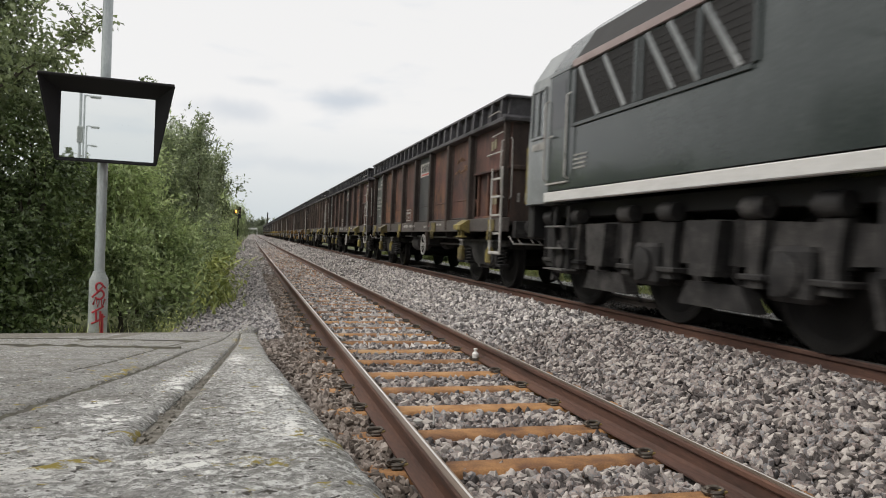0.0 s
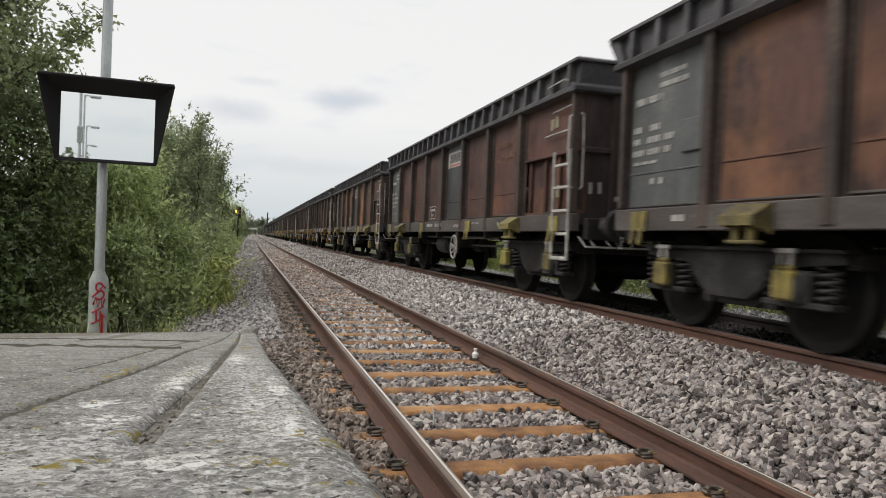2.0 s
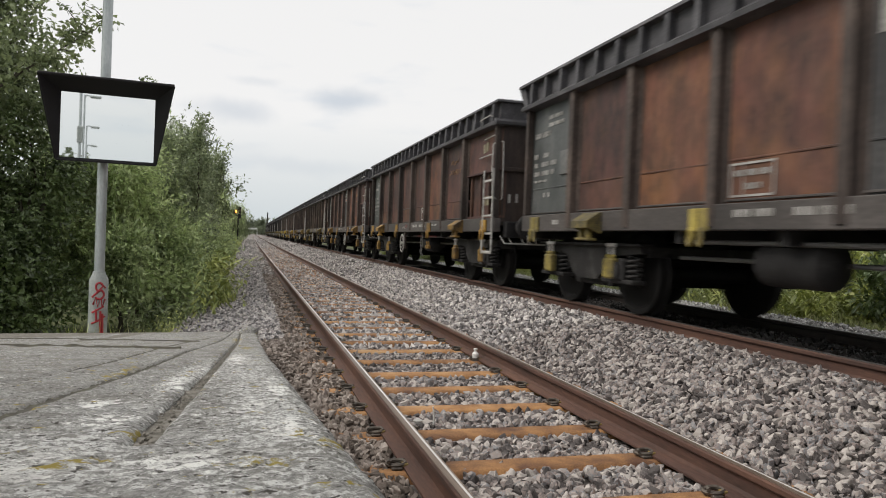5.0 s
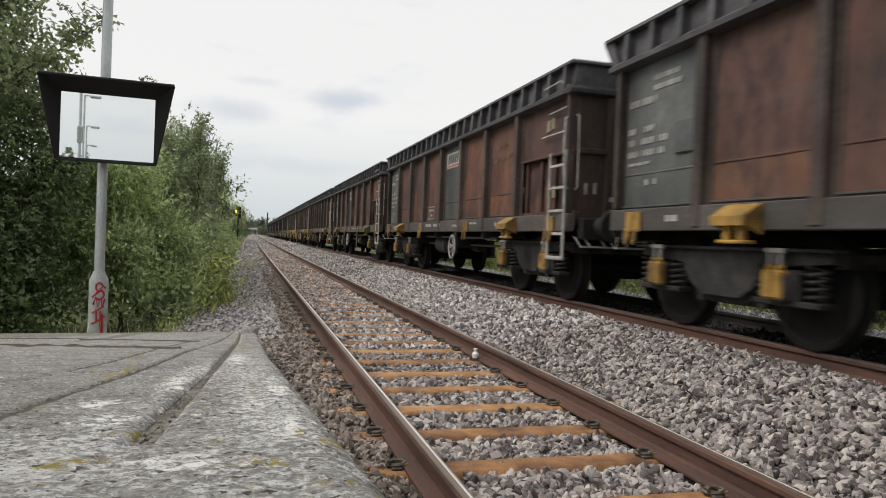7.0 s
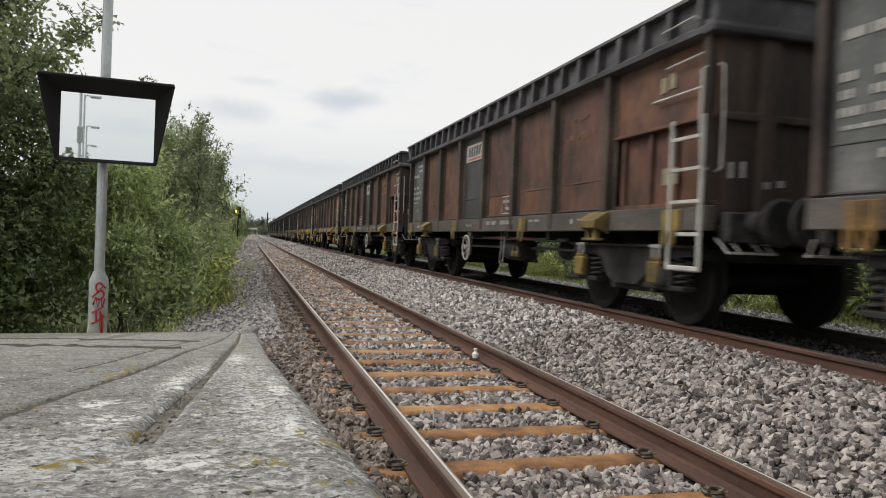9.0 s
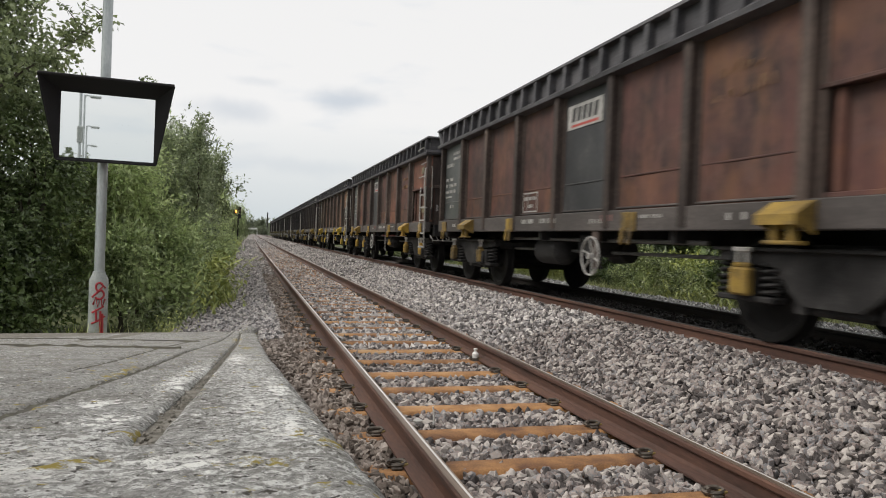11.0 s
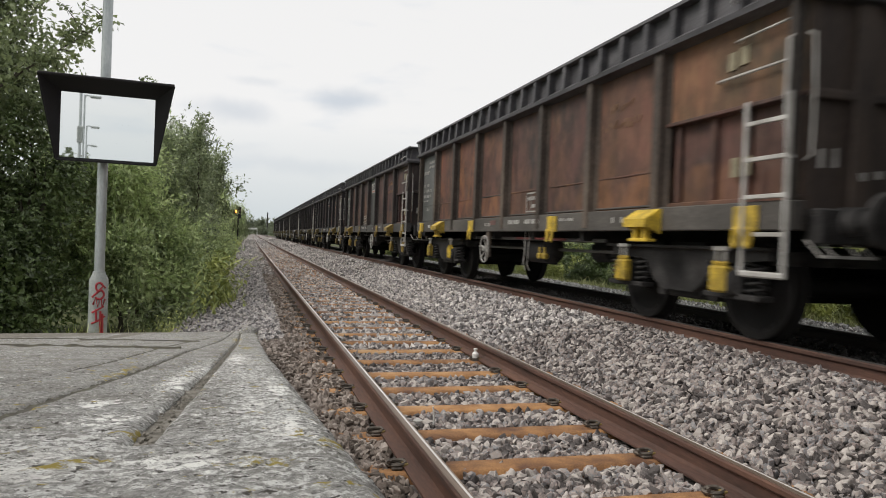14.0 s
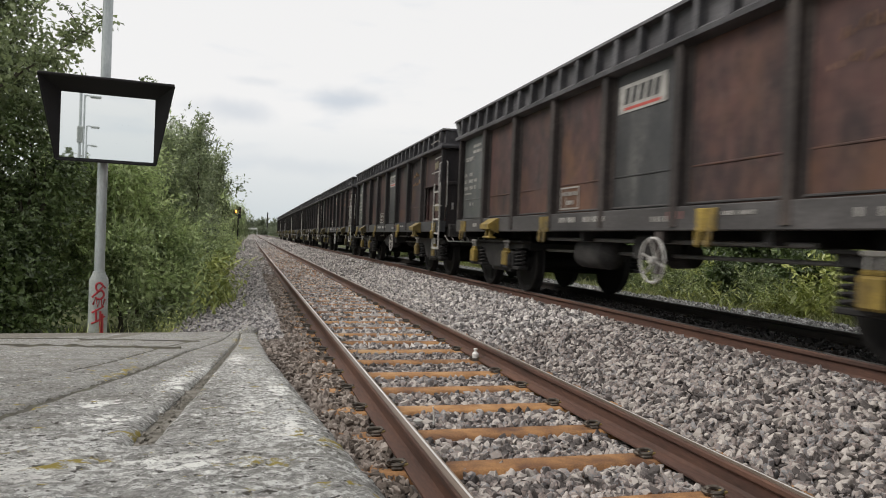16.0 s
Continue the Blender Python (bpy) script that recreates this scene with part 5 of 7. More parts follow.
    for s in AXLES:
        w = part("wheelset", ws, WHEEL, root)
        w.location = (0, -s, WHEEL_R)
    stretch_up(root, TALL)
    return root


STRETCHED = set()


def stretch_up(root, k):
    """Raises all heights of a thing by one factor; wheels keep round."""
    for ob in root.children_recursive:
        if ob.data.name not in STRETCHED:
            STRETCHED.add(ob.data.name)
            ob.data.transform(Matrix.Diagonal((1, k if ob.data.name.startswith("wheelset") else 1, k, 1)))
        ob.location.z *= k
        if ob.parent is root and not ob.data.name.startswith("wheelset"):
            ob.location.z += BODY_LIFT


def sheet(s0, s1, z0, z1, x, seed):
    """A side sheet of a bay, a little dished and dented between its posts."""
    n, m = 12, 10
    b = Build()
    for side in (0.0, 0.03):
        for j in range(m + 1):
            for i in range(n + 1):
                u, v = i / n, j / m
                s, z = s0 + (s1 - s0) * u, z0 + (z1 - z0) * v
                hollow = 0.010 * math.sin(math.pi * u) * math.sin(math.pi * v)
                dent = 0.012 * noise.noise(Vector((s * 1.6, z * 1.9, seed * 3.7))) * min(1.0, 6 * u * (1 - u))
                b.v.append((x + side + hollow + dent, -s, z))
    o, w = (n + 1) * (m + 1), n + 1
    for j in range(m):
        for i in range(n):
            q = j * w + i
            b.f += [(q, q + 1, q + 1 + w, q + w), (o + q, o + q + w, o + q + 1 + w, o + q + 1)]
    edge = list(range(w)) + [j * w + n for j in range(1, m + 1)] + [m * w + i for i in range(n - 1, -1, -1)] + [j * w for j in range(m - 1, 0, -1)]
    b.f += [(edge[k], edge[(k + 1) % len(edge)], o + edge[(k + 1) % len(edge)], o + edge[k]) for k in range(len(edge))]
    return b


def load_heap():
    def make():
        nx, ny = 10, 60
        rng = random.Random(5)
        vs, fs = [], []
        for j in range(ny + 1):
            for i in range(nx + 1):
                x, s = -HALF + 0.16 + (2 * HALF - 0.3) * i / nx, 0.20 + (BODY_END - 0.28) * j / ny
                vs.append((x, -s, 2.0 + 0.25 * math.sin(s * 1.4) * math.cos(x) + 0.05 * rng.random()))
        n = nx + 1
        fs = [(j * n + i, j * n + i + 1, (j + 1) * n + i + 1, (j + 1) * n + i) for j in range(ny) for i in range(nx)]
        return raw_mesh("load", vs, fs, STONE)
    return shared("load", make)


WAGON_COUNT = 17
KINDS = {4: ("B", False), 6: ("B", True), 8: ("B", True), 9: ("B", False), 13: ("B", True), 16: ("B", False)}
# body tint and the tone of the yellow fittings, wagon by wagon; far ones carry shade
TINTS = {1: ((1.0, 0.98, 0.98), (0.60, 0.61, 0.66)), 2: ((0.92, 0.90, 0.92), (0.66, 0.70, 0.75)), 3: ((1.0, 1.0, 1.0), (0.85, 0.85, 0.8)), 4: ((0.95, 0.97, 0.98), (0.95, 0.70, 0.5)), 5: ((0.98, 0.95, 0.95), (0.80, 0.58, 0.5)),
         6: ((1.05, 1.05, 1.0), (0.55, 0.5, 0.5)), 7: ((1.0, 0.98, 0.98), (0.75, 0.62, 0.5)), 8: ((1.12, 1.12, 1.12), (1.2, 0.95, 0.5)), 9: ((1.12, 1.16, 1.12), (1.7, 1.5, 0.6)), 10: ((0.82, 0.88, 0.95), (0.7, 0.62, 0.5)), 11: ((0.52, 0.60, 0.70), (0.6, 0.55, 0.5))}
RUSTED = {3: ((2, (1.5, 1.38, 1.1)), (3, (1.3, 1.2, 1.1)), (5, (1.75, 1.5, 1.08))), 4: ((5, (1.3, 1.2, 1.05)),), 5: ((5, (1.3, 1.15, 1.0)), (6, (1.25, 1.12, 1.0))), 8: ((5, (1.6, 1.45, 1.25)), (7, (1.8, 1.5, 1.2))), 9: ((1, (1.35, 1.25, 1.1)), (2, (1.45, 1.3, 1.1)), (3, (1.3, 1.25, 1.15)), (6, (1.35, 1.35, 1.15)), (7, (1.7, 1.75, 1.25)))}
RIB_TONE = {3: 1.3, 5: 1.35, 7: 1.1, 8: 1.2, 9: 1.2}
# rear wagons: grazing-view shade between the ribs put into their tint, darker and bluer
FAR_SHADE = ((0.42, 0.48, 0.56), (0.35, 0.35, 0.4))


def strip_sign(w):
    for ob in list(w.children):
        if ob.name.split(".")[0] in ("sign_plate", "sign_mark", "sign_stripe"):
            bpy.data.objects.remove(ob)


SMALL = ("data_panel", "sill_writing", "data_box", "red_mark")


def train_wagons():
    plain = {"A": wagon("A", True), "B": wagon("B", True)}
    used, out = set(), []
    for k in range(1, WAGON_COUNT + 1):
        kind, logo = KINDS.get(k, ("A", True))
        w = plain[kind] if kind not in used else copy_thing(plain[kind], Matrix())
        used.add(kind)
        out.append((w, logo, k))
    for w, logo, k in out:
        if not logo:
            strip_sign(w)
            tagged(w, "rust-stained maroon bogie box wagon without a sign panel")
        if not logo:
            for ob in w.children:
                if ob.name.split(".")[0] == "side_panel" and ob.data.materials[0] is PANEL_DARK and min(v.co.y for v in ob.data.vertices) < -2:
                    ob.data = shared(("plain_bay", KINDS[k][0]), lambda: ob.data.copy())
                    ob.data.materials[0] = MAROON
                    tagged(ob, "faded maroon side sheet")
        bays = [ob for ob in w.children if ob.name.split(".")[0] == "side_panel"]
        for ob in w.children_recursive:
            if ob.name.split(".")[0] in SMALL:
                tagged(ob, kind="stuff")
            yellow = ob.data.materials[0] is YELLOW
            tone = TINTS.get(k, FAR_SHADE)[1 if yellow else 0]
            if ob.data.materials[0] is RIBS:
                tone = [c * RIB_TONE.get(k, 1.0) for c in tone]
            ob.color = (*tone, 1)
        for bay, tone in RUSTED.get(k, ()):
            bays[bay].color = (*tone, 1)
    return [w for w, logo, k in out]


WAGONS = train_wagons()


# ---------------------------------------------------------------- diesel locomotive at the head
# local y = -s, s forward from its rear face
LOCO_LEN = 19.2


def loco():
    root = new("diesel_locomotive")
    tagged(root, "dark green-grey diesel locomotive with pale grey cab and white solebar band", "locomotive")
    X = -1.396
    body = Build()
    sec = [(-1.396, 1.40), (-1.396, 2.86), (-1.34, 2.95), (-1.12, 3.30), (-0.70, 3.62), (0.0, 3.72), (0.70, 3.62), (1.12, 3.30), (1.34, 2.95), (1.396, 2.86), (1.396, 1.40)]
    body.prism(sec, "y", -18.36, -0.84)
    part("body", body, LOCO_GREY, root)
    for s0, s1, f in ((0.0, 0.84, 1), (18.36, 19.2, -1)):
        cab = Build()
        a, c = (s0, s1) if f > 0 else (s1, s0)
        lo = [(-1.396, 1.25), (-1.396, 2.0), (-1.376, 2.90), (-1.14, 3.26), (-0.7, 3.52), (0, 3.60), (0.7, 3.52), (1.14, 3.26), (1.376, 2.90), (1.396, 2.0), (1.396, 1.25)]
        n = len(lo)
        for q, shrink in ((c, 1.0), (a + f * 0.22, 0.997), (a, 0.972)):
            for x, z in lo:
                slope = max(0.0, z - 1.9) * 0.07 * f if q == a else 0.0
                cab.v.append((x * shrink, -(q + slope), z if q != a else min(z, 3.34)))
        for i in range(2):
            cab.f += [(i * n + k, i * n + (k + 1) % n, (i + 1) * n + (k + 1) % n, (i + 1) * n + k) for k in range(n) if i or k not in (1, 8)]
        cab.f += [tuple(range(n))]
        # sides and end, cell by cell round their windows
        us, zs = (0.22, 0.24, 0.66, 0.84), (2.0, 2.14, 2.74, 2.90)
        for side in (-1, 1):
            for i in range(3):
                for j in range(3):
                    if (i, j) != (1, 1):
                        cab.add([(side * (1.396 - 0.022 * (z - 2.0)), -(a + f * u), z) for u, z in ((us[i], zs[j]), (us[i + 1], zs[j]), (us[i + 1], zs[j + 1]), (us[i], zs[j + 1]))], [(0, 1, 2, 3)])
        rows = ((1.25, 1.357), (2.22, 1.352), (2.88, 1.338), (3.34, 0.98))
        for (z0, w0), (z1, w1) in zip(rows, rows[1:]):
            for u0, u1 in ((-1.0, -0.78), (-0.78, -0.05), (-0.05, 0.05), (0.05, 0.78), (0.78, 1.0)):
                if z0 != 2.22 or abs(u0 + u1) in (0.0,) or abs(u0 + u1) > 1.5:
                    cab.add([(w * u, -(a + max(0.0, z - 1.9) * 0.07 * f), z) for w, u, z in ((w0, u0, z0), (w0, u1, z0), (w1, u1, z1), (w1, u0, z1))], [(0, 1, 2, 3)])
        part("cab", cab, CAB_GREY, root, "pale grey cab end")
        q = -1 if f < 0 else 1
        part("cab_side_window", sbox(*sorted((a + f * 0.24, a + f * 0.66)), 2.14, 2.74, X + 0.004, X + 0.012, 0.0), CLEAR, root, "clear cab side window").visible_shadow = False
        part("cab_side_window", sbox(*sorted((a + f * 0.24, a + f * 0.66)), 2.14, 2.74, -X - 0.012, -X - 0.004, 0.0), CLEAR, root, "clear cab side window").visible_shadow = False
        wf = Build()
        for u0, u1, z0, z1 in ((0.21, 0.24, 2.11, 2.77), (0.66, 0.69, 2.11, 2.77), (0.21, 0.69, 2.11, 2.14), (0.21, 0.69, 2.74, 2.77), (0.44, 0.46, 2.14, 2.74)):
            sbox(*sorted((a + f * u0, a + f * u1)), z0, z1, X - 0.018, X, 0.0, wf)
        part("window_frame", wf, CAB_GREY, root)
        door = part("cab_door", sbox(*sorted((a + f * 0.86, a + f * 1.42)), 1.50, 2.84, X - 0.014, X + 0.02, 0.006), LOCO_GREY, root, "dark grey cab door")
        part("door_window", sbox(*sorted((a + f * 0.94, a + f * 1.34)), 2.16, 2.74, X - 0.018, X - 0.013, 0.0), GLASS, door)
        part("door_frame", sbox(*sorted((a + f * 0.82, a + f * 1.46)), 2.84, 2.88, X - 0.02, X, 0.0), CAB_GREY, root)
        part("door_sill", sbox(*sorted((a + f * 0.82, a + f * 1.46)), 1.475, 1.495, X - 0.03, X, 0.0), WHITE, root)
        part("corner_strip", sbox(*sorted((a - f * 0.006, a + f * 0.03)), 1.27, 2.05, X + 0.03, X + 0.12, 0.0), YELLOW, root, "yellow edge of the cab end")
        part("door_handle", Build().tube([(X - 0.05, -(a + f * 0.92), 2.07), (X - 0.05, -(a + f * 1.06), 2.07)], 0.012, 6), WHITE, door)
        for u in (0.82, 1.47):
            part("door_handrail", Build().tube([(X - 0.01, -(a + f * u), 2.55), (X - 0.06, -(a + f * u), 2.52), (X - 0.06, -(a + f * u), 1.55), (X - 0.01, -(a + f * u), 1.52)], 0.013, 6), WHITE, root, "white handrail")
        part("windscreen", Build().prism([(-1.05, 2.22), (1.05, 2.22), (0.95, 2.88), (-0.95, 2.88)], "y", -(a + f * 0.06) - 0.004, -(a + f * 0.06) + 0.004), CLEAR, root, "clear windscreen").visible_shadow = False
        part("end_panel", Build().box(-1.2, 1.2, *sorted((-(a - f * 0.01), -(a + f * 0.08))), 1.30, 2.1, 0.03), YELLOW, root, "yellow warning panel")
    # pale solebar band
    part("solebar_band", sbox(0.74, 18.46, 1.26, 1.385, X - 0.012, X + 0.08, 0.01), BAND, root, "pale grey band along the solebar")
    part("solebar_band", sbox(0.74, 18.46, 1.26, 1.385, -X - 0.08, -X + 0.012, 0.01), BAND, root, "pale grey band along the solebar")
    # grille strip high on the side
    g0, g1, z0, z1 = 1.54, 4.80, 2.17, 2.80
    part("grille_backing", sbox(g0 + 0.06, g1, z0, z1, X - 0.006, X + 0.01), BLACK, root)
    lines = Build()
    k = g0 + 0.10
    while k < g1:
        lines.tube([(X - 0.012, -k, z0), (X - 0.012, -k, z1)], 0.003, 4)
        k += 0.07
    k = z0 + 0.05
    while k < z1:
        lines.tube([(X - 0.012, -g0 - 0.06, k), (X - 0.012, -g1, k)], 0.002, 4)
        k += 0.07
    part("grille_mesh", lines, UNDER, root, "wire mesh over the grille")
    fr = Build()
    sbox(g0, g1, z0 - 0.045, z0, X - 0.02, X, 0.004, fr)
    for q in (g0, 2.98, 4.05, g1):
        sbox(q, q + 0.07, z0, z1, X - 0.022, X, 0.004, fr)
    sbox(3.10, 3.15, z0, z1, X - 0.022, X, 0.004, fr)
    part("grille_frame", fr, LOCO_GREY, root)
    for q in (1.7, 2.3, 3.2, 3.6, 4.15):
        part("grille_brace", Build().tube([(X - 0.004, -q, z1), (X - 0.004, -q - 0.5, z0)], 0.03, 5), CAB_GREY, root)
    part("cantrail", sbox(1.52, 17.6, 2.83, 2.92, X - 0.03, X + 0.03, 0.006), CANT, root, "dusty pink cantrail strip")
    part("roof_louvre", Build().prism([(-1.405, 2.93), (-1.27, 3.12), (-1.16, 3.29), (-1.10, 3.27), (-1.30, 2.93)], "y", -17.2, -1.58), BLACK, root, "dark roof-side louvre")
    part("side_writing", bars([(1.62, 1.62 + 0.05 * j, 0.022, run_of(50 + j, 10, 0.02, 0.008)) for j in range(4)] + [(0.28, 1.96, 0.09, run_of(60, 5, 0.06, 0.03, 9))], X - 0.008), WHITE, root, "small white painted bars")["kind"] = "stuff"
    # running gear
    fr = sbox(0.3, 18.9, 1.08, 1.26, -1.1, 1.1, 0.01)
    sbox(8.0, 11.4, 0.42, 1.10, -1.28, 1.28, 0.06, fr)
    part("underframe", fr, BLACK, root)
    for s, f in ((0.05, -1), (19.15, 1)):
        part("buffer_beam", sbox(s - 0.1, s + 0.1, 0.80, 1.26, -1.3, 1.3, 0.02), BLACK, root)
        for q in (-0.86, 0.86):
            bf = Build().turned([(0.0, 0.13), (0.25, 0.12), (0.25, 0.08), (0.42, 0.08), (0.42, 0.24), (0.45, 0.24)], (0, 0, 0), "y", 20)
            bf.v = [(x + q, -s - f * y, z + 1.03) for x, y, z in bf.v]
            part("buffer", bf, UNDER, root)
    lw = Build()
    for o in (-1, 1):
        prof = [(-0.07, 0.12), (-0.065, 0.50), (-0.075, 0.57), (-0.06, 0.60), (-0.04, 0.572), (0.06, 0.565), (0.065, 0.50), (0.03, 0.46), (0.02, 0.2), (0.08, 0.16)]
        lw.turned([(o * a, r) for a, r in prof], (o * 0.755, 0, 0), "x", 28)
    lw.turned([(-0.98, 0.09), (0.98, 0.09)], (0, 0, 0), "x", 12)
    lw = lw.mesh("wheelset_large", WHEEL)
    for mid in (3.0, 16.2):
        bf = Build()
        for o in (-1, 1):
            out = [(-2.78, 0.66), (-2.78, 0.94), (-1.0, 1.0), (1.0, 1.0), (2.78, 0.94), (2.78, 0.66), (1.5, 0.60), (-1.5, 0.60)]
            bf.prism([(-mid + a, z) for a, z in out], "x", o * 1.0, o * 1.10)
        bg = part("bogie", bf, GEAR, root, "grimy black six-wheel bogie")
        part("bolster", Build().box(-1.0, 1.0, -mid - 0.3, -mid + 0.3, 0.6, 1.0, 0.02), UNDER, bg)
        for a in (-2.05, 0.0, 2.05):
            for o in (-1, 1):
                ab = Build()
                ab.box(o * 1.0, o * 1.22, -mid + a - 0.22, -mid + a + 0.22, 0.36, 0.78, 0.04)
                ab.turned([(0.0, 0.16), (o * 0.04, 0.16), (o * 0.06, 0.1)], (o * 1.22, -mid + a, 0.57), "x", 16)
                part("axlebox", ab, GEAR, bg)
                for d in (-0.40, 0.40):
                    sp = Build().tube([(o * 1.05 + 0.075 * math.cos(2 * math.pi * k / 10), -mid + a + d + 0.075 * math.sin(2 * math.pi * k / 10), 0.60 + 0.34 * k / 60) for k in range(61)], 0.02, 6)
                    part("coil_spring", sp, GEAR, bg)
                    y0 = -mid + a + d
                    part("pedestal", Build().prism([(y0 - 0.11, 0.98), (y0 + 0.11, 0.98), (y0 + 0.07, 0.62), (y0 + 0.10, 0.44), (y0 - 0.10, 0.44), (y0 - 0.07, 0.62)], "x", o * 1.10, o * 1.20), GEAR, bg)
                    part("spring_pan", Build().box(o * 1.0, o * 1.24, -mid + a + d - 0.15, -mid + a + d + 0.15, 0.50, 0.55, 0.01), GEAR, bg)
                    part("brake_cylinder", Build().turned([(-0.13, 0.09), (0.10, 0.10), (0.12, 0.05), (0.2, 0.04)], (o * 1.18, -mid + a + d, 1.08), "y", 14), GEAR, bg)
                    part("brake_hanger", Build().prism([(-mid + a + d * 1.5 - 0.05, 0.62), (-mid + a + d * 1.5 + 0.05, 0.62), (-mid + a + d * 1.75 + 0.04, 0.24), (-mid + a + d * 1.75 - 0.04, 0.24)], "x", o * 0.92, o * 1.02), GEAR, bg)
                if a < 2:
                    part("brake_beam", Build().prism([(-mid + a + 0.50, 0.22), (-mid + a + 1.55, 0.22), (-mid + a + 1.42, 0.44), (-mid + a + 0.64, 0.44)], "x", o * 0.94, o * 1.12), GEAR, bg)
                    part("sandbox", Build().prism([(-mid + a + 0.78, 0.98), (-mid + a + 1.27, 0.98), (-mid + a + 1.20, 0.50), (-mid + a + 0.85, 0.50)], "x", o * 1.05, o * 1.26), GEAR, bg)
                part("sand_pipe", Build().tube([(o * 1.16, -mid + a + 0.62, 1.0), (o * 1.16, -mid + a + 0.66, 0.5), (o * 0.85, -mid + a + 0.6, 0.12)], 0.018, 6), GEAR, bg)
            part("traction_motor", Build().box(-0.62, 0.62, -mid + a + 0.12, -mid + a + 0.95, 0.22, 0.90, 0.08), BLACK, bg)
            w = part("wheelset", lw, WHEEL, root)
            w.location = (0, -mid + a, 0.57)
    for s0 in (0.82, 17.85):
        for z in (0.94, 0.67, 0.41):
            part("step", Build().box(X - 0.0, X + 0.2, -s0 - 0.55, -s0, z, z + 0.02), STEP, root, "worn bare-edged step")
        part("step_hanger", Build().box(X + 0.1, X + 0.14, -s0 - 0.5, -s0 - 0.44, 0.41, 1.2).box(X + 0.1, X + 0.14, -s0 - 0.10, -s0 - 0.04, 0.41, 1.2), GEAR, root)
    for s0, s1, z0, z1 in ((5.9, 6.9, 0.55, 1.2), (7.0, 7.8, 0.5, 1.15), (11.6, 12.6, 0.5, 1.15), (12.7, 13.3, 0.6, 1.2)):
        part("equipment_box", sbox(s0, s1, z0, z1, -1.28, -0.7, 0.04), GEAR, root)
    stretch_up(root, TALL)
    return root


LOCO = loco()
LOCO_REAR = 9.635


# ---------------------------------------------------------------- leaves, shrubs, trees
def leaf_arrays(points, dirs, length, width, rng, faces=None):
    n = len(points)
    L = length * (0.6 + 0.8 * rng.random(n))[:, None]
    W = width * (0.6 + 0.8 * rng.random(n))[:, None]
    d = dirs / np.linalg.norm(dirs, axis=1, keepdims=True)
    r = rng.normal(size=(n, 3)) * 0.5 + np.array([0.0, 0.0, 0.8])   # blades turn up to the light
    if faces is not None:
        r = r + faces * 0.65
    w = np.cross(d, r)
    w /= np.linalg.norm(w, axis=1, keepdims=True) + 1e-9
    up = np.cross(w, d)
    v = np.stack([points - d * L / 2, points + w * W / 2 + up * W * 0.2 + d * L * 0.08, points + d * L / 2, points - w * W / 2 + up * W * 0.2 + d * L * 0.08], 1).reshape(-1, 3)
    f = np.arange(4 * n).reshape(-1, 4)
    return v, f


def crown_mesh(name, blobs, count, length, width, mat, seed, sprays=0, spray_len=0.6, droop=0.25):
    """A crown of single leaves: clumps of leaves round each blob, with loose twigs of leaves that break the outline."""
    rng = np.random.default_rng(seed)
    B = np.array([(*c, *r) for c, r in blobs], dtype=float)
    wts = (B[:, 3] * B[:, 4] + B[:, 4] * B[:, 5] + B[:, 3] * B[:, 5])
    twigs = max(40, count // 26)
    on = rng.choice(len(B), size=twigs, p=wts / wts.sum())
    way = rng.normal(size=(twigs, 3))
    way /= np.linalg.norm(way, axis=1, keepdims=True)
    lump = 0.18 * np.sin(way[:, 0] * 7 + on) * np.sin(way[:, 1] * 6 + 2 * on) + 0.14 * np.sin(way[:, 2] * 9 + on)
    heart = B[on, :3] + way * B[on, 3:] * ((0.5 + 0.58 * rng.random(twigs) ** 0.5) * (1 + lump))[:, None]
    reach = (0.10 + 0.09 * rng.random(twigs)) * B[on, 3:].mean(axis=1) + length * 0.6
    pick = rng.integers(twigs, size=count)
    along = rng.normal(size=count)
    pts = heart[pick] + (way[pick] * 0.9 + np.array([0, 0, 0.35])) * (along * reach[pick])[:, None] + rng.normal(size=(count, 3)) * (reach[pick] * 0.55)[:, None]
    u = way[pick] * 0.8 + rng.normal(size=(count, 3)) * 0.25
    dirs = way[pick] * 0.8 + rng.normal(size=(count, 3)) * 0.6 + np.array([0, 0, -droop])
    P, D, F = [pts], [dirs], [u]
    for k in range(sprays):
        i = rng.choice(len(B), p=wts / wts.sum())
        a = rng.normal(size=3)
        a[2] = abs(a[2]) * 0.9 + 0.1
        a /= np.linalg.norm(a)
        start = B[i, :3] + a * B[i, 3:] * 0.9
        way = a + np.array([0, 0, 0.5]) + rng.normal(size=3) * 0.3
        way /= np.linalg.norm(way)
        m = int(12 + 18 * rng.random())
        t = np.sort(rng.random(m))[:, None] * spray_len * (0.5 + rng.random())
        P.append(start + way * t + rng.normal(size=(m, 3)) * 0.035 * spray_len / 0.6)
        D.append(way + rng.normal(size=(m, 3)) * 0.7)
        F.append(np.repeat(a[None, :], m, 0))
    v, f = leaf_arrays(np.concatenate(P), np.concatenate(D), length, width, rng, np.concatenate(F))
    return raw_mesh(name, v, f, mat)


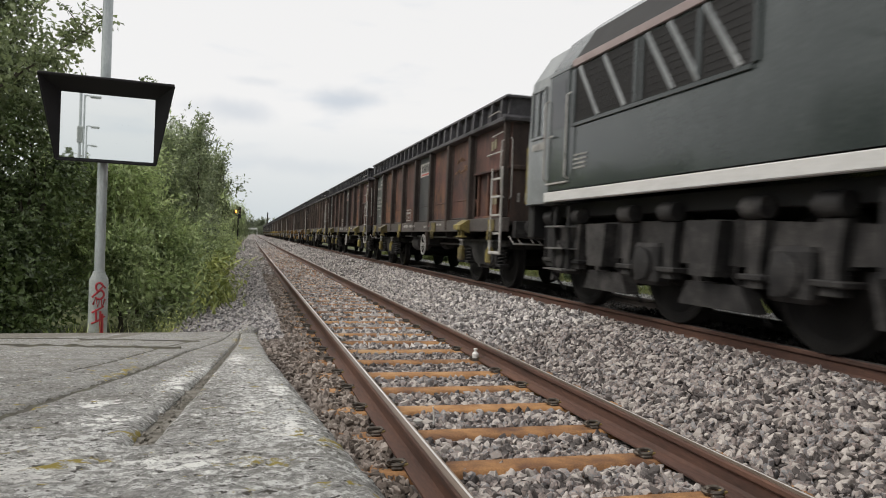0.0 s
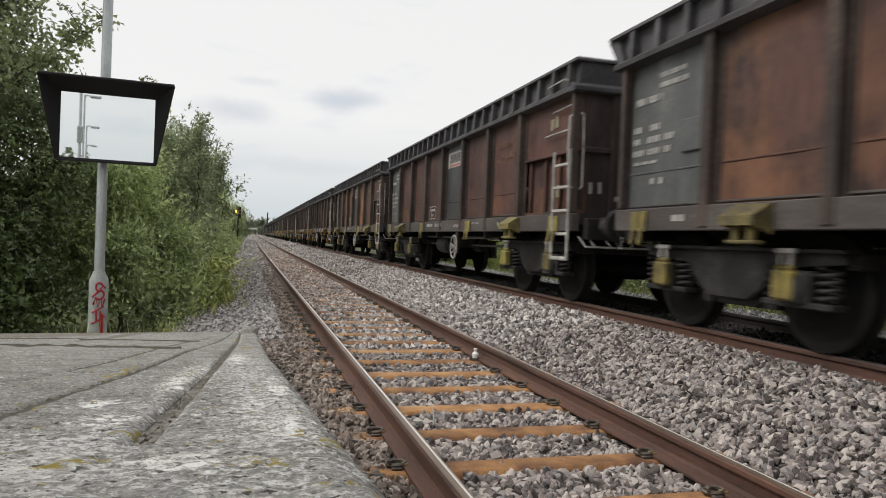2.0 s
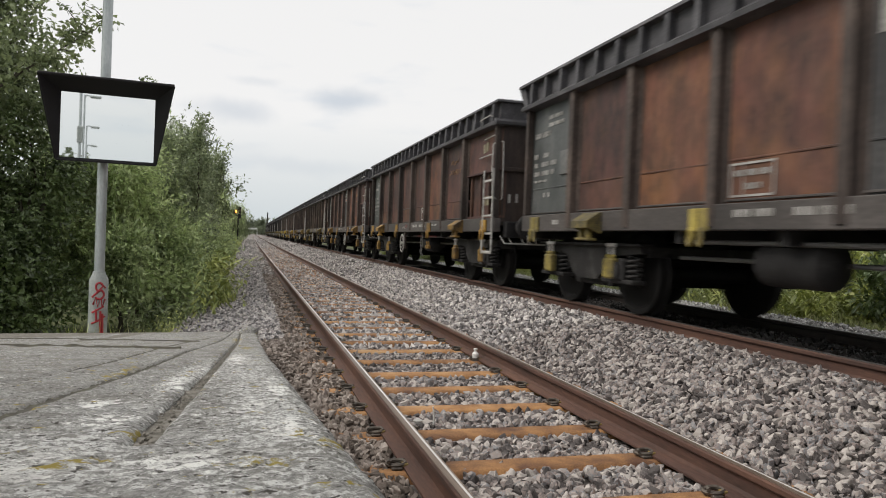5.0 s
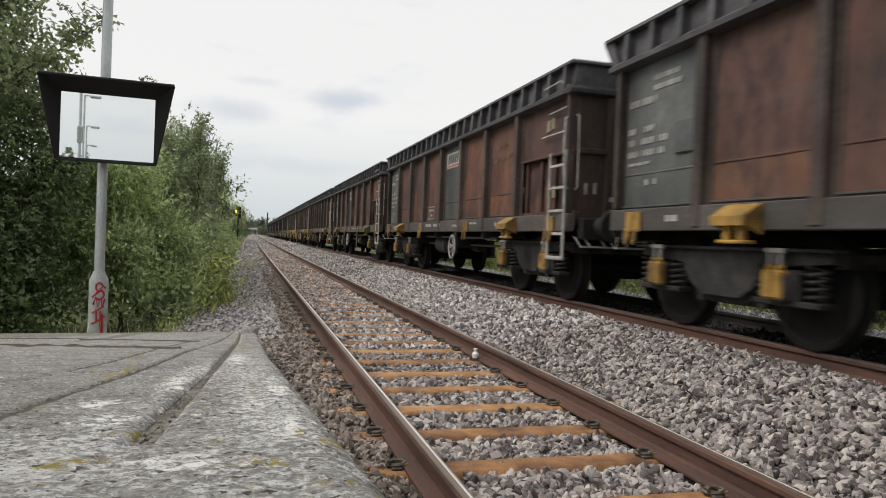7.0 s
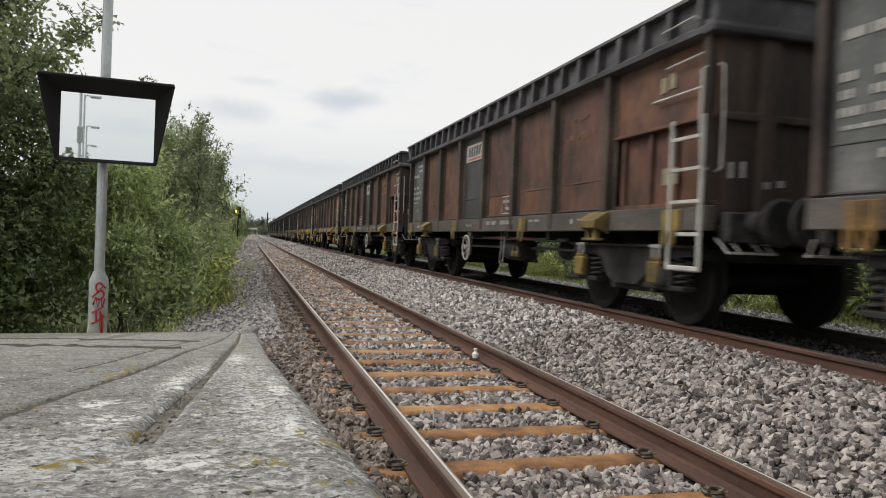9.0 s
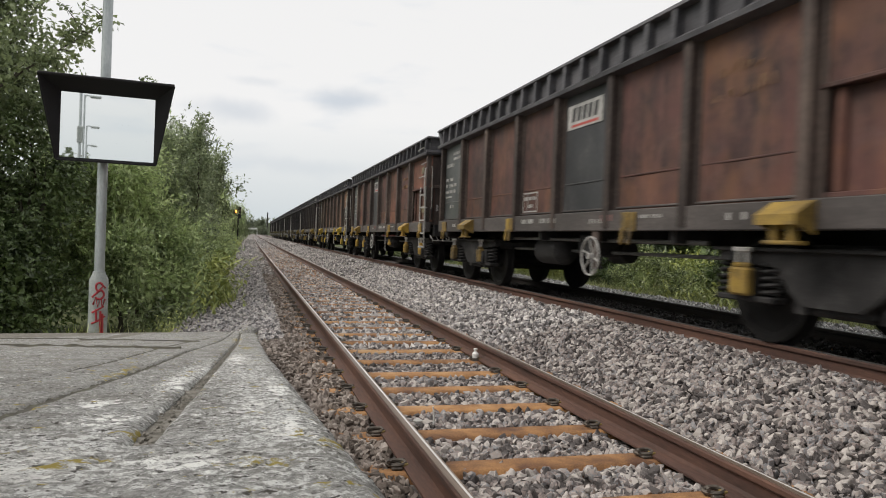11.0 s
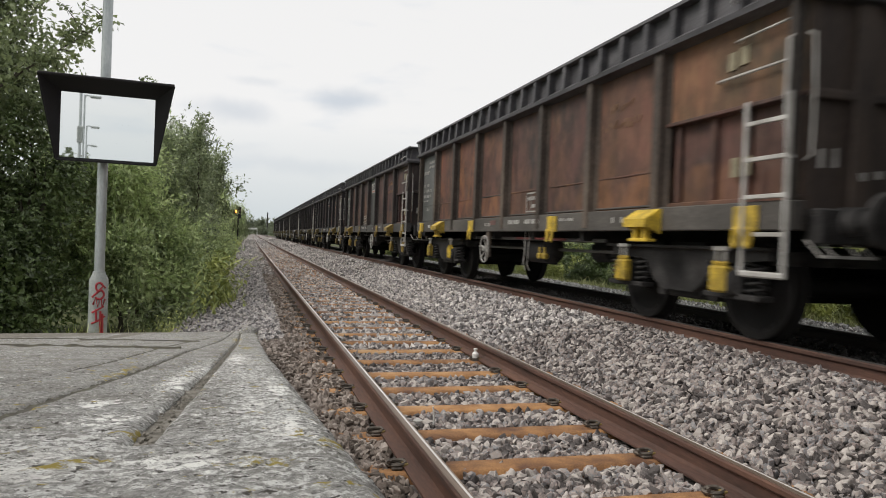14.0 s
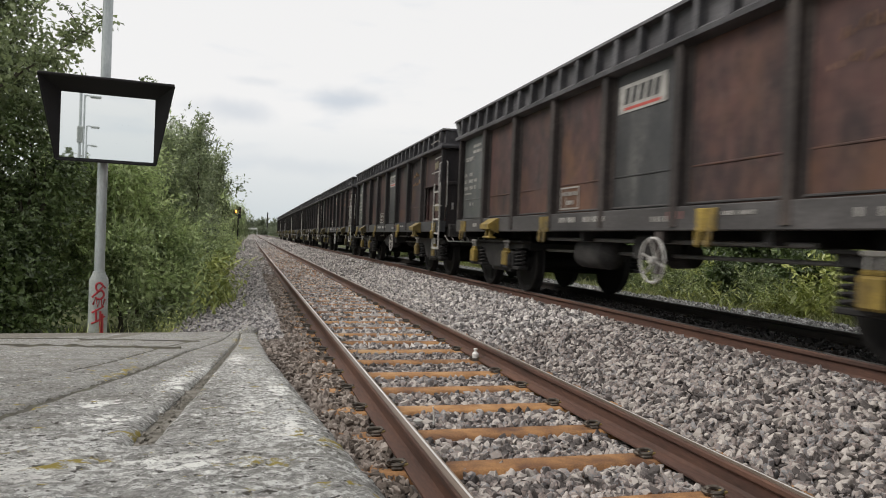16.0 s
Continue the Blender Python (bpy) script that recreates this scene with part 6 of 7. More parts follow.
def trunk_build(blobs, base_r, seed, foot=(0, 0, 0)):
    rng = random.Random(seed)
    b = Build()
    top = max(c[2] for c, r in blobs)
    mid = Vector((sum(c[0] for c, r in blobs) / len(blobs), sum(c[1] for c, r in blobs) / len(blobs), top * 0.9))
    f = Vector(foot)
    path = [f + Vector((0, 0, -0.25)), f + Vector((0, 0, 0.1))] + [f.lerp(mid, k / 4) + Vector((rng.uniform(-0.1, 0.1), rng.uniform(-0.1, 0.1), 0)) for k in (1, 2, 3, 4)]
    b.tube(path, [base_r * q for q in (1.35, 1.1, 0.85, 0.65, 0.45, 0.2)], 8)
    for c, r in blobs:
        s = path[2].lerp(path[4], rng.random() * 0.8)
        e = Vector(c) + Vector((rng.uniform(-0.3, 0.3) * r[0], rng.uniform(-0.3, 0.3) * r[1], 0.4 * r[2]))
        m = s.lerp(e, 0.5) + Vector((rng.uniform(-0.15, 0.15), rng.uniform(-0.15, 0.15), 0.12))
        b.tube([s, m, e], [base_r * 0.45, base_r * 0.3, base_r * 0.1], 6)
    return b


def plant(name, category, label, at, blobs, count, length, width, mat, seed, trunk=0.06, sprays=20, spray_len=0.6, group="", droop=0.25, rz=0):
    root = new(name)
    root.matrix_world = pose(*at, 0, 0, rz)
    tagged(root, label, category, group)
    part("trunk", trunk_build(blobs, trunk, seed), BARK, root)
    part("crown", crown_mesh("crown", blobs, count, length, width, mat, seed, sprays, spray_len, droop), mat, root)
    return root


def clump(seed, n, rx, ry, z0, z1, r0, r1):
    """Blobs spread through a bush of that half width and height."""
    rng = random.Random(seed)
    out = []
    for k in range(n):
        z = z0 + (z1 - z0) * (k + 0.5) / n
        f = 1.0 - 0.45 * ((z - z0) / max(0.01, z1 - z0)) ** 2
        r = rng.uniform(r0, r1)
        out.append(((rng.uniform(-1, 1) * rx * f, rng.uniform(-1, 1) * ry * f, z), (r, r, r * rng.uniform(0.75, 1.0))))
    return out


LINE_SIDE = "bushes along the line"
# dark hawthorns behind the platform end
plant("hawthorn", "tree", "tall dark green hawthorn tree behind the platform end", (-3.75, 11.3, -0.45), clump(1, 20, 0.85, 0.9, 0.5, 5.9, 0.5, 0.75), 24000, 0.08, 0.055, LEAF_DARK, 1, 0.11, 70, 0.6, LINE_SIDE)
plant("hawthorn", "tree", "dark green hawthorn bush, its hollows' shade in the leaf colour", (-3.05, 10.6, -0.45), clump(2, 10, 0.6, 0.5, 0.35, 2.6, 0.40, 0.55), 11000, 0.075, 0.052, LEAF_SHADED, 2, 0.07, 34, 0.5, LINE_SIDE)
plant("hawthorn", "tree", "dark hawthorn at the hedge's edge", (-5.0, 10.4, -0.45), clump(3, 14, 1.1, 0.9, 0.4, 5.6, 0.65, 0.9), 13000, 0.085, 0.058, LEAF_DARK, 3, 0.1, 30, 0.6, LINE_SIDE)
plant("hawthorn", "tree", "low hawthorn shoots behind the ramp, shade in their dark leaf colour", (-3.25, 9.7, -0.45), clump(14, 7, 0.6, 0.3, 0.2, 1.3, 0.35, 0.5), 5500, 0.075, 0.052, LEAF_SHADED, 14, 0.05, 20, 0.4, LINE_SIDE)


def leaning_branch():
    """A long loose branch that reaches over towards the pole."""
    b = Build()
    path = [Vector(p) for p in ((-3.4, 10.3, 2.55), (-2.63, 9.6, 2.91), (-2.25, 9.5, 3.16), (-2.03, 9.5, 3.33), (-1.86, 9.5, 3.45), (-1.74, 9.5, 3.62))]
    b.tube(path, [0.018, 0.014, 0.010, 0.008, 0.005, 0.003], 6)
    rng = np.random.default_rng(21)
    P, D = [], []
    for i in range(len(path) - 1):
        for k in range(4 if i < 3 else 3):
            s = path[i].lerp(path[i + 1], rng.random())
            way = Vector(rng.normal(size=3))
            way.z = way.z * 0.5 + 0.25
            way.normalize()
            e = s + way * (0.18 + 0.3 * rng.random()) * (1.0 if i < 4 else 0.5)
            b.tube([s, s.lerp(e, 0.5) + Vector((0, 0, 0.03)), e], [0.009, 0.006, 0.003], 5)
            for _ in range(42 if i < 3 else 24):
                P.append(np.array(s.lerp(e, 0.15 + 0.9 * rng.random())) + rng.normal(size=3) * 0.05)
                D.append(np.array(way) + rng.normal(size=3) * 0.9)
    root = thing("leaning_branch", None, None, "loose dark leafy branch leaning from the hawthorn", "branch")
    part("bough", b, BARK, root)
    v, f = leaf_arrays(np.array(P), np.array(D), 0.075, 0.05, rng)
    part("foliage", raw_mesh("foliage", v, f, LEAF_DARK), LEAF_DARK, root)


leaning_branch()

# brighter willow scrub beyond the pole
WILLOWS = [((-2.25, 12.2, -0.45), 4, 9, 0.62, 0.6, 0.75, 2.55, 0.42, 0.6, 17000), ((-1.62, 13.3, -0.45), 5, 8, 0.40, 0.6, 0.35, 2.2, 0.36, 0.52, 15000), ((-2.6, 14.6, -0.45), 6, 11, 0.85, 0.8, 0.4, 3.1, 0.5, 0.75, 13000),
           ((-1.62, 16.4, -0.45), 7, 11, 0.42, 0.8, 0.3, 3.5, 0.36, 0.52, 15000), ((-3.6, 17.5, -0.45), 8, 10, 1.0, 1.0, 0.5, 3.6, 0.6, 0.9, 9000), ((-1.50, 18.9, -0.45), 9, 9, 0.42, 0.8, 0.3, 2.9, 0.36, 0.55, 12000)]
for at, seed, n, rx, ry, z0, z1, r0, r1, count in WILLOWS:
    plant("willow_scrub", "bush", "dense green willow scrub with narrow leaves", at, clump(seed, n, rx, ry, z0, z1, r0, r1), int(count * 1.25), 0.09, 0.036, LEAF_GREY if seed in (7, 8, 9) else LEAF, seed, 0.05, 60, 0.6, LINE_SIDE)
for at, seed, n, rx, ry, z1, count in (((-1.80, 11.7, -0.45), 41, 6, 0.32, 0.4, 1.35, 6500), ((-1.30, 13.1, -0.45), 42, 6, 0.28, 0.5, 1.35, 7000), ((-1.42, 15.2, -0.45), 43, 6, 0.25, 0.6, 1.5, 7000), ((-1.35, 17.4, -0.45), 44, 6, 0.28, 0.7, 1.7, 6500)):
    plant("willow_scrub", "bush", "low leafy willow shoots spreading towards the ballast", at, clump(seed, n, rx, ry, 0.45, z1, 0.26, 0.38), count, 0.095, 0.036, LEAF, seed, 0.03, 40, 0.45, LINE_SIDE)
for at, blobs, seed in (((-1.25, 16.8, -0.45), [((0, 0, 2.6), (0.36, 0.36, 0.6)), ((0.05, 0, 3.3), (0.26, 0.26, 0.45)), ((0.2, 0, 3.75), (0.13, 0.13, 0.3))], 15), ((-1.50, 13.7, -0.45), [((0, 0, 2.4), (0.4, 0.4, 0.5)), ((-0.05, 0, 2.9), (0.22, 0.22, 0.35)), ((-0.2, 0.1, 3.0), (0.15, 0.15, 0.3))], 16),
                        ((-1.15, 20.4, -0.45), [((0, 0, 2.6), (0.4, 0.4, 0.6)), ((0.2, 0, 3.1), (0.3, 0.3, 0.4)), ((0.35, 0.1, 3.4), (0.15, 0.15, 0.25))], 17)):
    plant("young_willow", "tree", "young willow with loose pointed top shoots", at, blobs, 4200, 0.09, 0.038, LEAF_GREY, seed, 0.04, 26, 0.45, LINE_SIDE)
plant("young_hawthorn", "tree", "young hawthorn with loose dark top shoots", (-1.92, 14.2, -0.45), [((0, 0, 2.6), (0.35, 0.35, 0.5)), ((0.05, 0, 3.4), (0.20, 0.2, 0.4)), ((0.06, 0, 4.05), (0.10, 0.1, 0.2))], 2600, 0.07, 0.05, LEAF_DARK, 18, 0.03, 12, 0.3, LINE_SIDE)
# more of the same hedge, further along, as it thins into the distance
FAR_HEDGE = [crown_mesh("crown", clump(30 + k, 11, 1.0, 1.3, 0.35, 3.3, 0.55, 0.85), 7500, 0.15, 0.05, LEAF if k else LEAF_DARK, 30 + k, 26, 0.8) for k in range(3)]
FAR_TRUNK = trunk_build(clump(30, 11, 1.0, 1.3, 0.35, 3.3, 0.55, 0.85), 0.08, 30).mesh("trunk", BARK)
hedge_rng = random.Random(8)
hedge_y = 21.5
while hedge_y < 118:
    for row, off in ((0, -1.72), (1, -4.2)):
        tall = (1.0 + 0.28 * hedge_rng.random()) * (1.0 + 0.1 * row) * (1.0 if hedge_y < 55 else 1.15)
        root = new("hedge_bush")
        back = 1.8 if 40 < hedge_y < 90 else 0.2 if hedge_y >= 90 else 0.5 if hedge_y > 26 else 0.0
        xx = off - back + bend(hedge_y) - 0.15 * hedge_rng.random()
        root.matrix_world = pose(xx, hedge_y + hedge_rng.uniform(-0.8, 0.8), -0.45, 0, 0, hedge_rng.uniform(-60, 60)) @ Matrix.Diagonal((0.92, 1.0, tall, 1))
        tagged(root, "green hedge bush along the railway fence line", "bush", LINE_SIDE)
        part("trunk", FAR_TRUNK, BARK, root)
        part("crown", FAR_HEDGE[hedge_rng.randrange(3)], LEAF, root)
    hedge_y += 2.9 if hedge_y < 50 else 4.2

# pale weeds and grass at the ballast's edge
def weed_patch(name, label, cx, cy, rx, ry, count, h, mat, seed, length=0.16, width=0.03):
    rng = np.random.default_rng(seed)
    P, D = [], []
    for k in range(count):
        x, y = cx + rng.normal() * rx, cy + rng.normal() * ry
        z0 = bed_height(x, y) - 0.03
        hh = h * (0.35 + 0.75 * rng.random())
        lean = rng.normal(size=2) * 0.35
        for j in range(7):
            t = (j + 0.6) / 7
            P.append((x + lean[0] * t * t * hh, y + lean[1] * t * t * hh, z0 + hh * t))
            a = rng.random() * 6.283
            D.append((math.cos(a) * 0.7, math.sin(a) * 0.7, 0.85 - 1.1 * t * rng.random()))
    v, f = leaf_arrays(np.array(P), np.array(D), length, width, rng)
    ob = new(name, raw_mesh(name, v, f, mat))
    tagged(ob, label, "weeds", kind="stuff")


weed_patch("weeds", "pale yellow-green nettles and weeds at the ballast edge", -0.78, 15.0, 0.20, 1.0, 330, 1.0, LEAF_PALE, 61, 0.22, 0.048)
weed_patch("weeds", "green weeds and seedlings on the ballast shoulder", -1.0, 13.4, 0.16, 0.7, 150, 0.7, LEAF, 65, 0.15, 0.04)
weed_patch("weeds", "pale arching weeds that lean over the ballast", -0.48, 14.6, 0.12, 0.6, 80, 0.55, LEAF_PALE, 66, 0.2, 0.035)
weed_patch("weeds", "thin pale weeds and dry stalks beside the ramp end", -0.92, 9.8, 0.12, 0.5, 46, 0.5, LEAF_PALE, 67, 0.05, 0.014)
weed_patch("weeds", "mixed green weeds below the scrub", -1.28, 12.2, 0.25, 0.8, 150, 0.5, LEAF_DARK, 62, 0.10, 0.045)
weed_patch("weeds", "low weeds along the foot of the hedge", -1.55, 31.0, 0.25, 4.0, 260, 0.7, LEAF_PALE, 63, 0.2, 0.05)
weed_patch("weeds", "pale weeds at the foot of the far hedge", -1.35, 62.0, 0.35, 12.0, 220, 0.9, LEAF_PALE, 64, 0.3, 0.09)


def grass_patch(name, label, x0, x1, y0, y1, count, h, mat, seed, width=0.008):
    rng = np.random.default_rng(seed)
    x, y = x0 + (x1 - x0) * rng.random(count), y0 + (y1 - y0) * rng.random(count)
    z = np.array([bed_height(a, b) for a, b in zip(x, y)]) - 0.05
    hh = h * (0.4 + 0.8 * rng.random(count))
    bend_to = rng.normal(size=(count, 2)) * 0.35 * hh[:, None]
    side = rng.normal(size=(count, 2))
    side /= np.linalg.norm(side, axis=1, keepdims=True)
    w = width * (0.6 + 0.8 * rng.random(count))[:, None]
    p0 = np.stack([x, y, z], 1)
    off = np.concatenate([side * w, np.zeros((count, 1))], 1)
    mid = p0 + np.concatenate([bend_to * 0.35, (hh * 0.6)[:, None]], 1)
    tip = p0 + np.concatenate([bend_to, hh[:, None]], 1)
    v = np.stack([p0 - off, p0 + off, mid + off * 0.7, mid - off * 0.7, mid - off * 0.7, mid + off * 0.7, tip + off * 0.1, tip - off * 0.1], 1).reshape(-1, 3)
    f = np.arange(8 * count).reshape(-1, 4)
    ob = new(name, raw_mesh(name, v, f, mat))
    tagged(ob, label, "grass", kind="stuff")


grass_patch("grass_tuft", "pale grass tufts round the foot of the pole", -1.80, -1.32, 7.9, 8.5, 95, 0.52, LEAF_PALE, 71, 0.009)
grass_patch("grass_tuft", "thin grass at the end of the ramp", -1.2, -0.80, 8.1, 9.2, 70, 0.46, GRASS, 72)
grass_patch("grass_verge", "tufty yellow-green grass verge beyond the far line", 7.62, 8.75, 1.0, 30.0, 8000, 0.15, GRASS, 73, 0.012)
grass_patch("grass_verge", "coarse grass below the scrub beyond the line", 8.7, 11.5, 1.0, 30.0, 4000, 0.26, GRASS, 74, 0.02)

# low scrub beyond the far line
SCRUB = [crown_mesh("crown", clump(80 + k, 8, 0.8, 0.9, 0.2, 0.95, 0.35, 0.5), 4200, 0.12, 0.06, (LEAF_MID, LEAF_PALE, LEAF_SHADED)[k], 80 + k, 22, 0.4) for k in range(3)]
SCRUB_TRUNK = trunk_build(clump(80, 8, 0.8, 0.9, 0.2, 0.95, 0.35, 0.5), 0.035, 80).mesh("trunk", BARK)
scrub_rng = random.Random(19)
for row, (x0, gap, s0) in enumerate(((9.15, 1.7, 0.50), (10.2, 1.6, 0.85), (12.8, 2.4, 1.7))):
    y = 0.8 + row * 0.7
    while y < 46:
        root = new("scrub_bush")
        s = s0 * scrub_rng.uniform(0.75, 1.25)
        root.matrix_world = pose(x0 + scrub_rng.uniform(-0.5, 0.5), y, bed_height(x0, y) - 0.08, 0, 0, scrub_rng.uniform(0, 360)) @ Matrix.Diagonal((s, s, s, 1))
        tagged(root, "low green scrub bush beyond the far line", "bush", "scrub beyond the line")
        part("trunk", SCRUB_TRUNK, BARK, root)
        part("crown", SCRUB[scrub_rng.choice((0, 0, 0, 1, 2) if row < 2 else (0, 2, 2))], LEAF, root)
        y += gap * scrub_rng.uniform(0.7, 1.3)
weed_patch("weeds", "tall pale yellow-green plant in the grass", 8.0, 8.78, 0.10, 0.14, 34, 0.60, LEAF_PALE, 91, 0.17, 0.06)
weed_patch("weeds", "yellow-flowering weeds in the verge", 7.9, 11.0, 0.3, 1.6, 60, 0.5, LEAF_PALE, 92, 0.13, 0.04)

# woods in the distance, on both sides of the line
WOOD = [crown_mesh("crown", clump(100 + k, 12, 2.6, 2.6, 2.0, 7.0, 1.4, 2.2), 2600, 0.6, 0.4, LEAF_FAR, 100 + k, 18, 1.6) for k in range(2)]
WOOD_TRUNK = trunk_build(clump(100, 12, 2.6, 2.6, 2.0, 7.0, 1.4, 2.2), 0.25, 100).mesh("trunk", BARK)
wood_rng = random.Random(4)
WOODS = [(x + wood_rng.uniform(-2, 2), y + wood_rng.uniform(-5, 5), s * (1.0 if y < 230 else 0.62)) for y in range(130, 420, 16) for x, s in ((-9.5, 1.0), (-17, 1.2))]
WOODS += [(x + wood_rng.uniform(-2, 2) + bend(y), y + wood_rng.uniform(-5, 5), s) for y in range(150, 430, 18) for x, s in ((12.5, 0.55), (22, 0.8))]
WOODS += [(x + wood_rng.uniform(-0.6, 0.6), 413 + wood_rng.uniform(0, 4), 0.62) for x in (-5.5, -2.0, 7.6, 9.5, 12.5, 16)]
WOODS += [(x + wood_rng.uniform(-3, 3), 450 + wood_rng.uniform(0, 60), wood_rng.uniform(1.05, 1.45)) for x in range(-60, 110, 5)]
WOODS += [(x + wood_rng.uniform(-3, 3), y + wood_rng.uniform(-3, 3), wood_rng.uniform(0.6, 0.85)) for y in range(-30, 60, 9) for x in (24, 33)]
WOODS += [(x + wood_rng.uniform(-1, 1), y, wood_rng.uniform(0.75, 0.95)) for y in (-44, -36, -28, -21) for x in (-9.2, -13)]
WOODS += [(-6.7, -29.0, 0.85)]
for x, y, s in WOODS:
    root = new("distant_tree")
    root.matrix_world = pose(x, y, -0.5, 0, 0, wood_rng.uniform(0, 360)) @ Matrix.Diagonal((s, s, s * wood_rng.uniform(0.8, 1.1), 1))
    tagged(root, "distant green tree, its leaf colour paled for haze", "tree", "trees in the distance")
    part("trunk", WOOD_TRUNK, BARK, root)
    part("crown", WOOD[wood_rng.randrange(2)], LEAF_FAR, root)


# ---------------------------------------------------------------- pole with mirror at the platform end
POLE = Vector((-1.565, 8.62, -0.30))


def mirror_pole():
    root = thing("lamp_column", None, None, "grey galvanised column with a wider pale base and red spray-paint marks", "column")
    x, y, z = POLE
    part("base", Build().turned([(0, 0.098), (0.78, 0.098), (0.80, 0.094), (0.86, 0.066), (0.88, 0.062)], (x, y, z), "z", 28), PALE, root, "pale grey painted base")
    part("shaft", Build().turned([(0.86, 0.054), (3.9, 0.052), (5.6, 0.050), (5.62, 0.0)], (x, y, z), "z", 24), GALV, root)
    part("lamp_arm", Build().tube([(x, y, z + 5.5), (x + 0.05, y, z + 5.8), (x + 0.4, y, z + 5.95), (x + 0.9, y, z + 5.98)], 0.03, 10), GALV, root)
    part("lantern", Build().box(x + 0.8, x + 1.35, y - 0.12, y + 0.12, z + 5.9, z + 6.02, 0.03), PALE, root)

    def stroke(pts):
        b = Build()
        out = []
        for a, h in pts:
            ang = radians(-90 + a)
            out.append((x + 0.1005 * math.cos(ang), y + 0.1005 * math.sin(ang), z + h))
        b.tube(out, 0.0115, 5)
        part("spray_mark", b, RED_PAINT, root, "red sprayed squiggle")
    arc = lambda ca, ch, ra, rh, a0, a1: [(ca + ra * math.cos(radians(a)), ch + rh * math.sin(radians(a))) for a in range(a0, a1, 20 if a1 > a0 else -20)]
    stroke(arc(14, 0.715, 20, 0.045, 20, 320) + arc(16, 0.63, 26, 0.05, 90, -170))
    stroke([(-28, 0.60), (4, 0.655), (40, 0.73), (52, 0.70)])
    stroke([(-20, 0.52), (-4, 0.60), (6, 0.50), (26, 0.60), (34, 0.49), (52, 0.58)])
    stroke([(-26, 0.43), (4, 0.46), (44, 0.50)])
    stroke([(-2, 0.47), (2, 0.33)])
    stroke([(-28, 0.31), (10, 0.34), (54, 0.39)])
    stroke([(24, 0.45), (26, 0.18)])
    stroke([(36, 0.42), (40, 0.20)])
    return root


mirror_pole()


def mirror_box():
    """A platform mirror in a black flared hood, hung on the column."""
    root = new("platform_mirror")
    root.matrix_world = pose(-1.487, 8.42, 2.143, 0, 0, 4.6)
    tagged(root, "platform mirror in a black flared hood that reflects the sky", "mirror")
    w, h = 0.462, 0.345
    part("glass", Build().box(-w, w, -0.004, 0.004, -h, h), MIRROR, root, "clean mirror glass")
    part("backing", Build().box(-w - 0.03, w + 0.03, 0.006, 0.06, -h - 0.03, h + 0.03, 0.01), HOOD, root)
    T = 0.012

    def plate(name, a, b, c, d, shift):
        bl = Build()
        s = Vector(shift)
        q = [Vector(p) for p in (a, b, c, d)]
        bl.add(q + [p + s for p in q], [(0, 1, 2, 3), (4, 5, 6, 7), (0, 1, 5, 4), (1, 2, 6, 5), (2, 3, 7, 6), (3, 0, 4, 7)])
        part(name, bl, HOOD, root)
    f = -0.34
    plate("hood_top", (-w, 0, h), (w, 0, h), (0.655, f, 0.452), (-0.625, f, 0.452), (0, 0, T))
    plate("hood_side", (-w, 0, h), (-0.625, f, 0.452), (-w - 0.025, -0.05, -h - 0.03), (-w, 0, -h), (-T, 0, 0))
    plate("hood_side", (w, 0, h), (0.655, f, 0.452), (w + 0.025, -0.05, -h - 0.03), (w, 0, -h), (T, 0, 0))
    plate("hood_bottom", (-w - 0.02, 0, -h), (w + 0.02, 0, -h), (w + 0.025, -0.05, -h - 0.03), (-w - 0.025, -0.05, -h - 0.03), (0, 0, -T))
    part("hood_lip", Build().tube([(-0.63, f, 0.457), (0.66, f, 0.457)], 0.016, 8), HOOD, root)
    for z in (0.2, -0.2):
        part("clamp", Build().box(-0.12, 0.12, 0.06, 0.16, z - 0.025, z + 0.025, 0.006), GALV, root, "galvanised clamp round the column")


mirror_box()


# lamp columns further back along the platform, seen in the mirror
def lamp_post(x, y, top, label):
    root = thing("street_lamp", None, None, label, "lamp post", "lamp posts on the platform")
    part("base", Build().turned([(0, 0.09), (1.0, 0.09), (1.06, 0.055)], (x, y, 0.86), "z", 16), PALE, root)
    part("shaft", Build().turned([(1.0, 0.04), (top - 0.86, 0.032)], (x, y, 0.86), "z", 14), GALV, root)
    part("arm", Build().tube([(x, y, top - 0.1), (x + 0.06, y, top), (x + 0.45, y, top - 0.05)], 0.03, 8), GALV, root)
    part("lantern", Build().box(x + 0.2, x + 0.62, y - 0.1, y + 0.1, top - 0.10, top + 0.0, 0.03), PALE, root)


lamp_post(-2.74, -16.0, 6.45, "galvanised lamp post with a short arm on the platform")
lamp_post(-3.02, -26.0, 6.45, "galvanised lamp post further along the platform")
lamp_post(-3.36, -36.0, 6.45, "distant galvanised lamp post on the platform")


def equipment_post():
    x, y = -2.51, -8.0
    root = thing("equipment_post", None, None, "tall grey post carrying a small grey cabinet", "post")
    part("shaft", Build().turned([(0, 0.045), (6.5, 0.04)], (x, y, 0.9), "z", 16), GALV, root)
    part("cabinet", Build().box(x - 0.08, x + 0.08, y - 0.1, y + 0.1, 3.66, 4.16, 0.02), PALE, root, "grey metal cabinet")


equipment_post()
platform_back = Build().box(-6.0, 0.08, -60, -9.0, -0.6, 0.985)
thing("platform_surface", platform_back, CONCRETE, "level grey station platform behind the ramp", "platform", kind="structure")


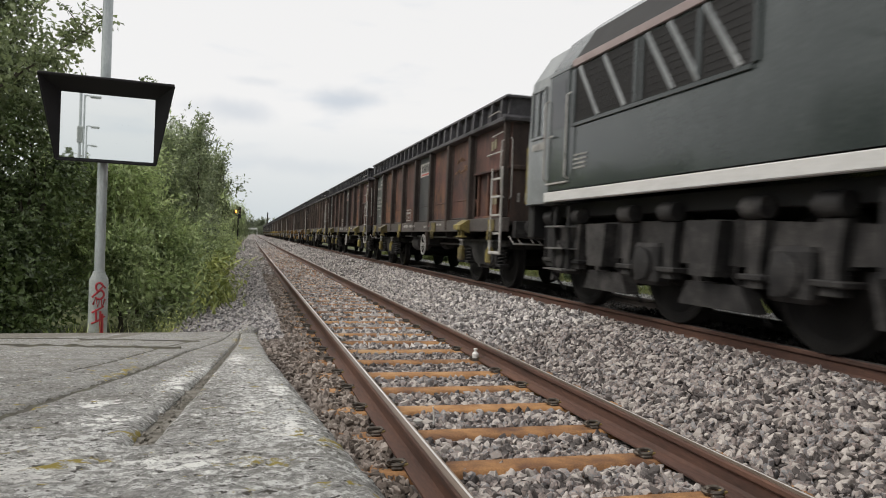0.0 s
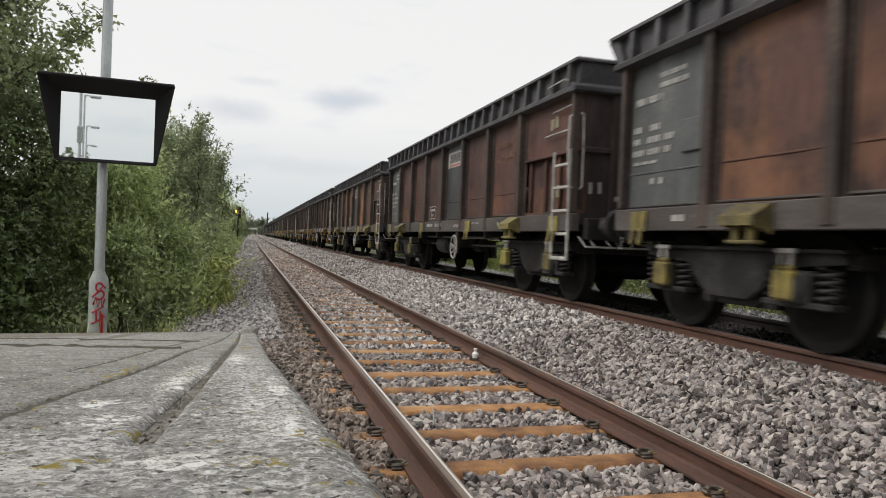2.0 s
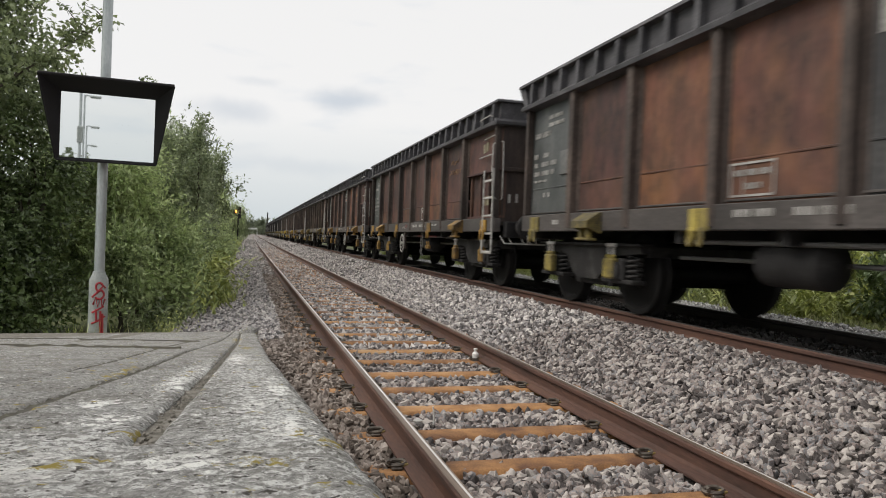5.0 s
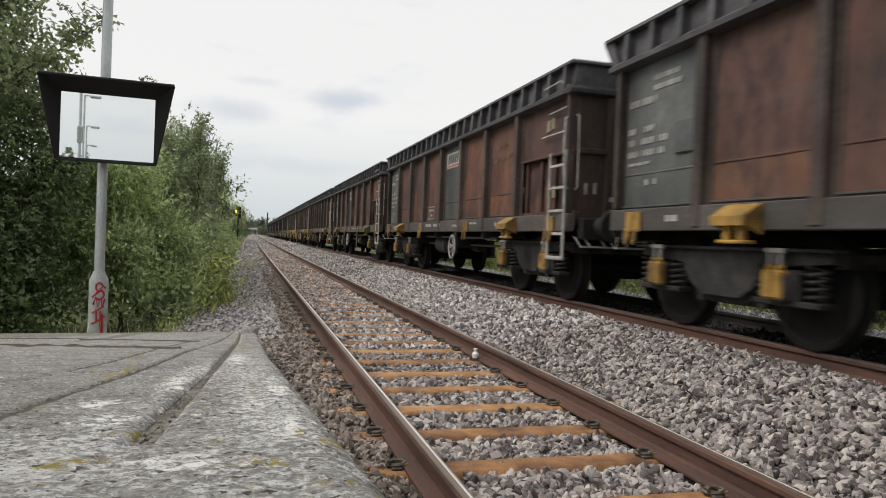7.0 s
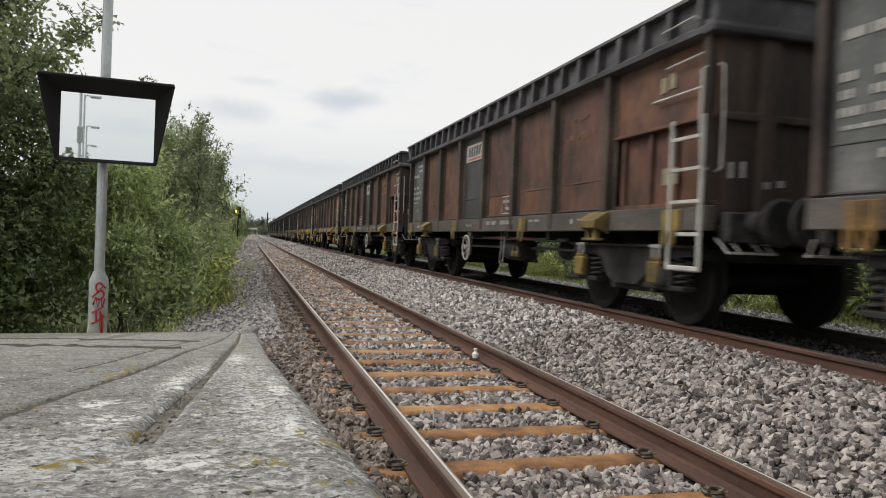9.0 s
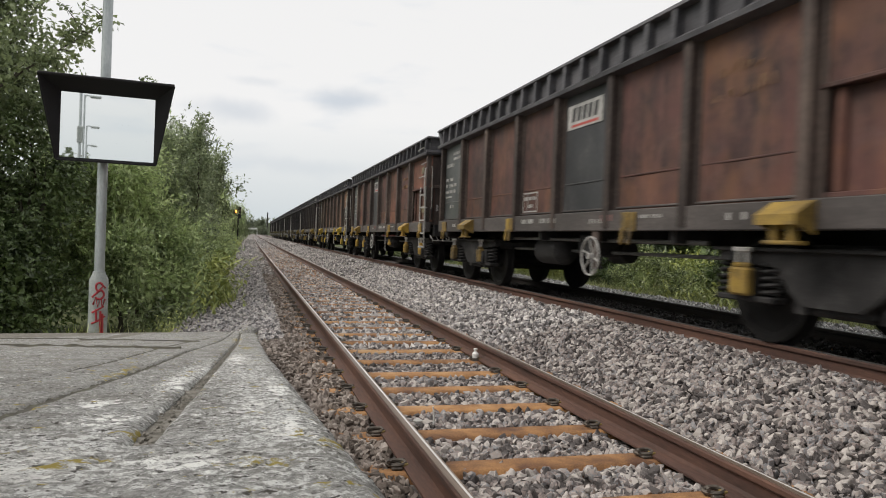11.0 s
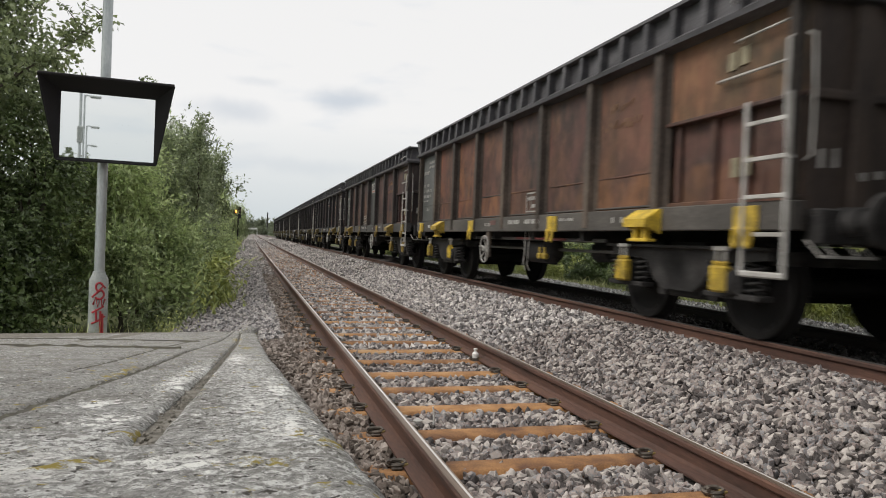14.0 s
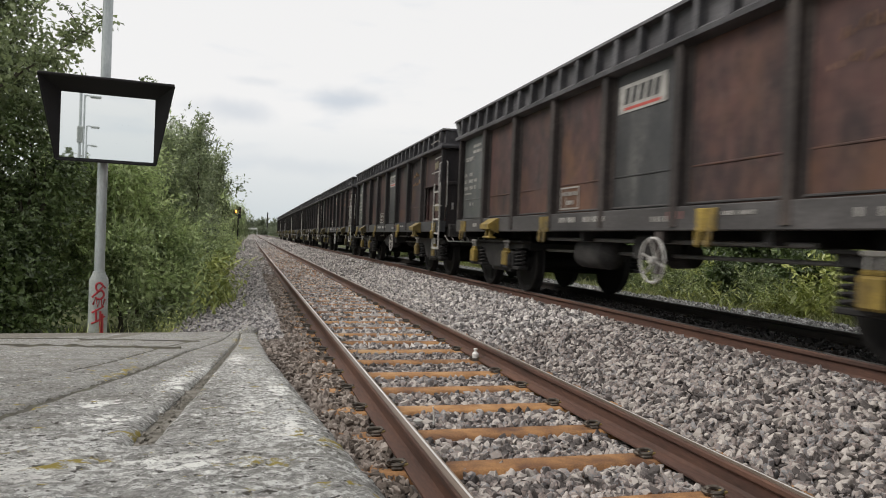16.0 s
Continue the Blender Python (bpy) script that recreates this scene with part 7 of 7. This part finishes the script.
# ---------------------------------------------------------------- signal, bridge, chimney, small things on the track
def signal_post():
    x, y = -1.12, 88.0
    root = thing("railway_signal", None, None, "railway signal with a lit orange lamp beside the line", "signal")
    part("post", Build().turned([(0, 0.09), (3.9, 0.08)], (x, y, -0.5), "z", 12), BLACK, root)
    part("head", Build().box(x - 0.30, x + 0.30, y, y + 0.25, 2.7, 4.1, 0.05), BLACK, root, "black signal head")
    part("lamp", Build().turned([(0, 0.17), (-0.06, 0.17), (-0.12, 0.1)], (x - 0.32, y - 0.02, 3.45), "y", 16), glow("signal_orange", (1.0, 0.20, 0.03), 26.0), root, "lit orange lamp")
    part("hood", Build().tube([(x - 0.32 + 0.23 * math.cos(radians(a)), y - 0.15, 3.45 + 0.23 * math.sin(radians(a))) for a in range(0, 181, 20)], 0.03, 6), BLACK, root)


signal_post()


def road_bridge():
    y = 420.0
    cx = 3.0
    root = thing("road_bridge", None, None, "pale concrete road bridge across the line", "bridge")
    part("deck", Build().box(cx - 2.6, cx + 2.6, y, y + 9, 2.9, 3.5, 0.05), BRIDGE, root)
    part("parapet", Build().box(cx - 2.6, cx + 2.6, y - 0.2, y, 3.1, 3.9, 0.05), BRIDGE, root, "pale parapet")
    for s in (-1, 1):
        part("abutment", Build().box(cx + s * 2.0, cx + s * 2.6, y, y + 9, -0.6, 2.9), BRIDGE, root)


road_bridge()
thing("chimney", Build().turned([(0, 0.42), (13.2, 0.34), (13.25, 0.4), (13.6, 0.4)], (10.9, 430.0, -0.4), "z", 16), GEAR, "tall thin grey chimney in the distance", "chimney")


def bottle():
    b = Build().turned([(0, 0.030), (0.008, 0.034), (0.06, 0.034), (0.078, 0.018), (0.095, 0.016), (0.097, 0.021), (0.115, 0.021), (0.116, 0.0)], (2.335, 7.08, -0.155), "z", 16)
    thing("white_bottle", b, CLEAN_WHITE, "small white plastic bottle standing beside the rail", "bottle")


bottle()
thing("white_stick", Build().tube([(1.265, 4.68, -0.21), (1.26, 4.67, -0.10), (1.25, 4.66, -0.055)], [0.007, 0.006, 0.004], 6), CLEAN_WHITE, "thin white stick standing in the ballast", "stick")
thing("white_stone", Build().turned([(-0.02, 0.0), (-0.012, 0.03), (0.008, 0.034), (0.02, 0.012), (0.022, 0.0)], (1.16, 4.71, -0.165), "z", 9), WHITE, "small white stone among grey ballast", "stone")


# ---------------------------------------------------------------- what moves
def gone(t):
    """Metres that the train has run by then."""
    return 7.893 * t + 0.0152 * t * t


# how far a wagon hangs back or runs up on its couplings
SLACK = {2: 0.05, 3: 0.02, 4: -0.06, 5: -0.03, 6: -0.04, 8: 0.03, 10: 0.02}


def place_on_line(y):
    return pose(FAR_MID + bend(y), y, FAR_LIFT, 0, 0, -heading(y))


def motions():
    times = [0.5 * i for i in range(33)]
    spins = [2 * i / FPS for i in range(241)]
    for k, w in enumerate(WAGONS, 1):
        start = 9.668 + WAGON_STEP * k - SLACK.get(k, 0.0)
        walk(w, [(t, place_on_line(start - gone(t))) for t in times])
    walk(LOCO, [(t, place_on_line(LOCO_REAR - gone(t))) for t in times])
    for thing_ in WAGONS + [LOCO]:
        for ob in thing_.children:
            if ob.name.split(".")[0] == "wheelset":
                x, y, z = ob.location
                r = TALL * (WHEEL_R if thing_ is not LOCO else 0.57)
                walk(ob, [(t, Matrix.Translation((x, y, z)) @ Matrix.Rotation(gone(t) / r, 4, "X")) for t in spins])


motions()
